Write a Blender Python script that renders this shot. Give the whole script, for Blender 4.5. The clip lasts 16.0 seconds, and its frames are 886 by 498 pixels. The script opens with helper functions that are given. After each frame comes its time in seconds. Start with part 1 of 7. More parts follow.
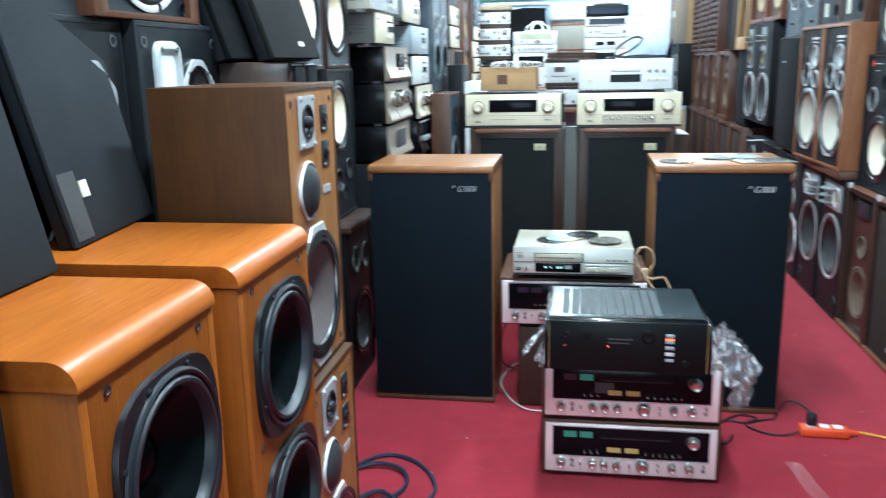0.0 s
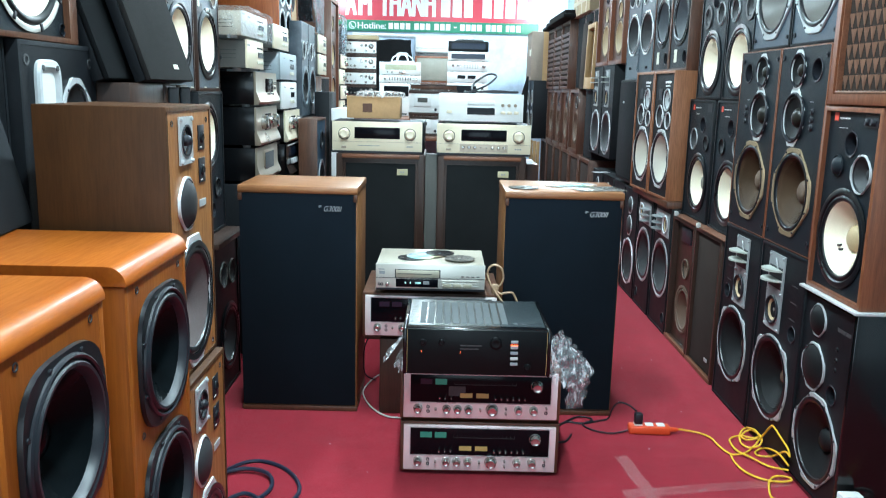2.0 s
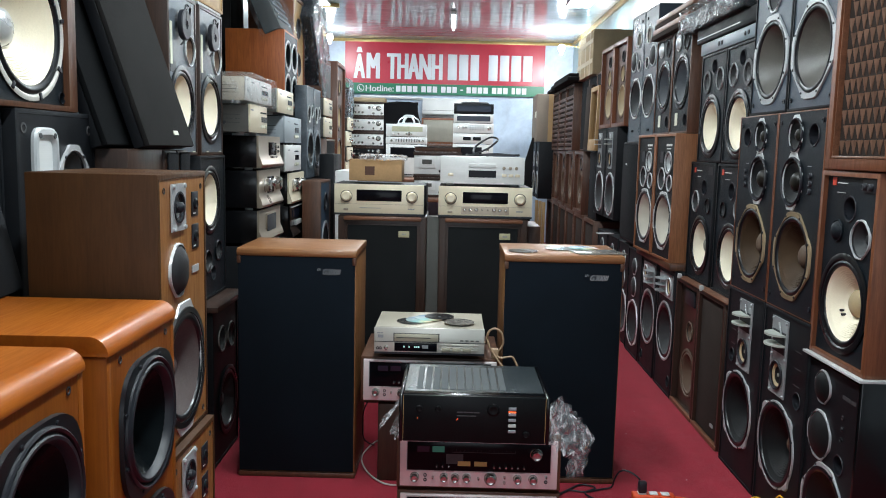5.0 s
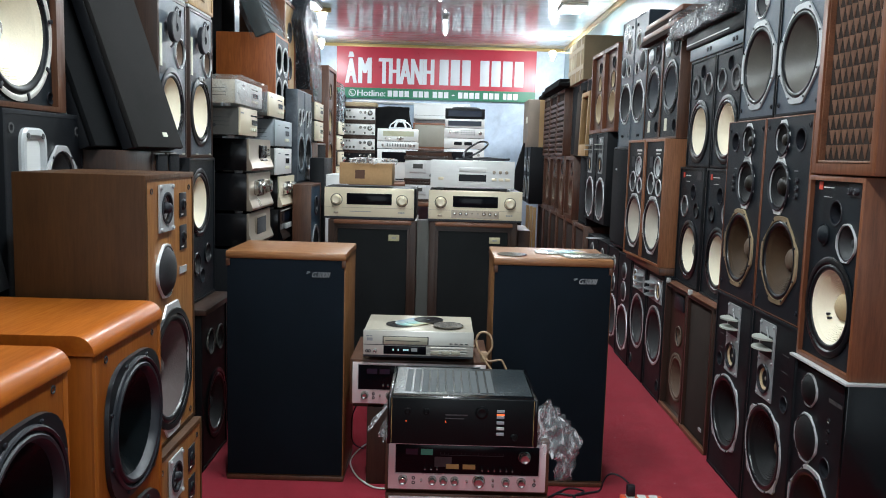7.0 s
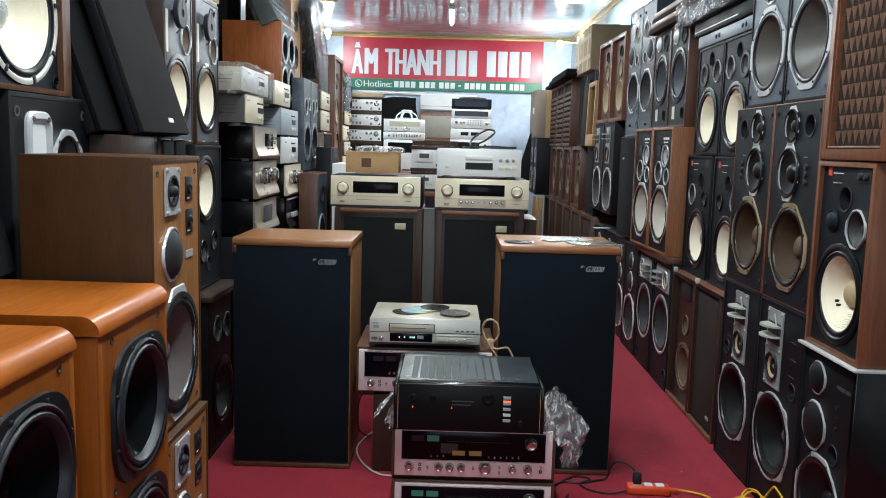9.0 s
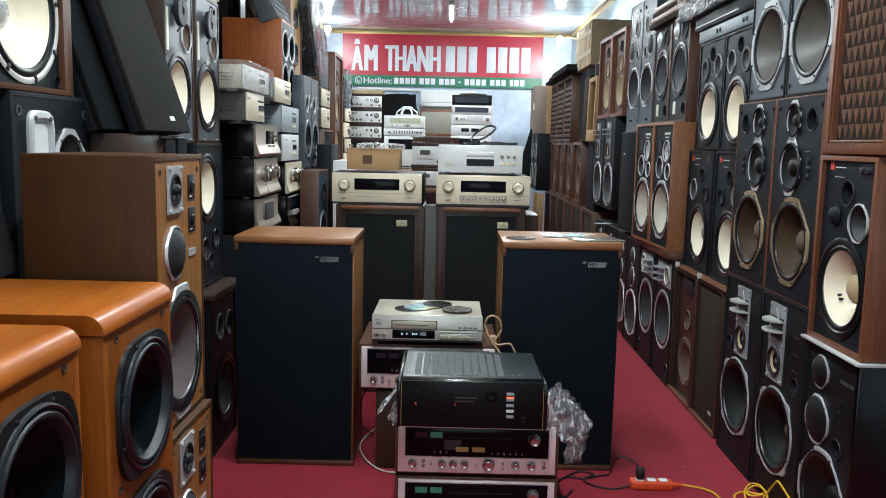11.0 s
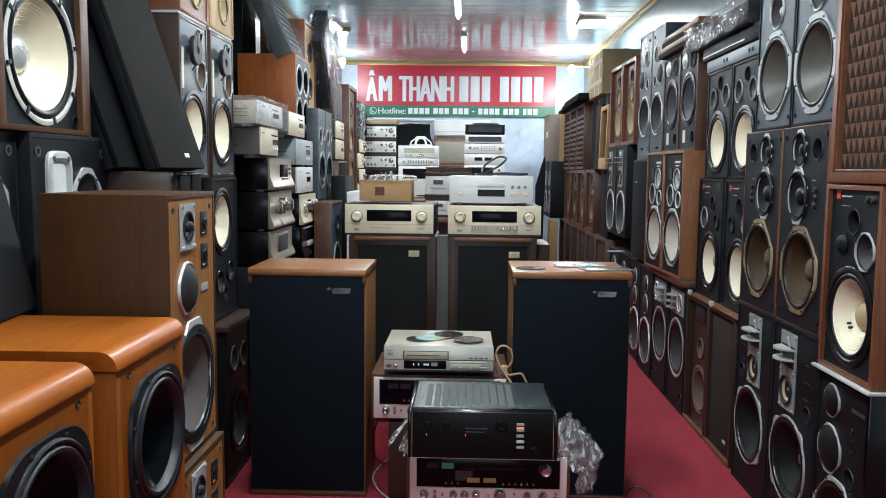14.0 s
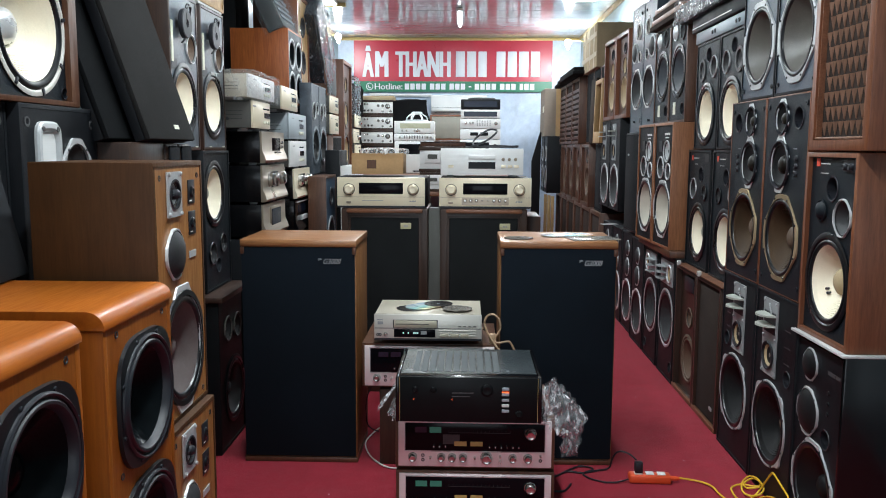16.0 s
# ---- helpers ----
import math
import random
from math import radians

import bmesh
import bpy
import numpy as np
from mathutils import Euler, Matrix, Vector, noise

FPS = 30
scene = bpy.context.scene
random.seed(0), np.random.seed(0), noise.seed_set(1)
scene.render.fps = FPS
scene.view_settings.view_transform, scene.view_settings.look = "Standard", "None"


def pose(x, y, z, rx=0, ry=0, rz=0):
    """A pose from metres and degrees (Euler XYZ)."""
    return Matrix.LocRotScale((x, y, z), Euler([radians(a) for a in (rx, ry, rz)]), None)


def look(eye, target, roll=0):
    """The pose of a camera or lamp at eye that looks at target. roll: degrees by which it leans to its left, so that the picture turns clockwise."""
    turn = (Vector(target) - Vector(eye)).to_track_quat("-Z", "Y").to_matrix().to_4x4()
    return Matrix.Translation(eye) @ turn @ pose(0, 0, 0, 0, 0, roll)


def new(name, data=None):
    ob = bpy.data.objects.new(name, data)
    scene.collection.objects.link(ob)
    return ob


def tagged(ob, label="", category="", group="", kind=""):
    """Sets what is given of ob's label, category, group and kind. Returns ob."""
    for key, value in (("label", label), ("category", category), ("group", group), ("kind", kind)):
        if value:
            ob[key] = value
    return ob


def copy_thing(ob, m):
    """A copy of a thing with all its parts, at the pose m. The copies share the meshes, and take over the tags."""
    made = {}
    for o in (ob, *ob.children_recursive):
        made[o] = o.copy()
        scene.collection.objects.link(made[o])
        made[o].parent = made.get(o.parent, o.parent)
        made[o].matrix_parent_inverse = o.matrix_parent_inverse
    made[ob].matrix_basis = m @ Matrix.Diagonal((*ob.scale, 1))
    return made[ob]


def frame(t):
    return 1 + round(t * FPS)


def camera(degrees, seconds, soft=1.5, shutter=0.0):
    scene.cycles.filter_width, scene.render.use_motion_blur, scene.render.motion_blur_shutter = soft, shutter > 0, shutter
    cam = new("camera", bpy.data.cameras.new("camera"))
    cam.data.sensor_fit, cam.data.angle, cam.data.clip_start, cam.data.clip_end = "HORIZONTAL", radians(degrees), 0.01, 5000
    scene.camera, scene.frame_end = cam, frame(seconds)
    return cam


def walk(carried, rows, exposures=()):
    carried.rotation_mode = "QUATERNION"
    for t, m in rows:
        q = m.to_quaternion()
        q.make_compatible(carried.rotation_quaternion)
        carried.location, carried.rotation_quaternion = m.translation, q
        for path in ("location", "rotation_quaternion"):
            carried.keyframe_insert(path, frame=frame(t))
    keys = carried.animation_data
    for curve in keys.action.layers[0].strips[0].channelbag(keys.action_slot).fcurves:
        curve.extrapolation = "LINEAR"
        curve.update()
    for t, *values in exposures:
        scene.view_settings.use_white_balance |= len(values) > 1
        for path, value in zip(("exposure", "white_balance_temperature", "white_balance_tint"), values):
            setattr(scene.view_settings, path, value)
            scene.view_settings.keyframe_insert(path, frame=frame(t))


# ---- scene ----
cam = camera(57.2, 16.0, soft=1.0, shutter=0.5)
PATH = [
    (0, (0.083, 0.193, 1.305), (-0.238, 2.115, 0.855), -1.2),
    (0.5, (0.062, 0.057, 1.295), (-0.049, 2.0, 0.834), -1.1),
    (1, (0.054, -0.006, 1.295), (0.037, 1.941, 0.837), -0.2),
    (1.5, (0.081, -0.021, 1.305), (0.089, 1.933, 0.877), 0.4),
    (2, (0.109, -0.024, 1.316), (0.117, 1.939, 0.93), 1.4),
    (2.5, (0.122, -0.012, 1.333), (0.11, 1.962, 1.014), 1.6),
    (3, (0.131, -0.008, 1.337), (0.105, 1.976, 1.084), 1.3),
    (3.2, (0.133, -0.003, 1.343), (0.105, 1.983, 1.107), 1.3),
    (5.5, (0.151, -0.01, 1.331), (0.143, 1.975, 1.085), 1.4),
    (6, (0.153, -0.014, 1.329), (0.157, 1.971, 1.084), 1.5),
    (6.5, (0.155, -0.014, 1.328), (0.16, 1.972, 1.088), 1.5),
    (7, (0.157, -0.012, 1.326), (0.159, 1.975, 1.095), 1.6),
    (7.5, (0.157, -0.013, 1.321), (0.157, 1.974, 1.094), 1.7),
    (8, (0.158, -0.014, 1.315), (0.149, 1.973, 1.089), 1.6),
    (8.5, (0.159, -0.01, 1.308), (0.145, 1.976, 1.071), 1.6),
    (9, (0.157, -0.006, 1.305), (0.144, 1.979, 1.055), 1.6),
    (11.5, (0.152, -0.006, 1.307), (0.132, 1.977, 1.048), 1.0),
    (12, (0.152, -0.005, 1.31), (0.123, 1.979, 1.057), 0.7),
    (12.5, (0.157, -0.009, 1.316), (0.124, 1.977, 1.083), 0.6),
    (13, (0.156, -0.012, 1.322), (0.122, 1.976, 1.108), 0.7),
    (13.5, (0.159, -0.02, 1.326), (0.121, 1.97, 1.126), 0.7),
    (14, (0.177, -0.038, 1.325), (0.12, 1.951, 1.132), 0.6),
    (14.5, (0.209, -0.052, 1.319), (0.134, 1.936, 1.111), 0.7),
    (15, (0.227, -0.064, 1.314), (0.162, 1.923, 1.089), 0.5),
    (15.5, (0.226, -0.071, 1.306), (0.172, 1.914, 1.069), 0.4),
    (16, (0.226, -0.088, 1.302), (0.168, 1.896, 1.054), 0.3),
]
LIGHTNESS = [(0.0, 0.80, 5500, -1), (0.8, 0.77, 5500, -5), (1.5, 0.77, 5500, -5), (2.0, 0.68, 5600, -4), (2.6, 0.32, 5750, -2), (3.0, 0.10, 5900, 0), (5.5, -0.13, 6350, 8), (11.3, -0.11, 6350, 8), (13.5, -0.13, 6350, 8), (15.2, -0.12, 6350, 8), (16.0, -0.08, 6350, 9)]
walk(cam, [(t, look(eye, target, roll)) for t, eye, target, roll in PATH], LIGHTNESS)

# ---- world, lamps, exposure ----
world = bpy.data.worlds.new("world")
scene.world = world
world.use_nodes = True
world.node_tree.nodes["Background"].inputs[0].default_value = (0.75, 0.85, 1.0, 1)
world.node_tree.nodes["Background"].inputs[1].default_value = 0.06
XL, XR, YB, YF, ZC = -1.66, 1.84, 11.9, -3.2, 2.87   # walls, back, street side, ceiling


def ceiling_lamp(x, y, power, sx=0.12, sy=1.1, z=ZC - 0.06):
    data = bpy.data.lights.new("tube_light", "AREA")
    data.shape, data.size, data.size_y, data.energy = "RECTANGLE", sx, sy, power
    data.color = (0.89, 0.97, 1.0)
    ob = new("tube_light", data)
    ob.matrix_basis = pose(x, y, z)
    return ob


LAMPS = [(0.12, 9.9, 40), (0.07, 7.6, 46), (0.10, 5.0, 48), (0.10, 2.7, 56), (0.10, 1.05, 57)]
for lx, ly, lp in LAMPS:
    ceiling_lamp(lx, ly, lp)
for bx, by, bz, bp in ((-1.50, 10.9, 2.67, 26), (1.50, 10.6, 2.56, 66)):
    data = bpy.data.lights.new("bulb_light", "POINT")
    data.energy, data.shadow_soft_size, data.color = bp, 0.06, (0.95, 0.98, 1.0)
    new("bulb_light", data).location = (bx, by, bz - 0.06)
PANELS = [(-1.33, 8.75, 30), (1.42, 8.55, 38)]
for px, py, pp in PANELS:
    ceiling_lamp(px, py, pp, 0.22, 0.42, ZC - 0.045)

# fill lamp as daylight from an assumed, unseen shop entrance behind the camera
data = bpy.data.lights.new("entrance_fill", "AREA")
data.shape, data.size, data.size_y, data.energy, data.color = "RECTANGLE", 2.7, 2.3, 46, (0.84, 0.93, 1.0)
new("entrance_fill", data).matrix_basis = pose(0.09, YF + 0.02, 1.2, -90, 0, 180)

# ---- materials ----
def tree(name):
    m = bpy.data.materials.new(name)
    m.use_nodes = True
    nt = m.node_tree
    return m, nt, nt.nodes, nt.nodes["Principled BSDF"]


def coords(nt, scale=(1, 1, 1), spread=7.0):
    n = nt.nodes
    tc, info, mp = n.new("ShaderNodeTexCoord"), n.new("ShaderNodeObjectInfo"), n.new("ShaderNodeMapping")
    mul = n.new("ShaderNodeMath")
    mul.operation = "MULTIPLY"
    mul.inputs[1].default_value = spread
    nt.links.new(info.outputs["Random"], mul.inputs[0])
    nt.links.new(tc.outputs["Object"], mp.inputs["Vector"])
    nt.links.new(mul.outputs[0], mp.inputs["Location"])
    mp.inputs["Scale"].default_value = scale
    return mp.outputs[0]


def noise_node(nt, vec, scale, detail=4.0, rough=0.55, distort=0.0):
    t = nt.nodes.new("ShaderNodeTexNoise")
    t.inputs["Scale"].default_value, t.inputs["Detail"].default_value = scale, detail
    t.inputs["Roughness"].default_value, t.inputs["Distortion"].default_value = rough, distort
    nt.links.new(vec, t.inputs["Vector"])
    return t.outputs["Fac"]


def ramp(nt, fac, stops):
    r = nt.nodes.new("ShaderNodeValToRGB")
    el = r.color_ramp.elements
    while len(el) < len(stops):
        el.new(0.5)
    for e, (p, c) in zip(el, stops):
        e.position, e.color = p, (*c, 1)
    nt.links.new(fac, r.inputs[0])
    return r.outputs[0]


def mix(nt, a, b, fac, mode="MULTIPLY"):
    m = nt.nodes.new("ShaderNodeMix")
    m.data_type, m.blend_type = "RGBA", mode
    m.inputs[0].default_value = fac
    nt.links.new(a, m.inputs[6])
    nt.links.new(b, m.inputs[7])
    return m.outputs[2]


def bump(nt, b, height, strength, dist=0.002):
    k = nt.nodes.new("ShaderNodeBump")
    k.inputs["Strength"].default_value, k.inputs["Distance"].default_value = strength, dist
    nt.links.new(height, k.inputs["Height"])
    nt.links.new(k.outputs[0], b.inputs["Normal"])


def dim(c, f):
    return tuple(min(1.0, v * f) for v in c)


def surface(name, base, rough=0.5, metal=0.0, var=0.15, scale=6.0, grain=180.0, relief=0.15, coat=0.0, streak=None, dust=0.0, spec=0.5):
    """Colour with broad stains and fine grain, uneven gloss and a little relief; streak stretches the grain."""
    m, nt, n, b = tree(name)
    broad = noise_node(nt, coords(nt), scale, 5)
    fine_at = coords(nt, streak or (1, 1, 1))
    fine = noise_node(nt, fine_at, grain, 3)
    c1 = ramp(nt, broad, [(0.3, dim(base, 1 - var)), (0.7, dim(base, 1 + var))])
    c2 = ramp(nt, fine, [(0.3, (1 - var, 1 - var, 1 - var)), (0.7, (1, 1, 1))])
    col = mix(nt, c1, c2, 0.8)
    if dust:
        spots = noise_node(nt, coords(nt), 38.0, 8, 0.75)
        veil = ramp(nt, spots, [(0.52, (0, 0, 0)), (0.78, (dust, dust, dust * 0.95))])
        col = mix(nt, col, veil, 1.0, "ADD")
    nt.links.new(col, b.inputs["Base Color"])
    rr = ramp(nt, broad, [(0.25, (rough * 0.8,) * 3), (0.75, (min(1, rough * 1.25),) * 3)])
    nt.links.new(rr, b.inputs["Roughness"])
    b.inputs["Metallic"].default_value = metal
    b.inputs["Specular IOR Level"].default_value = spec
    b.inputs["Coat Weight"].default_value = coat
    b.inputs["Coat Roughness"].default_value = 0.12
    if relief:
        bump(nt, b, fine, relief)
    return m


def wood(name, light, dark, along="z", rough=0.4, coat=0.0, fine=1.0, spec=0.5, pore=0.75, blotch=0.86):
    """Veneer with long figure and fine pores along one axis."""
    m, nt, n, b = tree(name)
    long, across = 0.9 * fine, 11.0 * fine
    s = {"x": (long, across, across), "y": (across, long, across), "z": (across, across, long)}[along]
    v = coords(nt, s)
    figure = noise_node(nt, v, 1.6, 6, 0.6, 0.8)
    pores = noise_node(nt, v, 13.0, 4, 0.7)
    c1 = ramp(nt, figure, [(0.28, dark), (0.5, tuple((p + q) / 2 for p, q in zip(light, dark))), (0.72, light)])
    c2 = ramp(nt, pores, [(0.35, (0.62, 0.58, 0.55)), (0.6, (1, 1, 1))])
    col = mix(nt, c1, c2, pore)
    wear = noise_node(nt, coords(nt), 3.0, 4)
    c3 = ramp(nt, wear, [(0.3, (blotch,) * 3), (0.7, (1, 1, 1))])
    nt.links.new(mix(nt, col, c3, 1.0), b.inputs["Base Color"])
    rr = ramp(nt, pores, [(0.3, (rough * 1.2,) * 3), (0.7, (rough * 0.85,) * 3)])
    nt.links.new(rr, b.inputs["Roughness"])
    b.inputs["Coat Weight"].default_value, b.inputs["Coat Roughness"].default_value = coat, 0.12
    b.inputs["Specular IOR Level"].default_value = spec
    bump(nt, b, pores, 0.12, 0.001)
    return m


def cloth(name, base, weave=900.0, rough=0.95, relief=0.6, sheen=0.0):
    m, nt, n, b = tree(name)
    v = coords(nt)
    w1 = n.new("ShaderNodeTexWave")
    w1.inputs["Scale"].default_value, w1.inputs["Distortion"].default_value = weave / 6.0, 1.5
    nt.links.new(v, w1.inputs["Vector"])
    broad = noise_node(nt, v, 4.0, 5)
    speck = noise_node(nt, v, weave, 2)
    c = ramp(nt, broad, [(0.3, dim(base, 0.8)), (0.7, dim(base, 1.2))])
    c2 = ramp(nt, speck, [(0.3, (0.6, 0.6, 0.6)), (0.7, (1.0, 1.0, 1.0))])
    nt.links.new(mix(nt, c, c2, 0.8), b.inputs["Base Color"])
    b.inputs["Roughness"].default_value = rough
    b.inputs["Sheen Weight"].default_value = sheen
    b.inputs["Specular IOR Level"].default_value = 0.2
    bump(nt, b, speck, relief, 0.001)
    return m


def glow(name, colour, strength):
    m, nt, n, b = tree(name)
    b.inputs["Base Color"].default_value = (*dim(colour, 0.8), 1)
    b.inputs["Emission Color"].default_value = (*colour, 1)
    b.inputs["Emission Strength"].default_value = strength
    return m


def film_wrap(name, glint_haze, shine_amount, tint=(0.8, 0.82, 0.85), rough=0.10):
    """Clear crinkled plastic: see-through, with sharp glints on its creases and a patchy haze whose white streaks are
    painted glints.
    """
    m, nt, n, b = tree(name)
    crease = noise_node(nt, coords(nt, (1.0, 1.0, 0.6)), 60.0, 4, 0.6, 0.8)
    haze = noise_node(nt, coords(nt, (1.0, 1.0, 0.55)), 24.0, 6, 0.62, 1.8)
    b.inputs["Base Color"].default_value = (*tint, 1)
    b.inputs["Roughness"].default_value = 0.35
    bump(nt, b, crease, 0.4, 0.005)
    clear, gloss, edge = n.new("ShaderNodeBsdfTransparent"), n.new("ShaderNodeBsdfGlossy"), n.new("ShaderNodeFresnel")
    gloss.inputs["Color"].default_value, gloss.inputs["Roughness"].default_value = (1, 1, 1, 1), rough
    edge.inputs["IOR"].default_value = 1.5
    for link in b.inputs["Normal"].links:
        nt.links.new(link.from_socket, gloss.inputs["Normal"])
        nt.links.new(link.from_socket, edge.inputs["Normal"])
    veil, shine, gain = n.new("ShaderNodeMixShader"), n.new("ShaderNodeMixShader"), n.new("ShaderNodeMath")
    nt.links.new(ramp(nt, haze, [(0.44, (glint_haze * 0.45,) * 3), (0.56, (glint_haze * 1.0,) * 3), (0.66, (min(0.9, glint_haze * 5.5),) * 3)]), veil.inputs[0])
    nt.links.new(clear.outputs[0], veil.inputs[1])
    nt.links.new(b.outputs[0], veil.inputs[2])
    gain.operation, gain.use_clamp = "MULTIPLY", True
    gain.inputs[1].default_value = shine_amount
    nt.links.new(edge.outputs[0], gain.inputs[0])
    nt.links.new(gain.outputs[0], shine.inputs[0])
    nt.links.new(veil.outputs[0], shine.inputs[1])
    nt.links.new(gloss.outputs[0], shine.inputs[2])
    nt.links.new(shine.outputs[0], n["Material Output"].inputs["Surface"])
    return m


M = {}
# one cherry wood: fronts and sides darkened, top left brighter, for the falling light
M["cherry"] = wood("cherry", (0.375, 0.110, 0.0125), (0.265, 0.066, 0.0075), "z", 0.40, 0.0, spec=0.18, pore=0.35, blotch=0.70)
M["cherry_lit_h"] = wood("cherry_lit_h", (0.52, 0.150, 0.015), (0.37, 0.088, 0.009), "x", 0.36, 0.14, spec=0.3, pore=0.35, blotch=0.74)
# tan front is its own tone; the case is darkened for its shaded side
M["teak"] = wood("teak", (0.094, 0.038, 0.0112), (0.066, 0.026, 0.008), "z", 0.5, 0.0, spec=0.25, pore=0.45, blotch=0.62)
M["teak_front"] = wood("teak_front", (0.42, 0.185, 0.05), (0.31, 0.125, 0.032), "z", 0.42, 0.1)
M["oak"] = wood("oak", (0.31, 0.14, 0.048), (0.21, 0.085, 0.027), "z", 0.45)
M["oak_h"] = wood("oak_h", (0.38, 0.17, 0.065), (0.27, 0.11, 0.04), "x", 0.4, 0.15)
M["walnut"] = wood("walnut", (0.135, 0.055, 0.026), (0.070, 0.028, 0.015), "z", 0.42, 0.1)
M["walnut_red"] = wood("walnut_red", (0.25, 0.09, 0.038), (0.15, 0.05, 0.022), "z", 0.4, 0.1)
M["walnut_h"] = wood("walnut_h", (0.25, 0.105, 0.055), (0.14, 0.055, 0.028), "x", 0.42, 0.1)
M["tan"] = wood("tan", (0.54, 0.155, 0.036), (0.42, 0.105, 0.022), "z", 0.4, 0.1)
M["pale"] = wood("pale", (0.55, 0.36, 0.16), (0.42, 0.25, 0.10), "z", 0.5)
M["black"] = surface("black", (0.006, 0.0072, 0.0095), 0.52, var=0.25, grain=420, relief=0.25, dust=0.004, spec=0.22)
M["black_gloss"] = surface("black_gloss", (0.004, 0.0042, 0.005), 0.18, var=0.2, relief=0.02, coat=0.15, spec=0.35)
M["black_satin"] = surface("black_satin", (0.0055, 0.0062, 0.0070), 0.42, var=0.2, relief=0.03, spec=0.15)
M["baffle"] = surface("baffle", (0.0078, 0.0118, 0.0160), 0.46, var=0.25, grain=520, relief=0.3, dust=0.005, spec=0.2)
M["baffle_blue"] = surface("baffle_blue", (0.030, 0.046, 0.067), 0.38, var=0.2, grain=420, relief=0.2, dust=0.03)
M["baffle_slate"] = surface("baffle_slate", (0.078, 0.096, 0.118), 0.34, var=0.42, scale=11.0, grain=420, relief=0.2, dust=0.06)
M["baffle_tall"] = surface("baffle_tall", (0.044, 0.062, 0.080), 0.30, var=0.14, scale=6.0, grain=420, relief=0.15, dust=0.02)
M["baffle_night"] = surface("baffle_night", (0.011, 0.018, 0.026), 0.45, var=0.3, scale=9.0, grain=420, relief=0.2, dust=0.006, spec=0.3)
M["rubber"] = surface("rubber", (0.006, 0.007, 0.009), 0.30, var=0.2, relief=0.08, dust=0.003, spec=0.45)
M["rubber_grey"] = surface("rubber_grey", (0.06, 0.06, 0.062), 0.5, var=0.2, relief=0.1)
M["cone_black"] = surface("cone_black", (0.0045, 0.006, 0.007), 0.20, var=0.3, relief=0.05, dust=0.002, spec=0.06)
M["cone_grey"] = surface("cone_grey", (0.17, 0.155, 0.13), 0.7, var=0.18, grain=240, relief=0.35, dust=0.05)
M["cone_sheen"] = surface("cone_sheen", (0.105, 0.098, 0.086), 0.42, var=0.18, grain=240, relief=0.2, dust=0.03)
M["cone_slate"] = surface("cone_slate", (0.045, 0.052, 0.062), 0.6, var=0.18, grain=240, relief=0.3, dust=0.015)
M["cone_plum"] = surface("cone_plum", (0.105, 0.082, 0.078), 0.75, var=0.14, grain=240, relief=0.35, dust=0.03)
M["cone_dark"] = surface("cone_dark", (0.026, 0.027, 0.029), 0.6, var=0.2, grain=240, relief=0.3, dust=0.012)
M["cone_coal"] = surface("cone_coal", (0.0075, 0.008, 0.0088), 0.55, var=0.25, grain=240, relief=0.3, dust=0.004, spec=0.25)
M["cone_brown"] = surface("cone_brown", (0.115, 0.073, 0.047), 0.65, var=0.22, grain=240, relief=0.3, dust=0.03)
M["cone_umber"] = surface("cone_umber", (0.066, 0.040, 0.022), 0.65, var=0.25, grain=240, relief=0.3, dust=0.006, spec=0.15)
M["mesh_umber"] = surface("mesh_umber", (0.014, 0.012, 0.009), 0.42, var=0.25, grain=240, relief=0.3, dust=0.006, spec=0.3)
M["cone_cream"] = surface("cone_cream", (0.88, 0.80, 0.62), 0.65, var=0.07, grain=200, relief=0.25)
M["cone_paper"] = surface("cone_paper", (0.52, 0.48, 0.40), 0.7, var=0.12, grain=200, relief=0.25)
M["cone_tan"] = surface("cone_tan", (0.46, 0.35, 0.20), 0.7, var=0.12, grain=200, relief=0.25)
M["cap_grey"] = surface("cap_grey", (0.23, 0.215, 0.18), 0.6, var=0.12)
M["cap_silver"] = surface("cap_silver", (0.66, 0.67, 0.68), 0.28, 0.55, var=0.08)
M["silver"] = surface("silver", (0.66, 0.675, 0.68), 0.36, 0.3, var=0.12, grain=160, relief=0.06, dust=0.03)
M["silver_dull"] = surface("silver_dull", (0.46, 0.475, 0.48), 0.40, 0.25, var=0.2, grain=160, relief=0.08, dust=0.03)
M["bronze"] = surface("bronze", (0.33, 0.245, 0.145), 0.45, 0.35, var=0.2, grain=160, relief=0.08)
M["champagne"] = surface("champagne", (0.80, 0.71, 0.53), 0.34, 0.2, var=0.05, grain=60, relief=0.04, streak=(0.06, 1, 6))
M["alu"] = surface("alu", (0.79, 0.79, 0.775), 0.36, 0.15, var=0.05, grain=60, relief=0.04, streak=(0.06, 1, 6))
# silver front; the red carpet's reflection is put in as a pink tint
M["alu_carpet_tint"] = surface("alu_carpet_tint", (0.92, 0.82, 0.81), 0.32, 0.28, var=0.06, grain=60, relief=0.04, streak=(0.06, 1, 6))
M["grey_steel"] = surface("grey_steel", (0.092, 0.090, 0.082), 0.55, 0.1, var=0.12, relief=0.1, spec=0.3)
M["blue_steel"] = surface("blue_steel", (0.40, 0.45, 0.48), 0.45, 0.2, var=0.1, relief=0.1)
M["gold_face"] = surface("gold_face", (0.40, 0.335, 0.26), 0.32, 0.6, var=0.06, grain=60, relief=0.04, streak=(0.06, 1, 6))
M["knob"] = surface("knob", (0.60, 0.585, 0.55), 0.20, 0.92, var=0.06, relief=0.02)
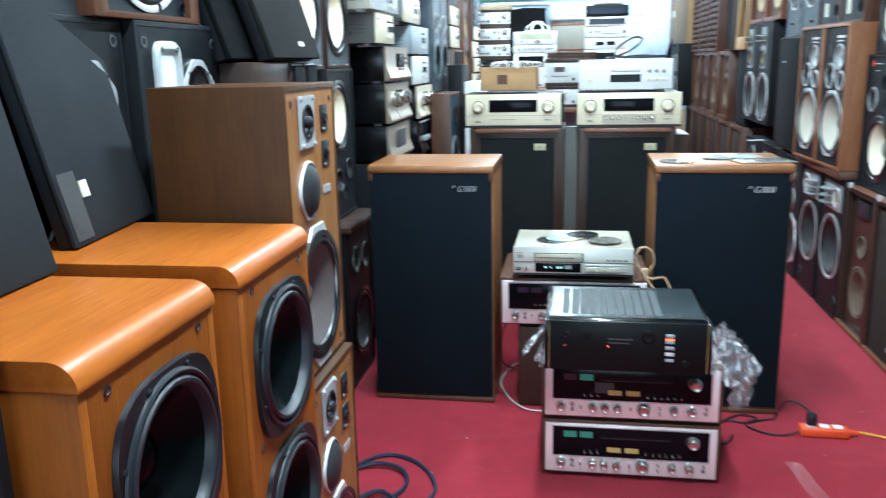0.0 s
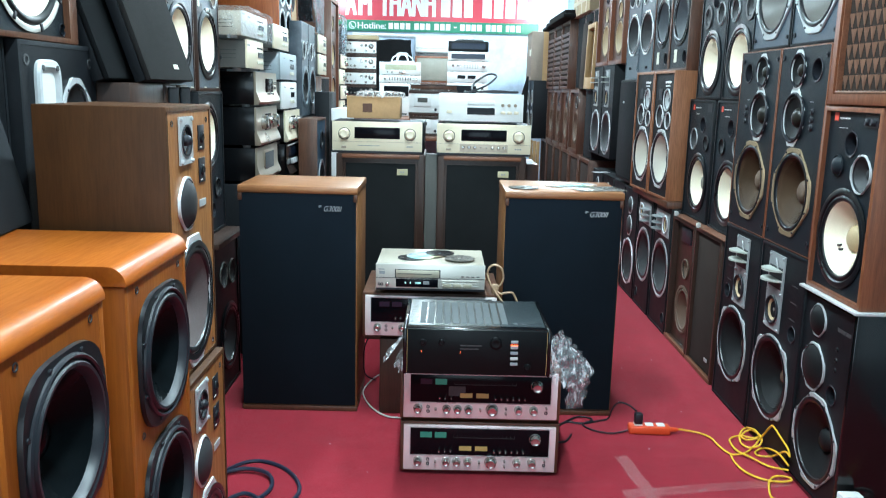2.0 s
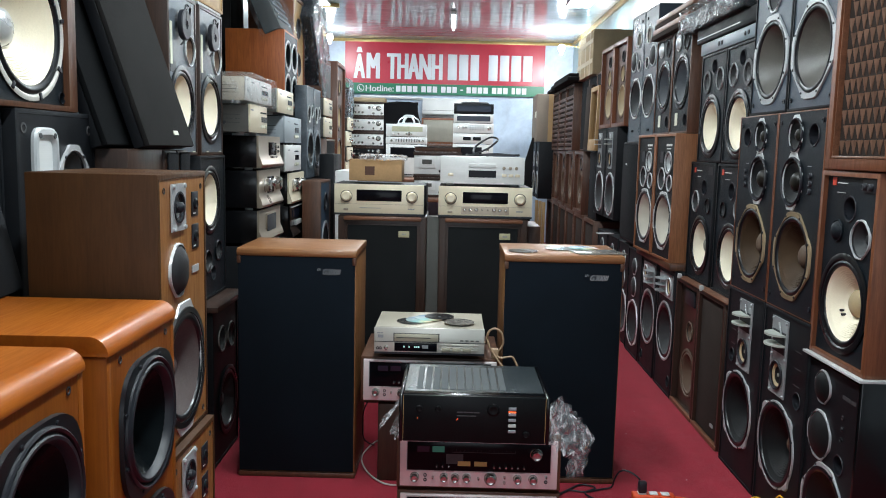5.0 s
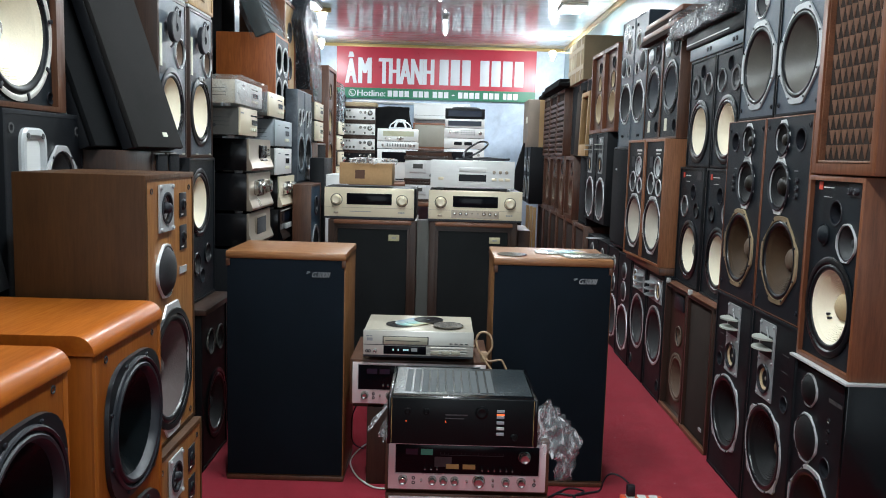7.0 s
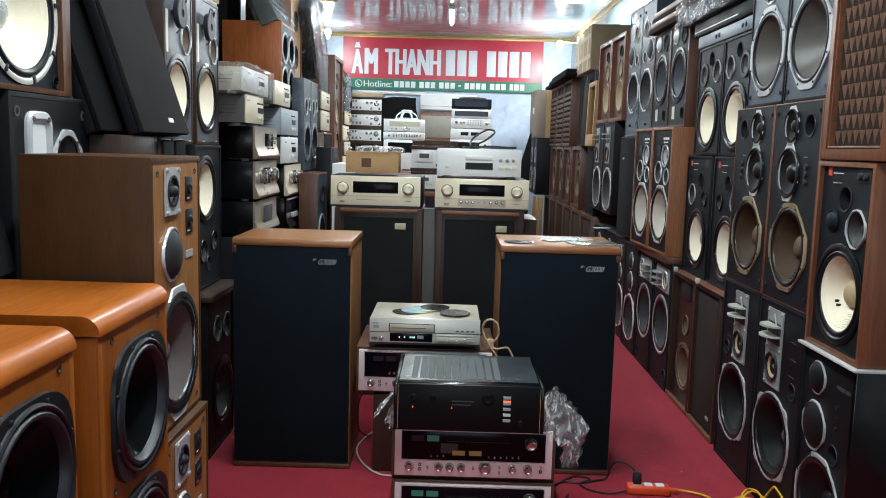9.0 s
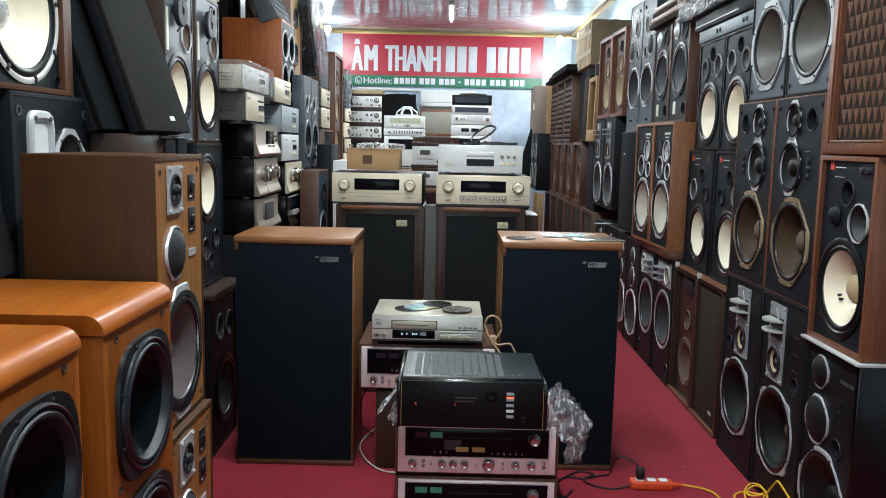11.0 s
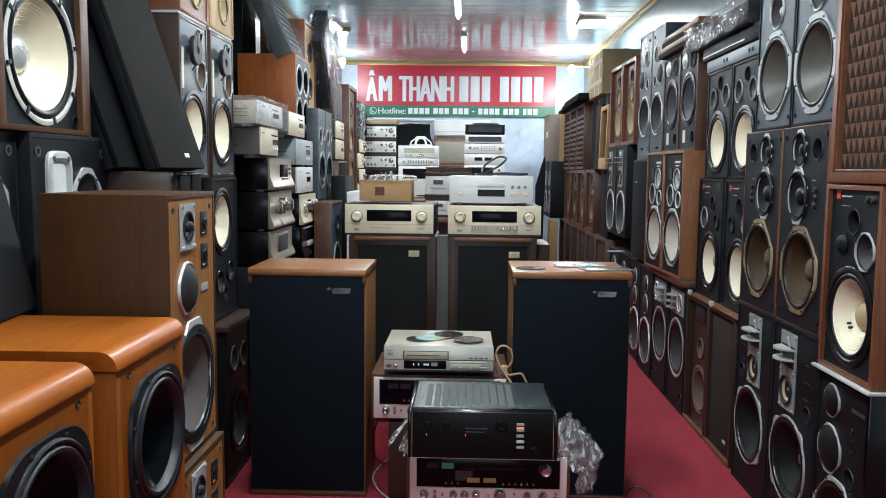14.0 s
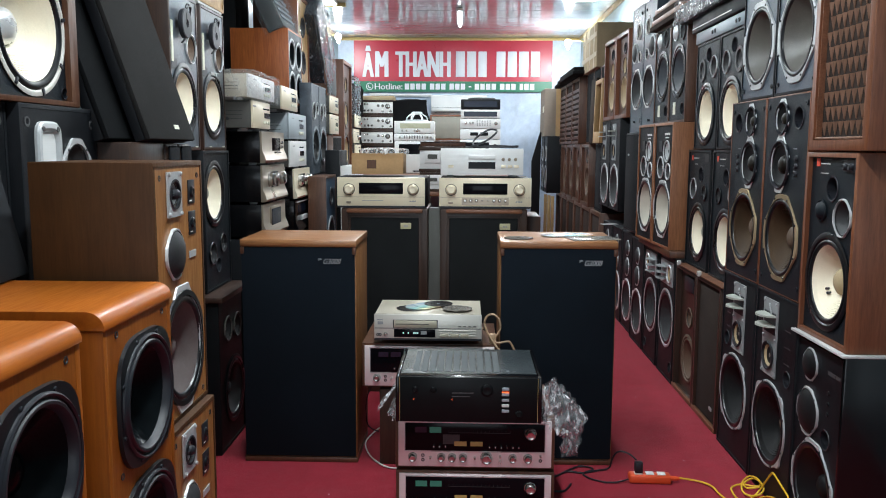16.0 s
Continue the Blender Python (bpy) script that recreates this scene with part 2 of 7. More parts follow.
M["screen"] = surface("screen", (0.004, 0.004, 0.006), 0.14, var=0.1, relief=0.0, spec=0.14)
M["screen_sticker"] = surface("screen_sticker", (0.05, 0.052, 0.055), 0.4, var=0.3, relief=0.0)
M["screen_blue"] = surface("screen_blue", (0.012, 0.018, 0.035), 0.12, var=0.1, relief=0.0)
M["amber"] = surface("amber", (0.55, 0.38, 0.12), 0.4, var=0.1, relief=0.0)
M["tuner_green"] = glow("tuner_green", (0.045, 0.22, 0.155), 0.14)
M["red_led"] = glow("red_led", (1.0, 0.12, 0.03), 2.0)
M["cyan_text"] = glow("cyan_text", (0.55, 0.85, 0.85), 0.6)
M["white_print"] = surface("white_print", (0.75, 0.75, 0.72), 0.6, var=0.05, relief=0.0)
M["grey_print"] = surface("grey_print", (0.30, 0.31, 0.32), 0.6, var=0.05, relief=0.0)
M["badge_red"] = surface("badge_red", (0.62, 0.06, 0.03), 0.45, var=0.05, relief=0.0)
M["label_gold"] = surface("label_gold", (0.50, 0.46, 0.28), 0.45, var=0.1, relief=0.0)
M["label_white"] = surface("label_white", (0.68, 0.67, 0.54), 0.5, var=0.06, relief=0.0)
M["cloth_navy"] = cloth("cloth_navy", (0.0034, 0.0072, 0.0125))
# grille cloth taken nearly to black: the gap's shade is in the colour
M["cloth_shaded"] = cloth("cloth_shaded", (0.0028, 0.0034, 0.0042), 700)
M["cloth_black"] = cloth("cloth_black", (0.007, 0.007, 0.008))
M["cloth_olive"] = cloth("cloth_olive", (0.012, 0.0135, 0.0145))
M["cloth_grey"] = cloth("cloth_grey", (0.0078, 0.009, 0.0112), 700)
M["cloth_slate"] = cloth("cloth_slate", (0.023, 0.0245, 0.028), 700)
M["cloth_coal"] = cloth("cloth_coal", (0.0175, 0.0165, 0.0160), 700)
M["cloth_brown"] = cloth("cloth_brown", (0.036, 0.025, 0.020), 700)
M["gasket"] = surface("gasket", (0.62, 0.60, 0.55), 0.6, var=0.15, grain=90)
M["walnut_dark"] = wood("walnut_dark", (0.055, 0.026, 0.015), (0.026, 0.012, 0.008), "z", 0.42, 0.1)
M["carved"] = wood("carved", (0.30, 0.165, 0.105), (0.19, 0.100, 0.062), "z", 0.45, 0.1)
M["amp_front"] = surface("amp_front", (0.0050, 0.0062, 0.0070), 0.35, var=0.25, relief=0.02, spec=0.16)
M["amp_lid"] = surface("amp_lid", (0.038, 0.047, 0.051), 0.24, 0.0, var=0.15, relief=0.02, spec=0.9)
M["dvd_face"] = surface("dvd_face", (0.68, 0.655, 0.59), 0.32, 0.3, var=0.05, grain=60, relief=0.04, streak=(0.06, 1, 6))
M["tray_gold"] = surface("tray_gold", (0.50, 0.46, 0.35), 0.34, 0.2, var=0.06, relief=0.02)
M["dvd_case"] = surface("dvd_case", (0.52, 0.475, 0.385), 0.34, 0.35, var=0.06, relief=0.04)
M["horn_grey"] = surface("horn_grey", (0.31, 0.325, 0.33), 0.42, 0.1, var=0.15, grain=160, relief=0.08)
M["dial_pale"] = surface("dial_pale", (0.46, 0.46, 0.32), 0.3, var=0.08, relief=0.0)
M["chrome"] = surface("chrome", (0.82, 0.83, 0.84), 0.20, 0.6, var=0.06, relief=0.03)
M["chestnut"] = wood("chestnut", (0.36, 0.150, 0.065), (0.25, 0.095, 0.038), "z", 0.42, 0.1)
M["blue_face"] = surface("blue_face", (0.022, 0.055, 0.095), 0.4, var=0.25, relief=0.1)
M["steel_bar"] = surface("steel_bar", (0.17, 0.205, 0.235), 0.35, 0.2, var=0.15, relief=0.05)
M["fin_cream"] = surface("fin_cream", (0.43, 0.45, 0.40), 0.45, var=0.15, relief=0.05)
M["vent"] = surface("vent", (0.066, 0.076, 0.079), 0.6, var=0.2, relief=0.1)
M["card"] = surface("card", (0.44, 0.27, 0.13), 0.8, var=0.12, grain=90, relief=0.15)
M["tape_pale"] = surface("tape_pale", (0.52, 0.44, 0.30), 0.4, var=0.12, relief=0.05)
M["card_pale"] = surface("card_pale", (0.40, 0.31, 0.19), 0.8, var=0.12, grain=90, relief=0.15)
M["card_grey"] = surface("card_grey", (0.24, 0.19, 0.15), 0.8, var=0.12, grain=90, relief=0.15)
M["foam"] = surface("foam", (0.50, 0.50, 0.49), 0.7, var=0.1, relief=0.2)
M["wrap"] = film_wrap("wrap", 0.05, 0.42, (0.70, 0.74, 0.78), 0.06)
M["wrap_haze"] = film_wrap("wrap_haze", 0.11, 0.8, (0.55, 0.62, 0.70))
M["bag_film"] = film_wrap("bag_film", 0.19, 0.12, (0.97, 0.98, 1.0), 0.06)
M["wrap_thin"] = film_wrap("wrap_thin", 0.10, 0.8)
M["orange"] = surface("orange", (0.74, 0.082, 0.020), 0.4, var=0.08, relief=0.05)
M["yellow"] = surface("yellow", (0.80, 0.50, 0.03), 0.45, var=0.08, relief=0.05)
M["cable_black"] = surface("cable_black", (0.012, 0.013, 0.018), 0.45, var=0.1, relief=0.0)
M["cable_blue"] = surface("cable_blue", (0.02, 0.027, 0.05), 0.4, var=0.1, relief=0.0)
M["cable_tan"] = surface("cable_tan", (0.45, 0.30, 0.18), 0.5, var=0.1, relief=0.0)
M["cable_white"] = surface("cable_white", (0.6, 0.58, 0.54), 0.5, var=0.1, relief=0.0)
M["white_plastic"] = surface("white_plastic", (0.78, 0.78, 0.77), 0.4, var=0.04, relief=0.0)
M["banner_red"] = surface("banner_red", (0.47, 0.024, 0.050), 0.32, var=0.06, relief=0.0)
M["banner_green"] = surface("banner_green", (0.012, 0.17, 0.085), 0.35, var=0.06, relief=0.0)
M["banner_white"] = surface("banner_white", (0.70, 0.71, 0.76), 0.35, var=0.03, relief=0.0)
M["gilt"] = surface("gilt", (0.55, 0.40, 0.16), 0.4, 0.3, var=0.1, relief=0.0)
M["tube"] = glow("tube", (0.92, 0.97, 1.0), 18.0)
M["bulb"] = glow("bulb", (0.95, 0.98, 1.0), 45.0)
M["disc"] = surface("disc", (0.55, 0.60, 0.60), 0.16, 0.7, var=0.45, scale=14, relief=0.0)
M["disc_black"] = surface("disc_black", (0.012, 0.012, 0.014), 0.25, var=0.2, relief=0.0)
# beige taken from the lid that the loose disc mirrors
M["disc_beige"] = surface("disc_beige", (0.30, 0.28, 0.25), 0.2, 0.3, var=0.5, scale=30, relief=0.0)


def carpet_material():
    m, nt, n, b = tree("carpet")
    v = coords(nt, spread=0.0)
    broad = noise_node(nt, v, 1.1, 5, 0.6)
    patch = noise_node(nt, v, 9.0, 5, 0.7)
    pile = noise_node(nt, v, 620.0, 2)
    c = ramp(nt, broad, [(0.3, (0.335, 0.019, 0.037)), (0.7, (0.44, 0.028, 0.052))])
    c2 = ramp(nt, patch, [(0.28, (0.74, 0.72, 0.72)), (0.72, (1.0, 1.0, 1.0))])
    c3 = ramp(nt, pile, [(0.25, (0.55, 0.5, 0.5)), (0.7, (1, 1, 1))])
    scuff = noise_node(nt, coords(nt, (0.5, 2.2, 1.0), 0.0), 5.0, 8, 0.72, 0.5)
    c4 = ramp(nt, scuff, [(0.56, (0, 0, 0)), (0.76, (0.045, 0.022, 0.024))])
    worn = mix(nt, mix(nt, c, c2, 1.0), c4, 1.0, "ADD")
    nt.links.new(mix(nt, worn, c3, 0.7), b.inputs["Base Color"])
    b.inputs["Roughness"].default_value, b.inputs["Sheen Weight"].default_value = 0.9, 0.08
    b.inputs["Specular IOR Level"].default_value = 0.15
    bump(nt, b, pile, 0.7, 0.003)
    return m


def wall_material(name, base):
    m, nt, n, b = tree(name)
    v = coords(nt, spread=0.0)
    cloud = noise_node(nt, v, 2.6, 7, 0.65, 0.6)
    spots = noise_node(nt, v, 14.0, 5, 0.6)
    c = ramp(nt, cloud, [(0.32, dim(base, 0.78)), (0.68, dim(base, 1.15))])
    c2 = ramp(nt, spots, [(0.35, (0.88, 0.9, 0.92)), (0.65, (1, 1, 1))])
    nt.links.new(mix(nt, c, c2, 1.0), b.inputs["Base Color"])
    b.inputs["Roughness"].default_value = 0.32
    return m


def ceiling_material():
    """Glossy white plastic cladding with narrow grooves across the room."""
    m, nt, n, b = tree("ceiling_panel")
    v = coords(nt, spread=0.0)
    cloud = noise_node(nt, v, 3.0, 4)
    c = ramp(nt, cloud, [(0.3, (0.28, 0.31, 0.33)), (0.7, (0.38, 0.41, 0.43))])
    nt.links.new(c, b.inputs["Base Color"])
    b.inputs["Roughness"].default_value, b.inputs["Specular IOR Level"].default_value = 0.09, 0.9
    ripple = noise_node(nt, coords(nt, (0.6, 5.0, 1.0), 0.0), 2.5, 2)
    bump(nt, b, ripple, 0.12, 0.02)
    return m


def disc_material():
    """Mirror-like optical disc; its rainbow reflection is painted as tints that drift round the hub."""
    m, nt, n, b = tree("disc_rainbow")
    grad, sep = n.new("ShaderNodeTexGradient"), n.new("ShaderNodeMapping")
    grad.gradient_type = "RADIAL"
    tc = n.new("ShaderNodeTexCoord")
    sep.inputs["Rotation"].default_value = (radians(90), 0, 0)
    nt.links.new(tc.outputs["Object"], sep.inputs["Vector"])
    nt.links.new(sep.outputs[0], grad.inputs["Vector"])
    tint = ramp(nt, grad.outputs["Fac"], [(0.0, (0.60, 0.70, 0.72)), (0.18, (0.30, 0.62, 0.60)), (0.32, (0.70, 0.72, 0.45)), (0.45, (0.72, 0.42, 0.30)), (0.60, (0.55, 0.62, 0.66)), (0.78, (0.35, 0.48, 0.70)), (1.0, (0.60, 0.70, 0.72))])
    nt.links.new(tint, b.inputs["Base Color"])
    b.inputs["Metallic"].default_value, b.inputs["Roughness"].default_value = 0.45, 0.24
    return m


M["disc_rainbow"] = disc_material()
M["carpet"] = carpet_material()
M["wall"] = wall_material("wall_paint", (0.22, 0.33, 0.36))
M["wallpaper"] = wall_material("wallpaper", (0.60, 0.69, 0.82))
M["ceiling"] = ceiling_material()

# ---- building blocks ----
def finish(bm, name, material, smooth=35):
    bmesh.ops.recalc_face_normals(bm, faces=bm.faces)
    me = bpy.data.meshes.new(name)
    bm.to_mesh(me)
    bm.free()
    me.materials.append(material)
    if smooth:
        me.shade_smooth()
        me.set_sharp_from_angle(angle=radians(smooth))
    return me


def hang(name, me, parent, m=None, label=""):
    ob = new(name, me)
    ob.parent = parent
    if m is not None:
        ob.matrix_basis = m
    return tagged(ob, label)


def part(name, bm, material, parent, label="", m=None):
    return hang(name, finish(bm, name, material, 9 if material.name.startswith("wrap") else 35), parent, m, label)


def thing(name, label, category, group="", kind=""):
    return tagged(new(name), label, category, group, kind)


def solo(name, bm, material, label, category, group="", kind="", m=None):
    ob = new(name, finish(bm, name, material))
    if m is not None:
        ob.matrix_basis = m
    return tagged(ob, label, category, group, kind)


def box(x0, x1, y0, y1, z0, z1, r=0.0, seg=2, bm=None):
    own = bmesh.new()
    bmesh.ops.create_cube(own, size=1.0, matrix=Matrix.LocRotScale(((x0 + x1) / 2, (y0 + y1) / 2, (z0 + z1) / 2), None, (abs(x1 - x0), abs(y1 - y0), abs(z1 - z0))))
    if r:
        bmesh.ops.bevel(own, geom=own.edges[:], offset=r, segments=seg, profile=0.5, affect="EDGES")
    return merged(bm, own)


def merged(bm, own):
    if bm is None:
        return own
    me = bpy.data.meshes.new("tmp")
    own.to_mesh(me)
    own.free()
    bm.from_mesh(me)
    bpy.data.meshes.remove(me)
    return bm


def spin(profile, seg=32, bm=None, shape=None):
    """Turn (radius, y) pairs round the y axis; shape(angle) may scale the radius."""
    bm = bm or bmesh.new()
    rings = []
    for r, y in profile:
        if r < 1e-6:
            rings.append([bm.verts.new((0, y, 0))])
        else:
            ring = []
            for i in range(seg):
                a = 2 * math.pi * (i + 0.5) / seg
                k = shape(a) if shape else 1.0
                ring.append(bm.verts.new((r * k * math.cos(a), y, r * k * math.sin(a))))
            rings.append(ring)
    for p, q in zip(rings, rings[1:]):
        for i in range(seg):
            j = (i + 1) % seg
            if len(p) == 1 and len(q) > 1:
                bm.faces.new((p[0], q[j], q[i]))
            elif len(q) == 1 and len(p) > 1:
                bm.faces.new((p[i], p[j], q[0]))
            elif len(p) > 1:
                bm.faces.new((p[i], p[j], q[j], q[i]))
    return bm


def prism(points, x0, x1, r=0.0):
    """A side outline of (y, z) pairs drawn out along x."""
    bm = bmesh.new()
    a = [bm.verts.new((x0, y, z)) for y, z in points]
    b = [bm.verts.new((x1, y, z)) for y, z in points]
    n = len(points)
    for i in range(n):
        bm.faces.new((a[i], a[(i + 1) % n], b[(i + 1) % n], b[i]))
    bm.faces.new(a[::-1])
    bm.faces.new(b)
    if r:
        ends = [e for e in bm.edges if abs(e.verts[0].co.x - e.verts[1].co.x) < 1e-6]
        bmesh.ops.bevel(bm, geom=ends, offset=r, segments=2, profile=0.5, affect="EDGES")
    return bm


def tube_path(points, radius, seg=6, smooth_steps=6):
    """A round cable through points, rounded by a Catmull-Rom spline."""
    pts = [Vector(p) for p in points]
    line = []
    for i in range(len(pts) - 1):
        p0, p1, p2, p3 = pts[max(i - 1, 0)], pts[i], pts[i + 1], pts[min(i + 2, len(pts) - 1)]
        for s in range(smooth_steps):
            t = s / smooth_steps
            line.append(0.5 * (2 * p1 + (p2 - p0) * t + (2 * p0 - 5 * p1 + 4 * p2 - p3) * t * t + (3 * p1 - p0 - 3 * p2 + p3) * t ** 3))
    line.append(pts[-1])
    bm, rings = bmesh.new(), []
    for i, p in enumerate(line):
        d = (line[min(i + 1, len(line) - 1)] - line[max(i - 1, 0)]).normalized()
        u = d.cross(Vector((0, 0, 1)))
        u = u.normalized() if u.length > 1e-4 else Vector((1, 0, 0))
        w = u.cross(d)
        rings.append([bm.verts.new(p + radius * (math.cos(2 * math.pi * k / seg) * u + math.sin(2 * math.pi * k / seg) * w)) for k in range(seg)])
    for a, b in zip(rings, rings[1:]):
        for k in range(seg):
            bm.faces.new((a[k], a[(k + 1) % seg], b[(k + 1) % seg], b[k]))
    bm.faces.new(rings[0])
    bm.faces.new(rings[-1][::-1])
    return bm


def ridge(p):
    return 1.0 - 2.0 * abs(noise.noise(p))


def crumpled(x0, x1, y0, y1, z0, z1, seed, cuts=5, amount=0.02):
    """A bag or wrap: a box of many small facets, drawn into long sharp creases."""
    bm = box(x0, x1, y0, y1, z0, z1)
    bmesh.ops.subdivide_edges(bm, edges=bm.edges[:], cuts=cuts + 9, use_grid_fill=True)
    bm.normal_update()
    for v in bm.verts:
        p = Vector((v.co.x * 0.6, v.co.y, v.co.z * 1.3)) + Vector((seed, seed * 1.7, seed * 0.3))
        lift = 0.7 * ridge(p * 8.0) + 0.45 * ridge(p * 19.0) + 0.25 * ridge(p * 41.0)
        v.co += v.normal * lift * amount * 0.7 + noise.noise_vector(p * 30.0) * amount * 0.25
    bmesh.ops.triangulate(bm, faces=bm.faces[:])
    return bm


def draped_sheet(points, widths, seed, depth=0.016, nu=36, nv=18):
    """Creased clear sheet that follows a line of points, as wide across (a vector at each point) as told."""
    bm, rows = bmesh.new(), []
    for i in range(nu + 1):
        t = i / nu * (len(points) - 1)
        k = min(int(t), len(points) - 2)
        c = Vector(points[k]).lerp(Vector(points[k + 1]), t - k)
        w = Vector(widths[k]).lerp(Vector(widths[k + 1]), t - k)
        row = []
        for j in range(nv + 1):
            s = j / nv - 0.5
            q = Vector((t * 0.8 + seed, s * 2.2, seed * 0.7))
            fold = abs(noise.noise(q)) * 2.0 - 0.5 + 0.8 * abs(noise.noise(q * 2.7)) + 0.12 * abs(noise.noise(q * 6.0))
            edge = noise.noise(Vector((t * 3.0, seed, 1.0 if s > 0 else 7.0)))
            p = c + w * s * (1.0 + 0.35 * edge + 0.10 * noise.noise(Vector((t * 4.0, seed, 3.0 if s > 0 else 9.0))))
            p += Vector((0.35 * noise.noise(q * 1.9), -fold, 0.35 * noise.noise(q * 2.3 + Vector((5, 1, 2))))) * depth
            row.append(bm.verts.new(p))
        rows.append(row)
    for i in range(nu):
        for j in range(nv):
            bm.faces.new((rows[i][j], rows[i + 1][j], rows[i + 1][j + 1], rows[i][j + 1]))
    bmesh.ops.triangulate(bm, faces=bm.faces[:])
    return bm


SHAPES = {
    "round": None,
    "oct": lambda a: 0.93 / max(abs(math.cos(a)), abs(math.sin(a)), (abs(math.cos(a)) + abs(math.sin(a))) / 1.30),
    "cut": lambda a: min(1.0, 0.90 / max(abs(math.cos(a)), 1e-6)),
    "flat": lambda a: min(1.0, 0.93 / max(abs(math.cos(a)), 1e-6)),
    "lug": lambda a: 1.0 if abs((math.degrees(a) % 90) - 45) < 9 else 0.925,
    "cushion": lambda a: (abs(math.cos(a)) ** 3.2 + abs(math.sin(a)) ** 3.2) ** (-1 / 3.2),
    "square": lambda a: min(1.18, 0.92 / max(abs(math.cos(a)), abs(math.sin(a)))),
}
MESHES = {}


def cached(key, make_bm, material, smooth=35):
    k = (key, material.name)
    if k not in MESHES:
        MESHES[k] = finish(make_bm(), key[0], material, smooth)
    return MESHES[k]


def driver(parent, name, u, v, r, y=0.0, rim="round", rim_mat="black", edge_mat="rubber", cone_mat="cone_grey", cap_mat="cap_grey",
           cap=0.30, deep=0.30, ribs=0, mesh_front=False, label="", inner=0.86, proud=0.006):
    """A loudspeaker unit, facing -y, set in a baffle at height v and offset u: rim with its surround, cone and dust cap."""
    seg = 48 if r > 0.09 else 28
    R = round(r, 4)
    ri = inner * R
    rim_me = cached(("rim", R, rim, inner, proud), lambda: spin([(R * 0.985, 0.0), (R, -proud * 0.6), (R * 0.965, -proud), (ri * 1.03, -proud), (ri, -proud * 0.4), (ri, 0.010)], seg, None, SHAPES[rim]), M[rim_mat])
    if rim != "round":
        rim_me = cached(("rimset", R, rim, inner, proud), lambda: shaped_rim(R, ri, rim, proud, seg), M[rim_mat])
    unit = hang(name, rim_me, parent, pose(u, y, v), label)
    if R > 0.07 and rim not in ("round", "flat"):
        n = 4 if R < 0.12 else 8
        for i in range(n):
            a = 2 * math.pi * (i + 0.5) / n
            k = SHAPES[rim](a)
            rs = (R * k + ri) / 2
            hang("screw", cached(("screw", 0), lambda: spin([(0.0042, 0.0), (0.0042, -0.0022), (0.003, -0.003), (0, -0.003)], 8), M["cable_black"]), unit, pose(rs * math.cos(a), -proud, rs * math.sin(a)))
    ro = 0.86 * ri
    if mesh_front:
        hang("grille", cached(("dome_grille", R), lambda: spin([(ri, -0.001), (ri * 0.8, -0.012), (ri * 0.4, -0.018), (0, -0.020)], seg), M[cone_mat]), unit)
        return unit
    w = (ri - ro) / 2
    roll = [(ri - w + w * math.cos(t), 0.002 - w * 0.8 * math.sin(t)) for t in (0, 0.6, 1.2, 1.57, 1.95, 2.5, math.pi)]
    hang("surround", cached(("surround", R, inner), lambda: spin(roll, seg), M[edge_mat]), unit)
    rc = cap * ri
    dp = deep * ri

    def cone_bm():
        prof, steps = [(ro, 0.002)], 14 if ribs else 5
        for i in range(1, steps + 1):
            t = i / steps
            prof.append((ro + (rc - ro) * t, 0.002 + dp * (t ** 0.85)))
            if ribs and 0.08 < t < 0.72:
                prof.append((ro + (rc - ro) * (t + 0.02), 0.002 + dp * (t ** 0.85) - 0.0010))
        return spin(prof, seg)

    hang("cone", cached(("cone", R, inner, cap, deep, ribs), cone_bm, M[cone_mat]), unit)
    hang("dust_cap", cached(("dust_cap", R, inner, cap, deep), lambda: spin([(rc * 1.02, dp + 0.002), (rc * 0.9, dp - rc * 0.22), (rc * 0.6, dp - rc * 0.42), (rc * 0.3, dp - rc * 0.5), (0, dp - rc * 0.53)], 24), M[cap_mat]), unit)
    return unit


def shaped_rim(R, ri, rim, proud, seg):
    bm, f = bmesh.new(), SHAPES[rim]
    rows = [[], [], [], []]
    for i in range(seg):
        a = 2 * math.pi * (i + 0.5) / seg
        c, s, k = math.cos(a), math.sin(a), f(a)
        for row, (r, y) in zip(rows, ((R * k, 0.0), (R * k - 0.0015, -proud), (ri, -proud), (ri, 0.010))):
            row.append(bm.verts.new((r * c, y, r * s)))
    for p, q in zip(rows, rows[1:]):
        for i in range(seg):
            j = (i + 1) % seg
            bm.faces.new((p[i], p[j], q[j], q[i]))
    return bm


def port(parent, u, v, r, y=0.0, name="port"):
    def make_port():
        return spin([(r * 1.14, 0.0), (r * 1.1, -0.003), (r, -0.002), (r * 0.97, 0.03), (r * 0.95, 0.10), (0, 0.10)], 24)
    return hang(name, cached(("port", round(r, 4)), make_port, M["cable_black"]), parent, pose(u, y, v))


def knob_at(parent, u, v, r, length, y, mat="knob", name="knob"):
    def make_knob():
        return spin([(r * 1.08, 0), (r * 1.08, -0.002), (r, -0.003), (r * 0.97, -length * 0.72), (r * 0.80, -length * 0.93), (r * 0.66, -length), (r * 0.5, -length + 0.0012), (0, -length + 0.0008)], 20 if r < 0.012 else 28)
    return hang(name, cached(("knob", round(r, 4), round(length, 4)), make_knob, M[mat]), parent, pose(u, y, v))


def plate(parent, name, u0, u1, v0, v1, mat, y, thick=0.003, r=0.0, label=""):
    return part(name, box(u0, u1, y - thick, y, v0, v1, r), M[mat], parent, label)


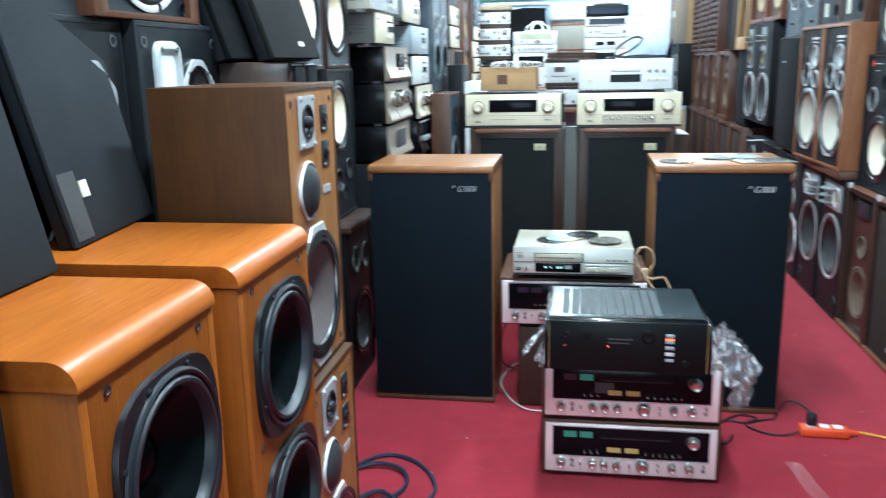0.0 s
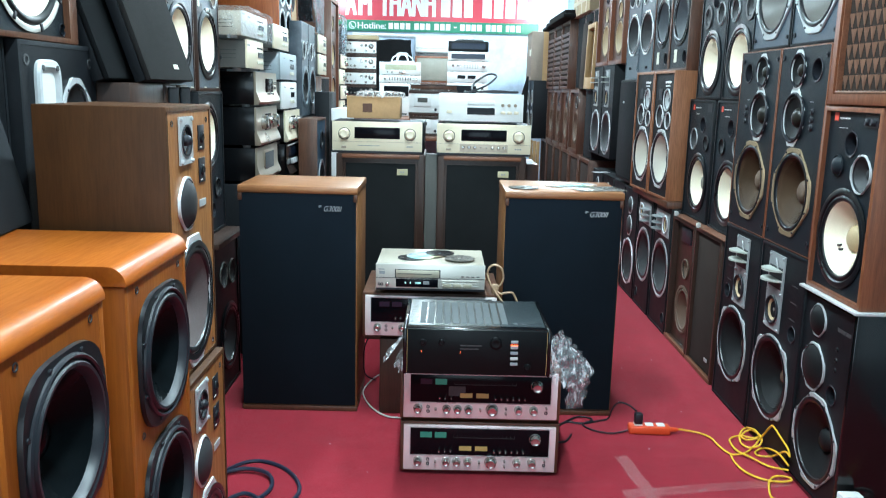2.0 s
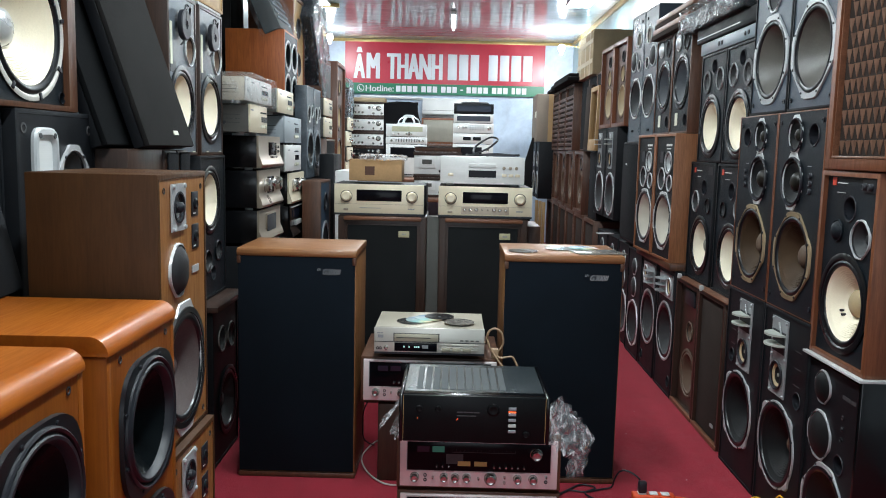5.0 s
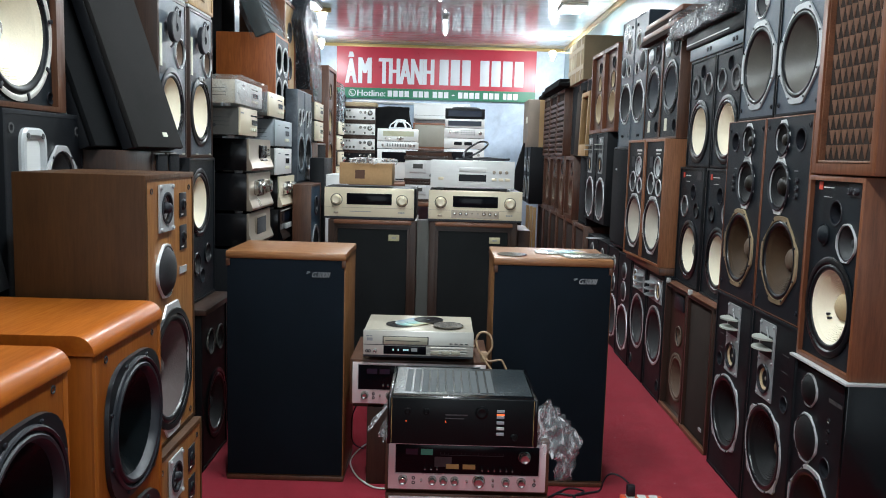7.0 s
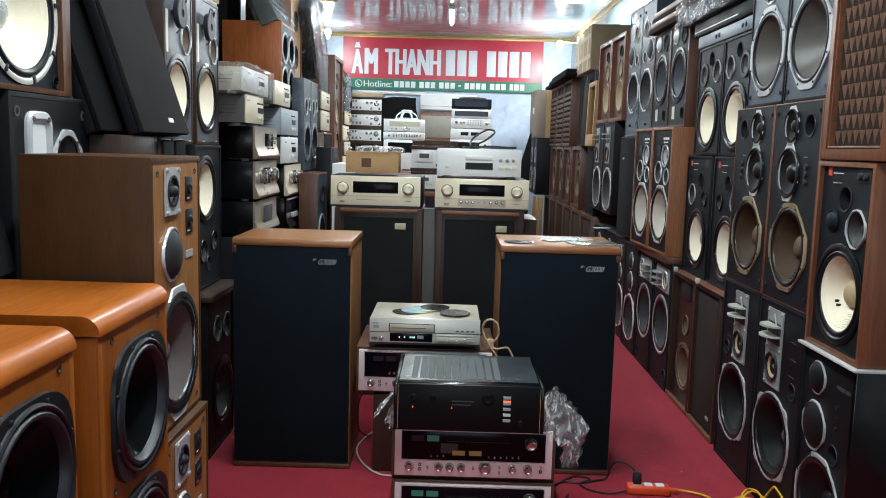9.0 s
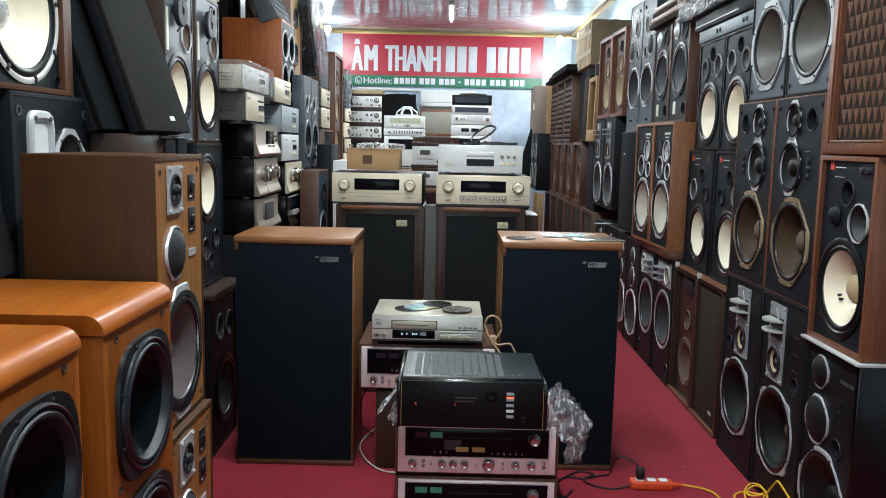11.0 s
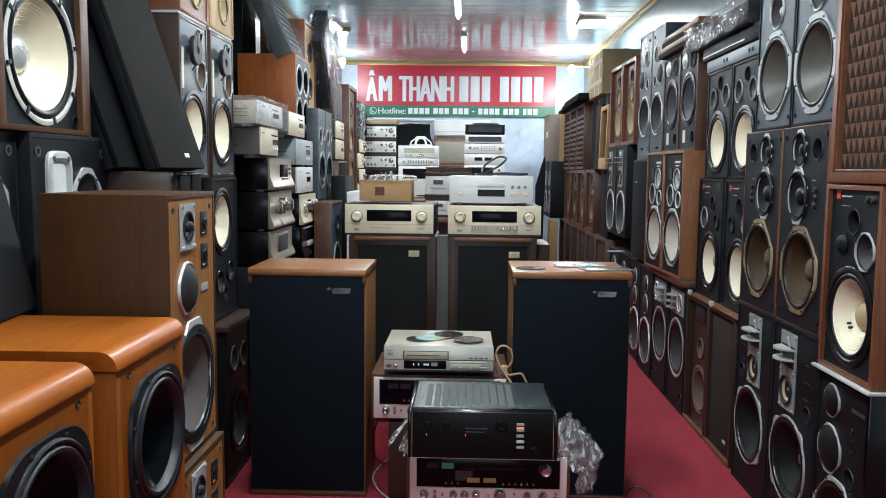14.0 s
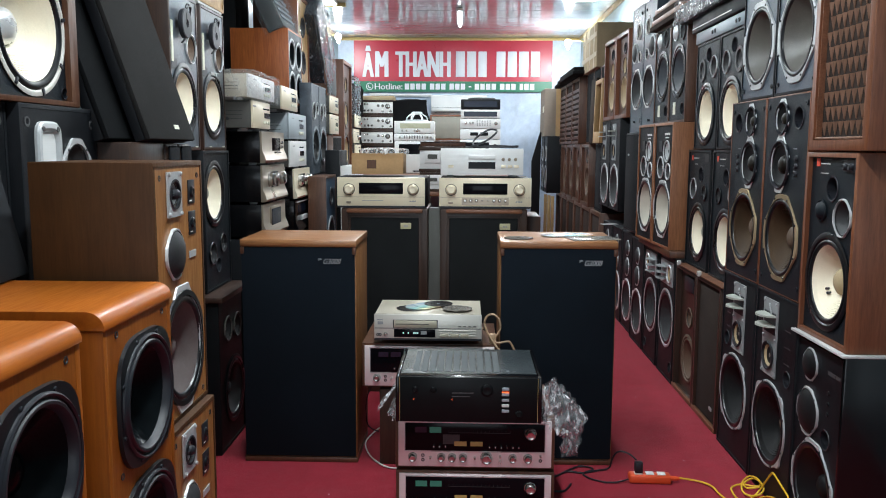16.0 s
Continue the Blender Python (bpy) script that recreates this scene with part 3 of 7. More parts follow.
def print_bars(parent, u0, v0, widths, h, mat, y, name="lettering", gap=0.35):
    """Small print that cannot be made out, as short raised bars."""
    bm, u = bmesh.new(), u0
    for w in widths:
        bm = box(u, u + w, y - 0.0008, y, v0, v0 + h, bm=bm)
        u += w + h * gap
    return part(name, bm, M[mat], parent)


def cabinet_bm(w, h, d, wall, pocket, r=0.003, top=None):
    """A case open at the front, walls of the given thickness."""
    bm = bmesh.new()
    t = top or wall
    o = [(-w / 2, 0), (w / 2, 0), (w / 2, h), (-w / 2, h)]
    i = [(-w / 2 + wall, t), (w / 2 - wall, t), (w / 2 - wall, h - t), (-w / 2 + wall, h - t)]
    rows = [[bm.verts.new((x, y, z)) for x, z in pts] for pts, y in ((o, d), (o, 0), (i, 0), (i, pocket))]
    for p, q in zip(rows, rows[1:]):
        for k in range(4):
            bm.faces.new((p[k], p[(k + 1) % 4], q[(k + 1) % 4], q[k]))
    bm.faces.new(rows[0][::-1])
    bm.faces.new(rows[3])
    if r:
        outer = [e for e in bm.edges if all(v in rows[0] + rows[1] for v in e.verts)]
        bmesh.ops.bevel(bm, geom=outer, offset=r, segments=2, profile=0.5, affect="EDGES")
    return bm


def baffle_bm(w, h, holes, thick=0.014, seg=28):
    """A panel pierced by round holes (u, v, r)."""
    bm = bmesh.new()
    edges = []

    def loop(pts):
        vs = [bm.verts.new((x, 0, z)) for x, z in pts]
        for k in range(len(vs)):
            edges.append(bm.edges.new((vs[k], vs[(k + 1) % len(vs)])))

    loop([(-w / 2, 0), (w / 2, 0), (w / 2, h), (-w / 2, h)])
    for u, v, r in holes:
        loop([(u + r * math.cos(2 * math.pi * k / seg), v + r * math.sin(2 * math.pi * k / seg)) for k in range(seg)])
    bmesh.ops.triangle_fill(bm, use_beauty=True, use_dissolve=False, edges=edges, normal=(0, -1, 0))
    got = bmesh.ops.extrude_face_region(bm, geom=bm.faces[:])
    for v in got["geom"]:
        if isinstance(v, bmesh.types.BMVert):
            v.co.y += thick
    return bm


def speaker(w, h, d, label, case="black", face="baffle", units=(), ports=(), wall=0.016, recess=0.010, name="speaker", group="", top=None, grille=None):
    """A loudspeaker: base centre of its front at the origin, facing -y. units: dicts for driver() with u, v, r."""
    ob = thing(name, label, "loudspeaker", group)
    part("cabinet", cabinet_bm(w, h, d, wall, min(d * 0.7, 0.20), top=top), M[case], ob)
    t = top or wall
    if grille:
        bm = box(-w / 2 + wall + 0.003, w / 2 - wall - 0.003, recess - 0.004, recess + 0.02, t + 0.003, h - t - 0.003, 0.004)
        part("grille", bm, M[grille], ob)
        return ob
    holes = [(q["u"], q["v"] - t, q["r"] * 0.87) for q in units] + [(u, v - t, r) for u, v, r in ports]
    part("baffle", baffle_bm(w - 2 * wall - 0.001, h - 2 * t - 0.001, holes), M[face], ob, m=pose(0, recess, t + 0.0005))
    for q in units:
        q = dict(q)
        driver(ob, q.pop("n", "woofer"), q.pop("u"), q.pop("v"), q.pop("r"), y=recess - 0.0005, **q)
    for u, v, r in ports:
        port(ob, u, v, r, recess - 0.0005)
    return ob


def right_row(ob, y0, y1, z0, xf, turn=0.0):
    """Stand a thing on the right side of the aisle, its front at x = xf, facing the aisle."""
    ob.matrix_basis = pose(xf, (y0 + y1) / 2, z0, 0, 0, -90 + turn)
    return ob


def left_row(ob, y0, y1, z0, xf, turn=0.0):
    ob.matrix_basis = pose(xf, (y0 + y1) / 2, z0, 0, 0, 90 + turn)
    return ob


def again(ob, x, y, z, rz=0.0):
    return copy_thing(ob, pose(x, y, z, 0, 0, rz))

# ---- the room ----
solo("floor", box(XL - 0.15, XR + 0.15, YF - 0.15, YB + 0.15, -0.1, 0.0), M["carpet"], "red needle-felt carpet over the whole floor", "floor", kind="structure")
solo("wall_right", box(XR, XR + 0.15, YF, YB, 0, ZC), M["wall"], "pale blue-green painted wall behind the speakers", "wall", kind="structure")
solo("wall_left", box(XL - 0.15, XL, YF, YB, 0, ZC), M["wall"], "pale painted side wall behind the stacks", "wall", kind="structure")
solo("wall_back", box(XL - 0.15, XR + 0.15, YB, YB + 0.15, 0, ZC), M["wallpaper"], "mottled light blue wall at the shop's end", "wall", kind="structure")
# street side, unseen and assumed: piers and a beam with a wide opening between them
bm = box(XL - 0.15, XL + 0.35, YF - 0.15, YF, 0, ZC)
bm = box(XR - 0.35, XR + 0.15, YF - 0.15, YF, 0, ZC, bm=bm)
bm = box(XL + 0.35, XR - 0.35, YF - 0.15, YF, 2.45, ZC, bm=bm)
solo("wall_front", bm, M["wall"], "painted piers and beam round the shop entrance", "wall", kind="structure")
bm = bmesh.new()
for i in range(int((YB - YF) / 0.25) + 1):
    y = YF + 0.25 * i
    bm = box(XL - 0.15, XR + 0.15, y + 0.002, min(y + 0.248, YB), ZC, ZC + 0.05, 0.003, 1, bm=bm)
bm = box(XL - 0.15, XR + 0.15, YF, YB, ZC + 0.03, ZC + 0.12, bm=bm)
solo("ceiling", bm, M["ceiling"], "glossy pale plastic panel ceiling that mirrors the banner", "ceiling", kind="structure")
bm = box(XL, XL + 0.035, YF, YB - 0.04, ZC - 0.05, ZC, 0.008)
bm = box(XR - 0.035, XR, YF, YB - 0.04, ZC - 0.05, ZC, 0.008, bm=bm)
bm = box(XL, XR, YB - 0.035, YB, ZC - 0.04, ZC, 0.008, bm=bm)
solo("trim", bm, M["gilt"], "gilt moulding where wall meets ceiling", "trim", kind="structure")

for lx, ly, lp in LAMPS:
    ob = thing("tube_lamp", "white LED tube lamp on the glossy ceiling", "lamp", "ceiling lamps")
    part("housing", box(-0.035, 0.035, -0.55, 0.55, 0.0, 0.035, 0.006), M["white_plastic"], ob)
    part("tube", spin([(0, -0.53), (0.014, -0.53), (0.014, 0.53), (0, 0.53)], 12), M["tube"], ob, "glowing white tube", m=pose(0, 0, -0.014))
    ob.matrix_basis = pose(lx, ly, ZC - 0.037)


for px, py, pp in PANELS:
    ob = thing("panel_lamp", "bright square LED panel lamp under the ceiling", "lamp", "panel lamps")
    part("housing", box(-0.13, 0.13, -0.23, 0.23, 0.0, 0.03, 0.006), M["white_plastic"], ob)
    part("diffuser", box(-0.115, 0.115, -0.215, 0.215, -0.006, -0.0005, 0.002), M["tube"], ob, "glowing white diffuser")
    ob.matrix_basis = pose(px, py, ZC - 0.032)
solo("batten", box(XL + 0.04, -1.12, 9.02, 9.06, ZC - 0.045, ZC - 0.002, 0.004), M["gilt"], "short gilt batten under the ceiling", "trim", kind="structure")


def wall_bulb(x, y, z, side, reach):
    ob = thing("wall_bulb", "bright bare LED bulb on a wall bracket", "lamp", "wall bulbs")
    part("bracket", box(min(0, side * 0.02), max(0, side * 0.02), -0.03, 0.03, -0.04, 0.04, 0.005), M["white_plastic"], ob)
    part("arm", tube_path([(side * 0.01, 0, 0), (side * reach * 0.7, 0, 0.03), (side * reach, 0, 0.01), (side * reach, 0, -0.03)], 0.008), M["gilt"], ob)
    part("bulb", spin([(0, 0.03), (0.014, 0.03), (0.016, 0.0), (0.035, -0.025), (0.042, -0.05), (0.035, -0.08), (0.016, -0.095), (0, -0.097)], 16), M["bulb"], ob, "glowing white bulb", m=pose(side * reach, 0, -0.05, -90))
    ob.matrix_basis = pose(x, y, z)


wall_bulb(XL, 10.9, 2.75, 1, 0.16)
wall_bulb(XR, 10.6, 2.64, -1, 0.34)
cam_box = thing("security_camera", "small white security camera on the side wall", "camera")
part("housing", spin([(0, 0.05), (0.026, 0.05), (0.03, 0.0), (0.03, -0.05), (0.022, -0.055), (0.018, -0.048), (0, -0.048)], 18), M["white_plastic"], cam_box)
part("mount", tube_path([(0, 0.01, 0.02), (-0.06, 0.02, 0.05), (-0.12, 0.02, 0.05)], 0.008), M["white_plastic"], cam_box)
cam_box.matrix_basis = pose(XL + 0.12, 9.9, 2.38, 12, 0, 25)


# banner on the back wall
def words(text, height, width, mat, parent, x, y, z, weight=0.0, heavy=0.0, name="lettering", lean=0.0):
    """Lettering in the built-in font, fitted to a height and a width, standing upright and facing -y."""
    cu = bpy.data.curves.new(name, "FONT")
    cu.body, cu.extrude, cu.offset = text, 0.0, weight
    tmp = bpy.data.objects.new("tmp", cu)
    scene.collection.objects.link(tmp)
    bpy.context.view_layer.update()
    me = bpy.data.meshes.new_from_object(tmp.evaluated_get(bpy.context.evaluated_depsgraph_get()))
    bpy.data.objects.remove(tmp)
    one = bmesh.new()
    for k in (-2, -1, 0, 1, 2):
        first = len(one.verts)
        one.from_mesh(me)
        one.verts.ensure_lookup_table()
        for v in one.verts[first:]:
            v.co += Vector((k * heavy / 2, 0, 0.0007 * k))
    one.to_mesh(me)
    one.free()
    co = np.array([v.co[:] for v in me.vertices])
    lo, hi = co.min(0), co.max(0)
    sx, sy = width / (hi[0] - lo[0]), height / (hi[1] - lo[1])
    for v in me.vertices:
        px, py, pz = v.co
        v.co = ((px - lo[0]) * sx + (py - lo[1]) * sy * lean, -pz, (py - lo[1]) * sy)
    me.materials.clear()
    me.materials.append(mat)
    return hang(name, me, parent, pose(x, y, z))


BX0, BX1, BZ0, BZ1 = -1.425, 1.432, 2.10, 2.825
BY = YB - 0.05
banner = thing("banner", "red and green vinyl shop banner with white lettering", "banner")
part("red_sheet", box(BX0, BX1, BY, BY + 0.006, BZ0 + 0.15, BZ1), M["banner_red"], banner, "glossy red sheet")
part("green_sheet", box(BX0, BX1, BY, BY + 0.006, BZ0, BZ0 + 0.1495), M["banner_green"], banner, "green lower strip")
part("batten", box(BX0, BX1, BY - 0.012, BY + 0.03, BZ1, BZ1 + 0.025, 0.004), M["gilt"], banner)
U = (BX1 - BX0) / 353.0   # one unit of the banner's layout
lz, lh = BZ0 + 0.212, 0.36
words("Â", lh * 1.22, 21 * U, M["banner_white"], banner, BX0 + 15 * U, BY - 0.005, lz, 0.0, 0.070)
words("M", lh, 24 * U, M["banner_white"], banner, BX0 + 38 * U, BY - 0.005, lz, 0.0, 0.070)
words("THANH", lh, 99 * U, M["banner_white"], banner, BX0 + 74 * U, BY - 0.005, lz, 0.0, 0.070)
# the owner's name stands as plain bars
bx = BX0 + 182 * U
for bw in (20, 20, 19, -13, 20, 20, 21, 20):
    if bw < 0:
        bx -= bw * U
        continue
    part("bar", box(bx, bx + (bw - 4) * U, BY - 0.006, BY - 0.001, lz, lz + lh, 0.004), M["banner_white"], banner)
    bx += bw * U
words("Hotline:", 0.085, 50 * U, M["banner_white"], banner, BX0 + 37 * U, BY - 0.005, BZ0 + 0.032, 0.0, 0.02)
bx = BX0 + 91 * U
for bw in (10, 10, 10, 10, -5, 10, 10, 10, -5, 10, 10, 10, -4, 7, -4, 10, 10, 10, 10, -5, 10, 10, 10, -5, 8, 10, 10):
    if bw < 0:
        bx -= bw * U
        continue
    hgt = 0.016 if bw == 7 else 0.085
    part("bar", box(bx, bx + (bw - 2.2) * U, BY - 0.005, BY - 0.001, BZ0 + 0.032 + (0.034 if bw == 7 else 0), BZ0 + 0.032 + hgt + (0.034 if bw == 7 else 0)), M["banner_white"], banner)
    bx += bw * U
part("phone_ring", spin([(0.052, 0), (0.052, -0.004), (0.043, -0.004), (0.043, 0)], 28), M["banner_white"], banner, m=pose(BX0 + 28 * U, BY - 0.001, BZ0 + 0.075))
part("phone_sign", tube_path([(-0.018, 0, 0.022), (-0.02, 0, 0.0), (-0.004, 0, -0.018), (0.02, 0, -0.02)], 0.007), M["banner_white"], banner, m=pose(BX0 + 28 * U, BY - 0.004, BZ0 + 0.075))

# ---- right side of the aisle, near to far ----
def W(u, v, r, n="woofer", **k):
    return dict(u=u, v=v, r=r, n=n, **k)


# low black three-way on the floor
ob = speaker(0.37, 0.6845, 0.42, "black three-way speaker with silver-ringed units, standing on the carpet", case="black_gloss", face="black",
             units=[W(0.0, 0.20, 0.168, rim="oct", rim_mat="silver_dull", cone_mat="cone_coal", cap_mat="cone_coal", cap=0.28),
                    W(-0.061, 0.437, 0.088, "midrange", rim="oct", rim_mat="silver_dull", cone_mat="cone_coal", mesh_front=True),
                    W(-0.060, 0.597, 0.060, "tweeter", rim="oct", rim_mat="silver_dull", cone_mat="cone_coal", mesh_front=True)],
             ports=[(0.075, 0.385, 0.03)], recess=0.004)
for v in (0.54, 0.505, 0.471):
    knob_at(ob, 0.080, v, 0.007, 0.004, 0.004, "rubber")
print_bars(ob, 0.070, 0.598, (0.05, 0.03), 0.012, "rubber_grey", 0.0035)
right_row(ob, 2.322, 2.692, 0, 1.365)
solo("foam_sheet", box(1.345, 1.78, 2.30, 2.69, 0.685, 0.6935, 0.002), M["foam"], "white foam sheet between two stacked speakers", "packing")


def monitor_case(label, badge=True, group=""):
    ob = speaker(0.362, 0.60, 0.30, label, case="walnut_red", face="baffle", recess=0.014,
                 units=[W(-0.005, 0.190, 0.158, rim="round", rim_mat="rubber", edge_mat="rubber", cone_mat="cone_cream", cap_mat="cone_tan", cap=0.32, ribs=1, deep=0.36),
                        W(0.075, 0.399, 0.065, "midrange", rim="oct", rim_mat="silver", cone_mat="cone_dark", cap_mat="cone_dark", cap=0.30, deep=0.45),
                        W(-0.074, 0.413, 0.036, "tweeter", rim="round", rim_mat="baffle", cone_mat="baffle", mesh_front=True)],
                 ports=[(-0.008, 0.485, 0.036)], group=group)
    plate(ob, "badge", -0.130, -0.106, 0.554, 0.580, "badge_red", 0.0135, 0.002, label="small red square badge")
    print_bars(ob, -0.098, 0.561, (0.020, 0.022, 0.022), 0.0032, "white_print", 0.0135)
    print_bars(ob, -0.096, 0.532, (0.045, 0.010), 0.0015, "white_print", 0.0135)
    plate(ob, "control_plate", 0.062, 0.140, 0.540, 0.578, "cable_black", 0.0135, 0.002)
    for u in (0.082, 0.116):
        knob_at(ob, u, 0.556, 0.011, 0.012, 0.012, "cable_black", "level_knob")
    return ob


def cone_pins(ob, u, v, y):
    """Two black lead-out pins through a paper cone."""
    for k in range(2):
        hang("lead_pin", cached(("lead_pin", 0), lambda: spin([(0, -0.006), (0.0042, -0.006), (0.0042, 0.025), (0, 0.025)], 10), M["cable_black"]), ob, pose(u + 0.010 * k, y, v - 0.012 * k, 0, 0, 12))


mon = monitor_case("walnut-cased studio monitor with a cream woofer and red badge")
cone_pins(mon, -0.066, 0.158, 0.044)
right_row(mon, 2.315, 2.677, 0.694, 1.36)

# lattice-front cabinet on top
lat = thing("lattice_cabinet", "walnut speaker cabinet with a carved diamond lattice front", "loudspeaker")
part("cabinet", cabinet_bm(0.40, 0.74, 0.32, 0.034, 0.03, 0.005), M["walnut_red"], lat)
part("back_cloth", box(-0.165, 0.165, 0.024, 0.0295, 0.035, 0.705), M["cloth_brown"], lat)
part("inner_moulding", cabinet_bm(0.330, 0.670, 0.02, 0.008, 0.019, 0.002), M["walnut_h"], lat, m=pose(0, 0.006, 0.035))
part("lower_bead", box(-0.165, 0.165, 0.004, 0.018, 0.036, 0.043, 0.002), M["carved"], lat)


def lattice_piece(half, height, name):
    """A carved wedge that hangs point down: two slanting cheeks meeting in a raised ridge."""
    bm = bmesh.new()
    vs = [bm.verts.new(p) for p in ((-half, 0, height), (half, 0, height), (0, 0, 0), (0.1 * half, -0.013, height * 0.97), (0.05 * half, -0.004, 0.06 * height))]
    for f in ((0, 3, 4), (0, 4, 2), (3, 1, 4), (4, 1, 2), (0, 1, 3), (0, 2, 1)):
        bm.faces.new([vs[i] for i in f])
    return finish(bm, name, M["carved"], 10)


whole = lattice_piece(0.0108, 0.0440, "lattice_piece")
for row in range(14):
    shift = 0.5 * (row % 2)
    for col in range(8 - row % 2):
        hang("lattice_piece", whole, lat, pose(-0.1330 + 0.0380 * (col + shift), 0.0235, 0.047 + row * 0.0468))
right_row(lat, 2.255, 2.655, 1.298, 1.352)

# pair with bronze-rimmed woofers
def unit_plate(ob, u, v, r, y):
    """Eight-sided bright plate behind a small unit, with four screws."""
    bm = shaped_rim(r, r * 0.80, "oct", 0.004, 32)
    plate_ob = part("unit_plate", bm, M["silver"], ob, "bright eight-sided plate", m=pose(u, y, v) @ Matrix.Diagonal((0.88, 1.0, 1.06, 1.0)))
    for a in (35, 145, 215, 325):
        hang("screw", cached(("screw", 0), lambda: spin([(0.0042, 0.0), (0.0042, -0.0022), (0.003, -0.003), (0, -0.003)], 8), M["cable_black"]), plate_ob, pose(0.93 * r * math.cos(math.radians(a)), -0.004, 0.93 * r * math.sin(math.radians(a))))


def bronze_speaker(s):
    ob = speaker(0.40, 0.717, 0.34, "black-fronted speaker with bronze-rimmed brown woofer and walnut sides", case="walnut_red", face="baffle", recess=0.002, wall=0.007, top=0.004, group="bronze-rimmed pair",
                 units=[W(0.0, 0.205, 0.170, rim="oct", rim_mat="bronze", edge_mat="rubber", cone_mat="cone_umber", cap_mat="cone_brown", cap=0.31, ribs=1, deep=0.36, inner=0.84),
                        W(-0.040 * s, 0.468, 0.090, "midrange", rim="round", rim_mat="cable_black", cone_mat="cone_coal", edge_mat="cone_coal", cap_mat="mesh_umber", cap=0.42, deep=0.16, inner=0.90, proud=0.010),
                        W(-0.038 * s, 0.634, 0.061, "tweeter", rim="round", rim_mat="cable_black", cone_mat="cone_coal", edge_mat="cone_coal", cap_mat="mesh_umber", cap=0.40, deep=0.16, inner=0.90, proud=0.009)],
                 ports=[(0.108 * s, 0.632, 0.036)])
    unit_plate(ob, -0.040 * s, 0.468, 0.104, 0.001)
    unit_plate(ob, -0.038 * s, 0.634, 0.072, 0.001)
    for v in (0.493, 0.466, 0.439):
        knob_at(ob, 0.105 * s, v, 0.010, 0.008, 0.002, "cable_black", "level_knob")
    print_bars(ob, 0.09 * s - 0.015, 0.524, (0.03,), 0.003, "grey_print", 0.0015)
    for u in (-0.172, 0.172):
        for v in (0.045, 0.68):
            hang("peg_socket", cached(("peg", 0), lambda: spin([(0.009, 0), (0.009, -0.004), (0.004, -0.004), (0.004, 0.0)], 12), M["cable_black"]), ob, pose(u, 0.0015, v))
    return ob


right_row(bronze_speaker(1), 2.678, 3.078, 0.778, 1.362)
right_row(bronze_speaker(-1), 3.082, 3.482, 0.778, 1.362)

# pair below with finned horns
def horn_plate(ob, u, v0, w, h, y):
    """Silver plate with a horn mouth and curved fins above a small pale unit."""
    part("horn_plate", baffle_bm(w, h, [(0, h * 0.26, w * 0.37)], 0.005), M["horn_grey"], ob, m=pose(u, y - 0.006, v0))
    part("horn_mouth", box(u - w * 0.40, u + w * 0.40, y - 0.0075, y - 0.006, v0 + h * 0.56, v0 + h * 0.84), M["cable_black"], ob)
    for k in range(2):
        bm = bmesh.new()
        f = bm.faces.new([bm.verts.new((0.057 * math.cos(t), -0.052 * math.sin(t), 0)) for t in np.linspace(0, math.pi, 15)])
        g = bmesh.ops.extrude_face_region(bm, geom=[f])
        for q in g["geom"]:
            if isinstance(q, bmesh.types.BMVert):
                q.co.z += 0.007
        part("fin", bm, M["fin_cream"], ob, m=pose(u, y - 0.006, v0 + h * (0.66 + 0.13 * k)))
    part("horn_arc", tube_path([(u + 0.02, y - 0.008, v0 + h * 0.80), (u + 0.022, y - 0.014, v0 + h * 0.88), (u + 0.005, y - 0.012, v0 + h * 0.95)], 0.003), M["cap_silver"], ob)
    for su in (-0.42, 0.42):
        for sv in (0.03, 0.50, 0.97):
            hang("screw", cached(("plate_screw", 0), lambda: spin([(0.005, 0.0), (0.005, -0.004), (0.003, -0.005), (0, -0.005)], 10), M["silver_dull"]), ob, pose(u + su * w, y - 0.006, v0 + h * sv))
    driver(ob, "midrange", u, v0 + h * 0.26, w * 0.40, y=y - 0.008, rim="round", rim_mat="cable_black", cone_mat="cone_tan", cap_mat="cap_grey", cap=0.3)


def horn_floor(side):
    ob = speaker(0.40, 0.776, 0.36, "black horn speaker with a silver-lugged woofer, standing on the carpet", case="black", face="black", recess=0.004, wall=0.012, group="finned-horn pair",
                 units=[W(-0.022, 0.281, 0.176, rim="lug", rim_mat="silver_dull", edge_mat="rubber", cone_mat="cone_coal", cap_mat="cone_brown", cap=0.20, ribs=1, deep=0.40, inner=0.885)],
                 ports=[(0.125 * side, 0.490, 0.028)])
    horn_plate(ob, -0.045 if side > 0 else 0.018, 0.463, 0.138, 0.286, 0.004)
    for v in (0.66, 0.60, 0.54):
        print_bars(ob, 0.115 * side - 0.025, v, (0.05,), 0.003, "rubber_grey", 0.0035)
    return ob


right_row(horn_floor(1), 2.672, 3.072, 0, 1.36)
right_row(horn_floor(-1), 3.083, 3.483, 0, 1.36)

# large silver-rimmed pair on top
b1 = speaker(0.37, 0.70, 0.33, "slate-fronted speaker with a wide silver-rimmed grey woofer", case="black", face="baffle_blue", recess=0.004, wall=0.01, group="silver-rimmed pair",
             units=[W(0.0, 0.208, 0.184, rim="oct", rim_mat="silver_dull", edge_mat="rubber", cone_mat="cone_sheen", cap_mat="cone_dark", cap=0.26, deep=0.58, inner=0.82),
                    W(0.0, 0.455, 0.074, "midrange", rim="oct", rim_mat="silver", cone_mat="cone_dark", cap_mat="cap_silver"),
                    W(0.0, 0.620, 0.050, "tweeter", rim="oct", rim_mat="silver", cone_mat="cone_dark", cap_mat="cap_silver")])
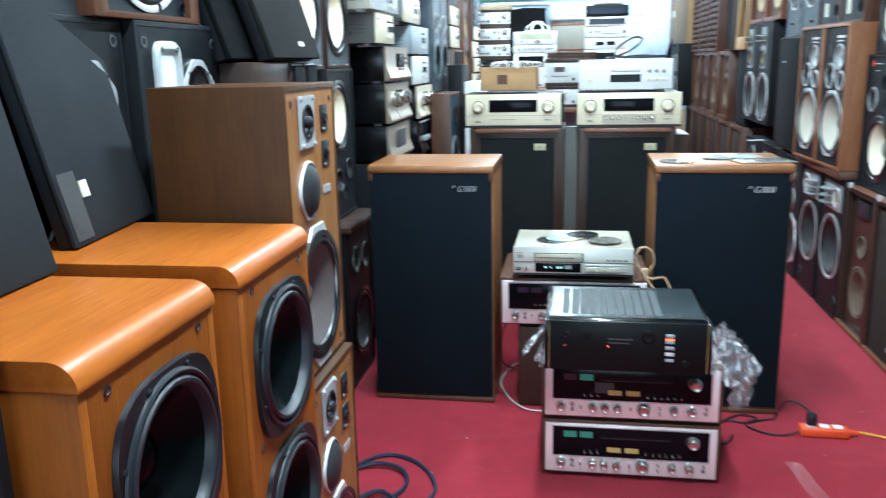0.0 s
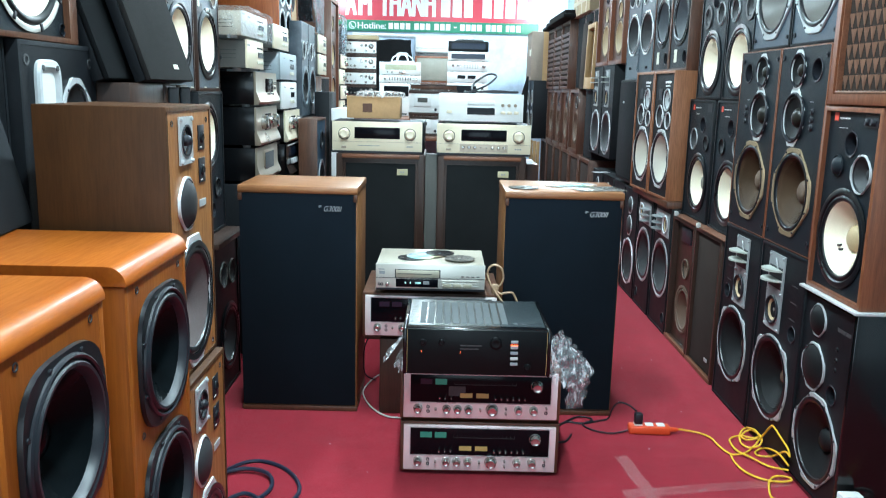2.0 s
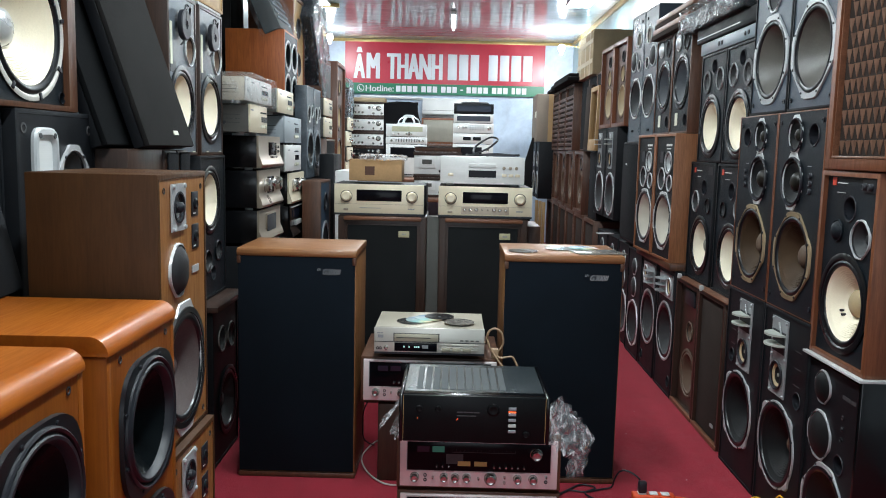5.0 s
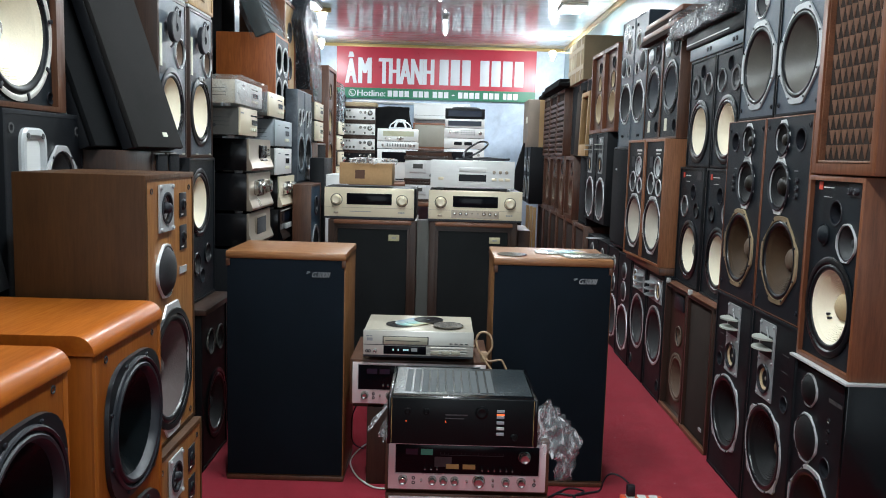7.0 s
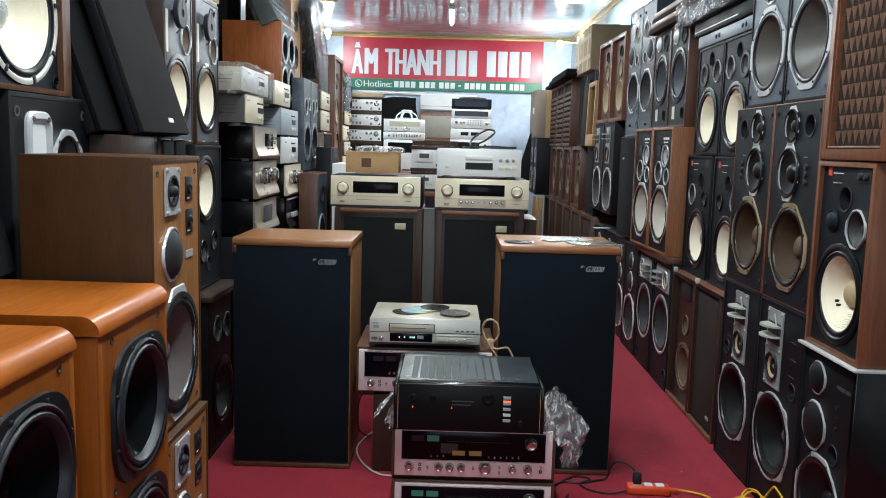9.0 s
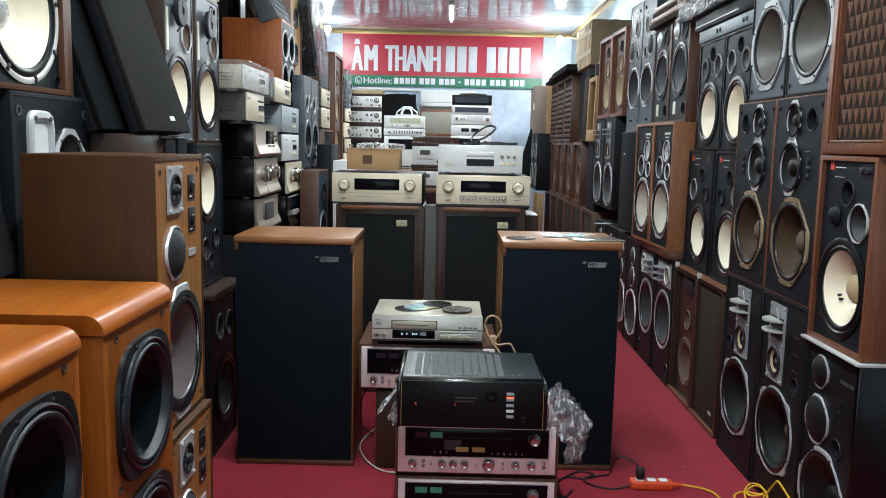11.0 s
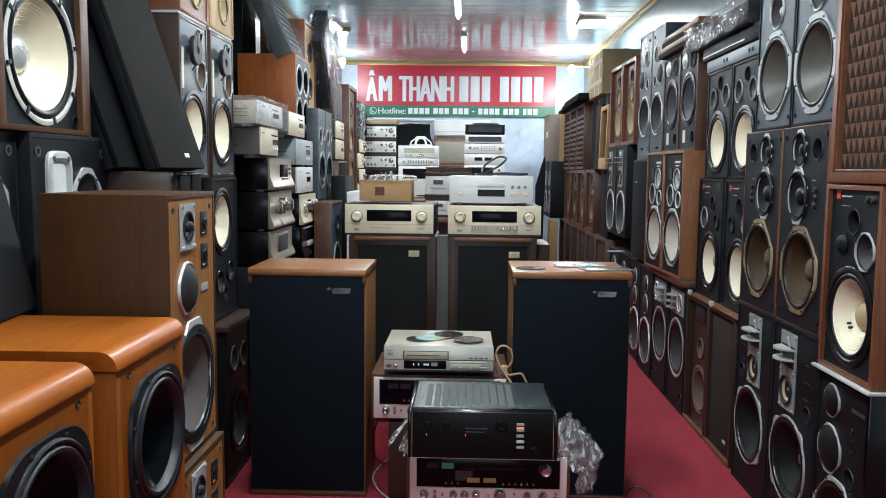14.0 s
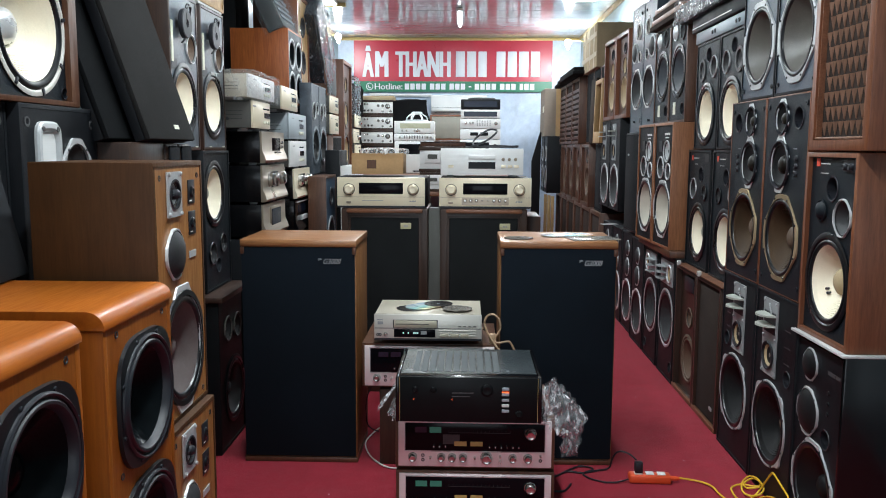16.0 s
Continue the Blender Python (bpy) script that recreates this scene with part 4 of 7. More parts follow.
for u in (-0.155, 0.155):
    for v in (0.04, 0.66):
        hang("peg_socket", cached(("peg", 0), lambda: spin([(0.009, 0), (0.009, -0.004), (0.004, -0.004), (0.004, 0.0)], 12), M["cable_black"]), b1, pose(u, 0.0035, v))
right_row(b1, 2.666, 3.036, 1.497, 1.37)
again(b1, 1.37, 3.2265, 1.497, -90)

# monitors with red badges and the pair standing on them
def monitor_black(label, group, side):
    ob = speaker(0.40, 0.607, 0.31, label, case="black", face="baffle", recess=0.006, wall=0.012, group=group,
                 units=[W(0.004, 0.187, 0.152, rim="round", rim_mat="rubber", cone_mat="cone_cream", cap_mat="cap_grey", cap=0.34, deep=0.36),
                        W(-0.10 * side, 0.405, 0.060, "midrange", rim="oct", rim_mat="silver_dull", cone_mat="cone_dark", cap_mat="cone_dark"),
                        W(0.10 * side, 0.392, 0.040, "tweeter", rim="round", rim_mat="rubber", cone_mat="cone_dark", cap_mat="cone_dark")],
                 ports=[(0.012 + 0.016 * side, 0.482, 0.036)])
    plate(ob, "badge", -0.147, -0.123, 0.552, 0.578, "badge_red", 0.0055, 0.002, label="small red square badge")
    print_bars(ob, -0.112, 0.562, (0.05, 0.04), 0.004, "white_print", 0.0055)
    print_bars(ob, -0.098, 0.532, (0.05, 0.01), 0.0025, "white_print", 0.0055)
    plate(ob, "control_plate", 0.085, 0.155, 0.545, 0.585, "cable_black", 0.0055, 0.002)
    return ob


right_row(monitor_black("black studio monitor with a cream woofer and red badge", "red-badged pair", -1), 3.49, 3.89, 0.6905, 1.41)
right_row(monitor_black("black studio monitor with a cream woofer and red badge", "red-badged pair", 1), 3.925, 4.325, 0.6905, 1.41)
# added slab in paler wood for the speaker tops that catch the light
solo("shelf_board", box(1.362, 1.74, 3.50, 4.30, 0.6842, 0.690, 0.001), M["walnut_h"], "thin reddish slab standing in for the lit tops of two walnut speakers", "board")
for y in (4.24, 3.86):
    solo("foam_pad", box(1.352, 1.372, y, y + 0.02, 0.6842, 0.710, 0.004), M["foam"], "small white foam corner pad", "packing")

def cream_pair(side):
    ob = speaker(0.375, 0.53, 0.31, "black speaker with a cream woofer and grey ringed small units", case="black", face="baffle", recess=0.005, wall=0.012, group="cream-cone pair",
                 units=[W(-0.012, 0.175, 0.155, rim="round", rim_mat="rubber", cone_mat="cone_cream", cap_mat="cone_dark", cap=0.24, deep=0.40, ribs=1),
                        W(0.098 * side, 0.398, 0.058, "midrange", rim="oct", rim_mat="silver_dull", cone_mat="cone_dark", cap_mat="cone_dark"),
                        W(-0.090 * side, 0.394, 0.058, "tweeter", rim="round", rim_mat="rubber_grey", cone_mat="rubber_grey", cap_mat="cone_dark", inner=0.7)],
                 ports=[(0.006, 0.463, 0.032)])
    cone_pins(ob, 0.030, 0.205, 0.034)
    return ob


right_row(cream_pair(-1), 3.4625, 3.8375, 1.2985, 1.405)
right_row(cream_pair(1), 3.8475, 4.2225, 1.2985, 1.405)

bar = thing("slim_player", "slim blue-grey hi-fi unit with four black knobs, lying on speakers", "hi-fi unit")
part("case", box(-0.41, 0.41, 0, 0.28, 0, 0.060, 0.004), M["steel_bar"], bar)
for u in (-0.128, -0.083, 0.223, 0.264):
    knob_at(bar, u, 0.030, 0.010, 0.004, 0.0, "cable_black")
right_row(bar, 3.43, 4.23, 1.830, 1.40)
case = thing("dark_case", "black equipment case with a thin bright edge on speakers", "case")
part("body", box(-0.44, 0.44, 0, 0.40, 0, 0.070, 0.006), M["black_satin"], case)
part("edge_strip", box(-0.43, 0.20, -0.0025, 0.0, 0.018, 0.023), M["silver"], case, "thin bright edge")
right_row(case, 3.40, 4.28, 1.8915, 1.388)
wrapped = thing("wrapped_unit", "dark hi-fi unit wrapped in crinkled clear plastic", "hi-fi unit")
part("case", box(-0.45, 0.45, 0, 0.36, 0, 0.10, 0.005), M["black"], wrapped)
part("plastic_wrap", crumpled(-0.47, 0.47, -0.02, 0.38, 0.004, 0.118, 3.0, 7, 0.012), M["wrap"], wrapped, "crinkled clear wrap")
for a, b, seed in ((-0.44, 0.06, 4.4), (-0.10, 0.44, 7.7)):
    path = [(a + (b - a) * k / 5, -0.026 - 0.012 * (k % 2), 0.030 + 0.022 * math.sin(2.2 * k + seed)) for k in range(6)]
    part("loose_fold", draped_sheet(path, [(0.0, 0.02, 0.06 + 0.03 * (k % 2)) for k in range(6)], seed, 0.012), M["bag_film"], wrapped, "bunched clear fold")
right_row(wrapped, 3.55, 4.45, 1.9635, 1.365)

# two walnut speakers on the floor
wl = speaker(0.385, 0.6838, 0.32, "walnut floor speaker without its grille, tan woofer showing", case="walnut_dark", face="walnut_dark", recess=0.03, wall=0.02, name="speaker",
             units=[W(0.0, 0.20, 0.130, rim="round", rim_mat="cone_brown", cone_mat="cone_brown", cap_mat="cone_brown", cap=0.2, edge_mat="cone_brown"),
                    W(0.0, 0.42, 0.055, "midrange", rim="round", rim_mat="cone_brown", cone_mat="cone_brown", cap_mat="cap_grey")])
plate(wl, "horn_tweeter", -0.08, 0.08, 0.56, 0.64, "cable_black", 0.03, 0.012, 0.003)
plate(wl, "plinth", -0.19, 0.19, 0.0, 0.022, "walnut_h", 0.012, 0.016, 0.002)
right_row(wl, 3.945, 4.33, 0, 1.37)
wg = speaker(0.385, 0.6838, 0.32, "walnut floor speaker with a dark brown cloth grille", case="walnut_dark", recess=0.018, wall=0.018, grille="cloth_brown")
plate(wg, "nameplate", 0.06, 0.10, 0.075, 0.09, "silver_dull", 0.013, 0.003)
plate(wg, "plinth", -0.19, 0.19, 0.0, 0.022, "walnut_h", 0.012, 0.016, 0.002)
right_row(wg, 3.55, 3.935, 0, 1.37)

# grey-cone pair with a stack of grille boards above
gc = speaker(0.375, 0.575, 0.33, "dark walnut speaker with a grey woofer and white sticker", case="walnut", face="baffle", recess=0.006, wall=0.014, group="grey-cone pair",
             units=[W(0.005, 0.287, 0.153, rim="round", rim_mat="rubber", cone_mat="cone_slate", cap_mat="cone_dark", cap=0.25, deep=0.36),
                    W(0.080, 0.500, 0.055, "midrange", rim="oct", rim_mat="rubber_grey", cone_mat="cone_dark", cap_mat="cone_dark"),
                    W(-0.075, 0.505, 0.046, "tweeter", rim="round", rim_mat="silver", cone_mat="silver", cap_mat="cone_dark", mesh_front=True)],
             ports=[(0.11, 0.075, 0.032)])
plate(gc, "sticker", -0.090, -0.036, 0.048, 0.118, "label_white", 0.0055, 0.0015)
right_row(gc, 4.408, 4.783, 1.447, 1.40)
again(gc, 1.40, 4.972, 1.447, -90)
for i in range(4):
    solo("grille_board", box(1.36 + 0.012 * i, 1.76, 4.40 + 0.02 * (i % 2), 5.16 + 0.015 * i, 2.02 + 0.036 * i, 2.05 + 0.036 * i, 0.005), M["walnut_red" if i % 2 else "cloth_brown"], "brown speaker grille board lying in a stack", "grille board", "stacked grille boards")

# silver-ringed walnut pair
wn = speaker(0.358, 0.700, 0.345, "walnut-cased speaker with silver-ringed units and cream woofer", case="chestnut", face="black", recess=0.008, wall=0.014, group="silver-ringed walnut pair",
             units=[W(0.0, 0.216, 0.176, rim="oct", rim_mat="silver", cone_mat="cone_paper", cap_mat="cone_dark", cap=0.22, deep=0.36),
                    W(-0.055, 0.450, 0.068, "midrange", rim="oct", rim_mat="silver", cone_mat="cone_dark", cap_mat="cap_silver"),
                    W(0.090, 0.430, 0.048, "midrange", rim="round", rim_mat="silver", cone_mat="cone_dark", cap_mat="cone_dark"),
                    W(0.055, 0.542, 0.063, "tweeter", rim="round", rim_mat="silver_dull", cone_mat="silver_dull", cap_mat="cone_dark")])
plate(wn, "tweeter_box", -0.088, -0.030, 0.540, 0.602, "cable_black", 0.0075, 0.004)
print_bars(wn, 0.005, 0.632, (0.03, 0.03, 0.03), 0.012, "white_print", 0.0075)
print_bars(wn, 0.015, 0.615, (0.05, 0.02), 0.006, "white_print", 0.0075)
right_row(wn, 4.387, 4.745, 0.745, 1.3287, 2.7)
again(wn, 1.3113, 4.934, 0.745, -87.3)
solo("shelf_board", box(1.335, 1.80, 4.35, 5.16, 0.7065, 0.7445, 0.002), M["walnut"], "dark board laid across the floor speakers", "board")

# horn pair on the floor behind
def side_horn(side):
    ob = speaker(0.36, 0.705, 0.38, "black floor speaker with a finned silver horn", case="black", face="black", recess=0.005, wall=0.012, group="floor horn speakers",
                 units=[W(0.0, 0.343, 0.170, rim="round", rim_mat="silver_dull", inner=0.90, edge_mat="rubber", cone_mat="cone_dark", cap_mat="cone_dark", cap=0.25, deep=0.4)],
                 ports=[(0.12 * side, 0.08, 0.03)])
    part("horn_plate", baffle_bm(0.27, 0.135, [(0.070 * side, 0.067, 0.046)], 0.005), M["horn_grey"], ob, m=pose(0.0, -0.001, 0.537))
    driver(ob, "midrange", 0.070 * side, 0.604, 0.052, y=-0.002, rim_mat="silver", cone_mat="cone_tan")
    for k in range(3):
        bm = bmesh.new()
        f = bm.faces.new([bm.verts.new((0.058 * math.cos(t), -0.045 * math.sin(t), 0)) for t in np.linspace(0, math.pi, 11)])
        g = bmesh.ops.extrude_face_region(bm, geom=[f])
        for q in g["geom"]:
            if isinstance(q, bmesh.types.BMVert):
                q.co.z += 0.005
        part("fin", bm, M["horn_grey"], ob, m=pose(-0.060 * side, -0.002, 0.562 + 0.035 * k))
    return ob


right_row(side_horn(1), 4.336, 4.696, 0, 1.365)
right_row(side_horn(-1), 4.735, 5.095, 0, 1.365)
hq = speaker(0.39, 0.705, 0.38, "black floor speaker with silver-ringed woofer and mid units", case="black", face="black", recess=0.005, wall=0.012, group="floor ringed speakers",
             units=[W(0.0, 0.216, 0.168, rim="lug", rim_mat="silver", edge_mat="rubber", cone_mat="cone_dark", cap_mat="cone_dark", cap=0.25),
                    W(0.0, 0.457, 0.072, "midrange", rim="oct", rim_mat="silver_dull", cone_mat="cone_dark", mesh_front=True),
                    W(0.0, 0.592, 0.062, "tweeter", rim="oct", rim_mat="silver_dull", cone_mat="cone_dark", mesh_front=True)])
right_row(hq, 5.125, 5.515, 0, 1.365)
for yc in (5.74, 6.16, 6.58):
    again(hq, 1.38, yc, 0, -90)

# tall slate pair and the slanted grille below
def slate_tall(side):
    return speaker(0.31, 0.86, 0.36, "tall slate-grey four-way speaker with silver-ringed woofer", case="baffle_tall", face="baffle_tall", recess=0.003, wall=0.01, group="tall slate pair",
                   units=[W(0.0, 0.296, 0.150, rim="oct", rim_mat="alu", cone_mat="cone_dark", cap_mat="cone_dark", cap=0.25, deep=0.4),
                          W(0.070 * side, 0.548, 0.072, "midrange", rim="round", rim_mat="silver_dull", cone_mat="cone_dark", mesh_front=True),
                          W(-0.060 * side, 0.512, 0.043, "midrange", rim="oct", rim_mat="alu", cone_mat="cone_dark", cap_mat="cap_silver"),
                          W(-0.035 * side, 0.685, 0.058, "tweeter", rim="oct", rim_mat="alu", cone_mat="cap_grey", cap_mat="cap_silver")],
                   ports=[(-0.09 * side, 0.80, 0.010), (0.02 * side, 0.075, 0.008), (0.05 * side, 0.075, 0.008)])


right_row(slate_tall(1), 5.230, 5.540, 1.411, 1.4098, 2.5)
right_row(slate_tall(-1), 5.540, 5.850, 1.411, 1.3962, 2.5)
sg = speaker(0.46, 0.677, 0.34, "black speaker behind a plain black cloth grille", case="black", wall=0.012, recess=0.0, grille="cloth_grey")
plate(sg, "nameplate", -0.13, -0.09, 0.52, 0.532, "silver_dull", -0.004, 0.002)
right_row(sg, 5.34, 5.80, 0.732, 1.36)
sp2 = speaker(0.40, 0.677, 0.36, "plain black speaker under the tall slate speaker", case="black", wall=0.012, recess=0.0, grille="cloth_grey")
right_row(sp2, 5.81, 6.21, 0.732, 1.44)

# silver-lugged horn pair, walnut pair above
sh = speaker(0.44, 0.72, 0.36, "black speaker with silver horn and large lugged woofer", case="black", face="black", recess=0.004, wall=0.012, group="lugged horn pair",
             units=[W(0.0, 0.195, 0.187, rim="lug", rim_mat="silver", edge_mat="rubber_grey", cone_mat="cone_dark", cap_mat="cone_grey", cap=0.25)])
horn_plate(sh, -0.02, 0.395, 0.150, 0.290, 0.004)
right_row(sh, 6.27, 6.71, 0.812, 1.40)
again(sh, 1.40, 6.945, 0.812, -90)
w2 = speaker(0.45, 0.65, 0.36, "walnut-framed speaker with tan paper cones", case="walnut_red", face="walnut", recess=0.03, wall=0.03, group="walnut tan-cone pair",
             units=[W(0.0, 0.20, 0.14, rim="round", rim_mat="cone_brown", cone_mat="cone_tan", edge_mat="cone_tan", cap_mat="cone_brown"),
                    W(0.0, 0.40, 0.07, "midrange", rim="round", rim_mat="cone_brown", cone_mat="cone_tan", edge_mat="cone_tan"),
                    W(0.0, 0.53, 0.045, "tweeter", rim="round", rim_mat="cable_black", cone_mat="cone_dark")])
right_row(w2, 6.10, 6.55, 1.534, 1.405, 1.5)
again(w2, 1.393, 6.785, 1.534, -88.5)

# beyond: wood cabinets, boards and boxes
def louvre_cabinet(w, h, label):
    ob = speaker(w, h, 0.38, label, case="walnut", recess=0.02, wall=0.03, grille="cloth_brown", group="louvred cabinets")
    n = int((h - 0.1) / 0.055)
    for i in range(n):
        hang("louvre", cached(("louvre", round(w, 3)), lambda: box(-w / 2 + 0.032, w / 2 - 0.032, 0.0, 0.016, -0.014, 0.014, 0.003, 1), M["walnut"]), ob, pose(0, 0.0, 0.06 + 0.055 * i, 25))
    return ob


lc = louvre_cabinet(0.55, 0.69, "walnut cabinet with horizontal louvres over its front")
right_row(lc, 8.5, 9.05, 1.349, 1.38)
for yc in (9.36, 9.95):
    again(lc, 1.38, yc, 1.349, -90)
wd = speaker(0.55, 0.615, 0.40, "walnut cabinet with a tan woofer, in a row of cabinets", case="walnut", face="walnut", recess=0.03, wall=0.035, group="far walnut cabinets",
             units=[W(0.0, 0.25, 0.17, rim_mat="cone_brown", cone_mat="cone_brown", edge_mat="cone_brown"), W(0.0, 0.49, 0.07, "midrange", rim_mat="cable_black", cone_mat="cone_brown")])
right_row(wd, 7.85, 8.40, 0.73, 1.40)
for yc in (8.78, 9.36, 9.95):
    again(wd, 1.40, yc, 0.73, -90)
wf = speaker(0.56, 0.73, 0.40, "dark walnut cabinet with brown cloth grille on the floor", case="walnut", recess=0.02, wall=0.035, grille="cloth_brown", group="far floor cabinets")
right_row(wf, 7.12, 7.68, 0, 1.40)
for yc in (8.0, 8.6, 9.2, 9.8, 10.4):
    again(wf, 1.40, yc, 0, -90)
fs = speaker(0.40, 0.72, 0.36, "black speaker with two grey woofers near the shop's end", case="black", face="black", recess=0.005, wall=0.012, group="far black speakers",
             units=[W(0.0, 0.20, 0.15, rim_mat="silver_dull", cone_mat="cone_grey"), W(0.0, 0.5, 0.10, "midrange", rim_mat="silver_dull", cone_mat="cone_grey")])
right_row(fs, 10.35, 10.75, 0.732, 1.24)
again(fs, 1.24, 10.98, 0.732, -90)
tall_box = thing("carton", "tall beige cardboard carton with a white label, on far speakers", "box")
part("box", box(1.215, 1.60, 10.55, 11.15, 1.4535, 2.06, 0.006), M["card_grey"], tall_box)
part("label", box(1.213, 1.2152, 10.62, 10.80, 1.76, 1.84), M["label_white"], tall_box, "small white label")
part("tape", box(1.36, 1.42, 10.548, 10.5502, 1.4535, 2.06), M["card"], tall_box, "brown tape strip")
fb = speaker(0.42, 0.615, 0.36, "black boxed speaker under a board", case="black", recess=0.004, wall=0.012, grille="cloth_grey", group="dark grille speakers")
right_row(fb, 7.15, 7.57, 0.732, 1.42)
fd = speaker(0.42, 0.694, 0.36, "dark brown boxed speaker in the upper row", case="walnut", recess=0.004, wall=0.012, grille="cloth_grey", group="upper dark speakers")
right_row(fd, 7.94, 8.36, 1.349, 1.44)
again(fd, 1.44, 7.71, 1.349, -90)
again(fd, 1.44, 7.28, 1.349, -90)
for i, (y0, y1, z) in enumerate(((8.3, 9.7, 2.046), (8.35, 9.6, 2.086), (9.72, 10.4, 2.046))):
    solo("grille_board", box(1.28 + 0.02 * (i % 3), 1.78, y0, y1, z, z + 0.036, 0.006), M["cloth_black"], "black grille board lying on far cabinets", "grille board", "far grille boards")
solo("leaning_panel", box(-0.15, 0.15, 0, 0.03, 0, 0.60, 0.004), M["cloth_brown"], "dull brown panel leaning against the far cabinets", "panel", "leaning panels", m=pose(1.395, 7.72, 1.349, -1.5, 0, -90))
frame_box = thing("open_frame", "pale wooden frame standing open among the far cabinets", "frame")
for u0, u1, v0, v1 in ((-0.19, -0.15, 0.0, 0.56), (0.15, 0.19, 0.0, 0.56), (-0.15, 0.15, 0.0, 0.10), (-0.15, 0.15, 0.52, 0.56)):
    part("rail", box(u0, u1, 0, 0.05, v0, v1, 0.003), M["pale"], frame_box)
frame_box.matrix_basis = pose(1.375, 7.30, 1.349, -1.5, 0, -90)
for i in range(3):
    solo("plank", box(0, 0.038, 0, 0.03, 0, 0.735 - 0.012 * i, 0.003), M["pale"], "pale yellow plank standing against far cabinets", "plank", "standing planks", m=pose(1.178 + 0.043 * i, 9.98, 0.0, -1, 0, 0))
carton = thing("carton", "brown cardboard carton sealed with tape on top of cabinets", "box")
part("box", box(-0.45, 0.45, 0, 0.42, 0, 0.40, 0.006), M["card_pale"], carton)
part("tape", box(-0.452, 0.452, 0.19, 0.25, 0.398, 0.4025), M["card"], carton)
part("flap_seam", box(-0.455, -0.449, 0.02, 0.40, 0.19, 0.21), M["card"], carton)
for u in (-0.28, 0.0, 0.26):
    part("tape", box(u, u + 0.05, -0.0025, 0.0, 0.0, 0.40), M["tape_pale"], carton, "pale tape strip")
for v in (0.10, 0.28):
    part("tape", box(-0.4515, 0.4515, -0.005, -0.0028, v, v + 0.04), M["tape_pale"], carton, "pale tape strip")
part("tape", box(-0.4545, -0.4515, 0.12, 0.18, 0.0, 0.40), M["tape_pale"], carton, "pale tape strip")
right_row(carton, 7.55, 8.45, 2.0445, 1.40)

# ---- left side of the aisle, near to far ----
def cherry_speaker():
    """Tall cherry cabinet with a rounded front top edge and two black woofers."""
    w, h, d, r, tt = 0.337, 1.0, 0.42, 0.034, 0.036
    ob = thing("speaker", "glossy cherry-wood floor speaker with rounded top edge and black woofers", "loudspeaker", "cherry pair")
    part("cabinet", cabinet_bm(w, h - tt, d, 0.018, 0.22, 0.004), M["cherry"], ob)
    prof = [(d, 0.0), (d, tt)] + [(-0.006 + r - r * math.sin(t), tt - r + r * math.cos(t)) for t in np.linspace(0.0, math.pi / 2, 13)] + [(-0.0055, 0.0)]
    part("top", prism(prof, -w / 2 - 0.002, w / 2 + 0.002, 0.0015), M["cherry_lit_h"], ob, "cherry top with rounded front edge", m=pose(0, 0, h - tt + 0.0005))
    unit = dict(rim="cushion", rim_mat="rubber", edge_mat="rubber", cone_mat="cone_black", cap_mat="cone_black", cap=0.34, inner=0.87, deep=0.42, proud=0.008)
    units = [W(0.012, 0.790, 0.137, **unit), W(0.012, 0.492, 0.137, **unit),
             W(0.0, 0.27, 0.07, "tweeter", rim="round", rim_mat="rubber", cone_mat="cone_black", cap_mat="cone_black")]
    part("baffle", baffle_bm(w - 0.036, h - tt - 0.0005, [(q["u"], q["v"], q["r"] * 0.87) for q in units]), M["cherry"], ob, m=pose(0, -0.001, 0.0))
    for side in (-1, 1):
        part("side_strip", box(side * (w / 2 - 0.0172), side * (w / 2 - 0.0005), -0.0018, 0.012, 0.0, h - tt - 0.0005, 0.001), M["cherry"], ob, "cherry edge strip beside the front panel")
    for q in units:
        q = dict(q)
        driver(ob, q.pop("n"), q.pop("u"), q.pop("v"), q.pop("r"), y=-0.0015, **q)
    ring = [(0.1395, -0.004), (0.1380, -0.0120), (0.1345, -0.0145), (0.1310, -0.0120), (0.1290, -0.005), (0.1270, -0.0100), (0.1225, -0.0150), (0.1170, -0.0145), (0.1125, -0.0085), (0.1105, 0.001), (0.1085, 0.006)]
    for v in (0.790, 0.492):
        hang("trim_ring", cached(("trim_ring", 0), lambda: spin([(p * 0.93, q) for p, q in ring], 56), M["cable_black"]), ob, pose(0.012, -0.0015, v))
    for u in (-0.112, 0.118):
        for v in (0.663, 0.945, 0.36):
            hang("peg_socket", cached(("socket", 1), lambda: spin([(0.0072, 0), (0.0072, -0.0012), (0.0050, -0.0012), (0.0045, 0.0004)], 14), M["cable_black"]), ob, pose(u, -0.0015, v))
    return ob


# black cabinet that stands in front of the cherry pair
bc = thing("speaker", "plain black floor speaker cabinet beside a cherry speaker", "loudspeaker")
part("cabinet", cabinet_bm(0.35, 1.055, 0.41, 0.018, 0.03, 0.004), M["black"], bc)
part("grille", box(-0.155, 0.155, -0.004, 0.012, 0.03, 1.02, 0.003), M["cloth_grey"], bc)
left_row(bc, 0.560, 0.910, 0, -0.515)
ca = cherry_speaker()
left_row(ca, 0.933, 1.270, 0, -0.445)
again(ca, -0.44, 1.518, 0, 90)


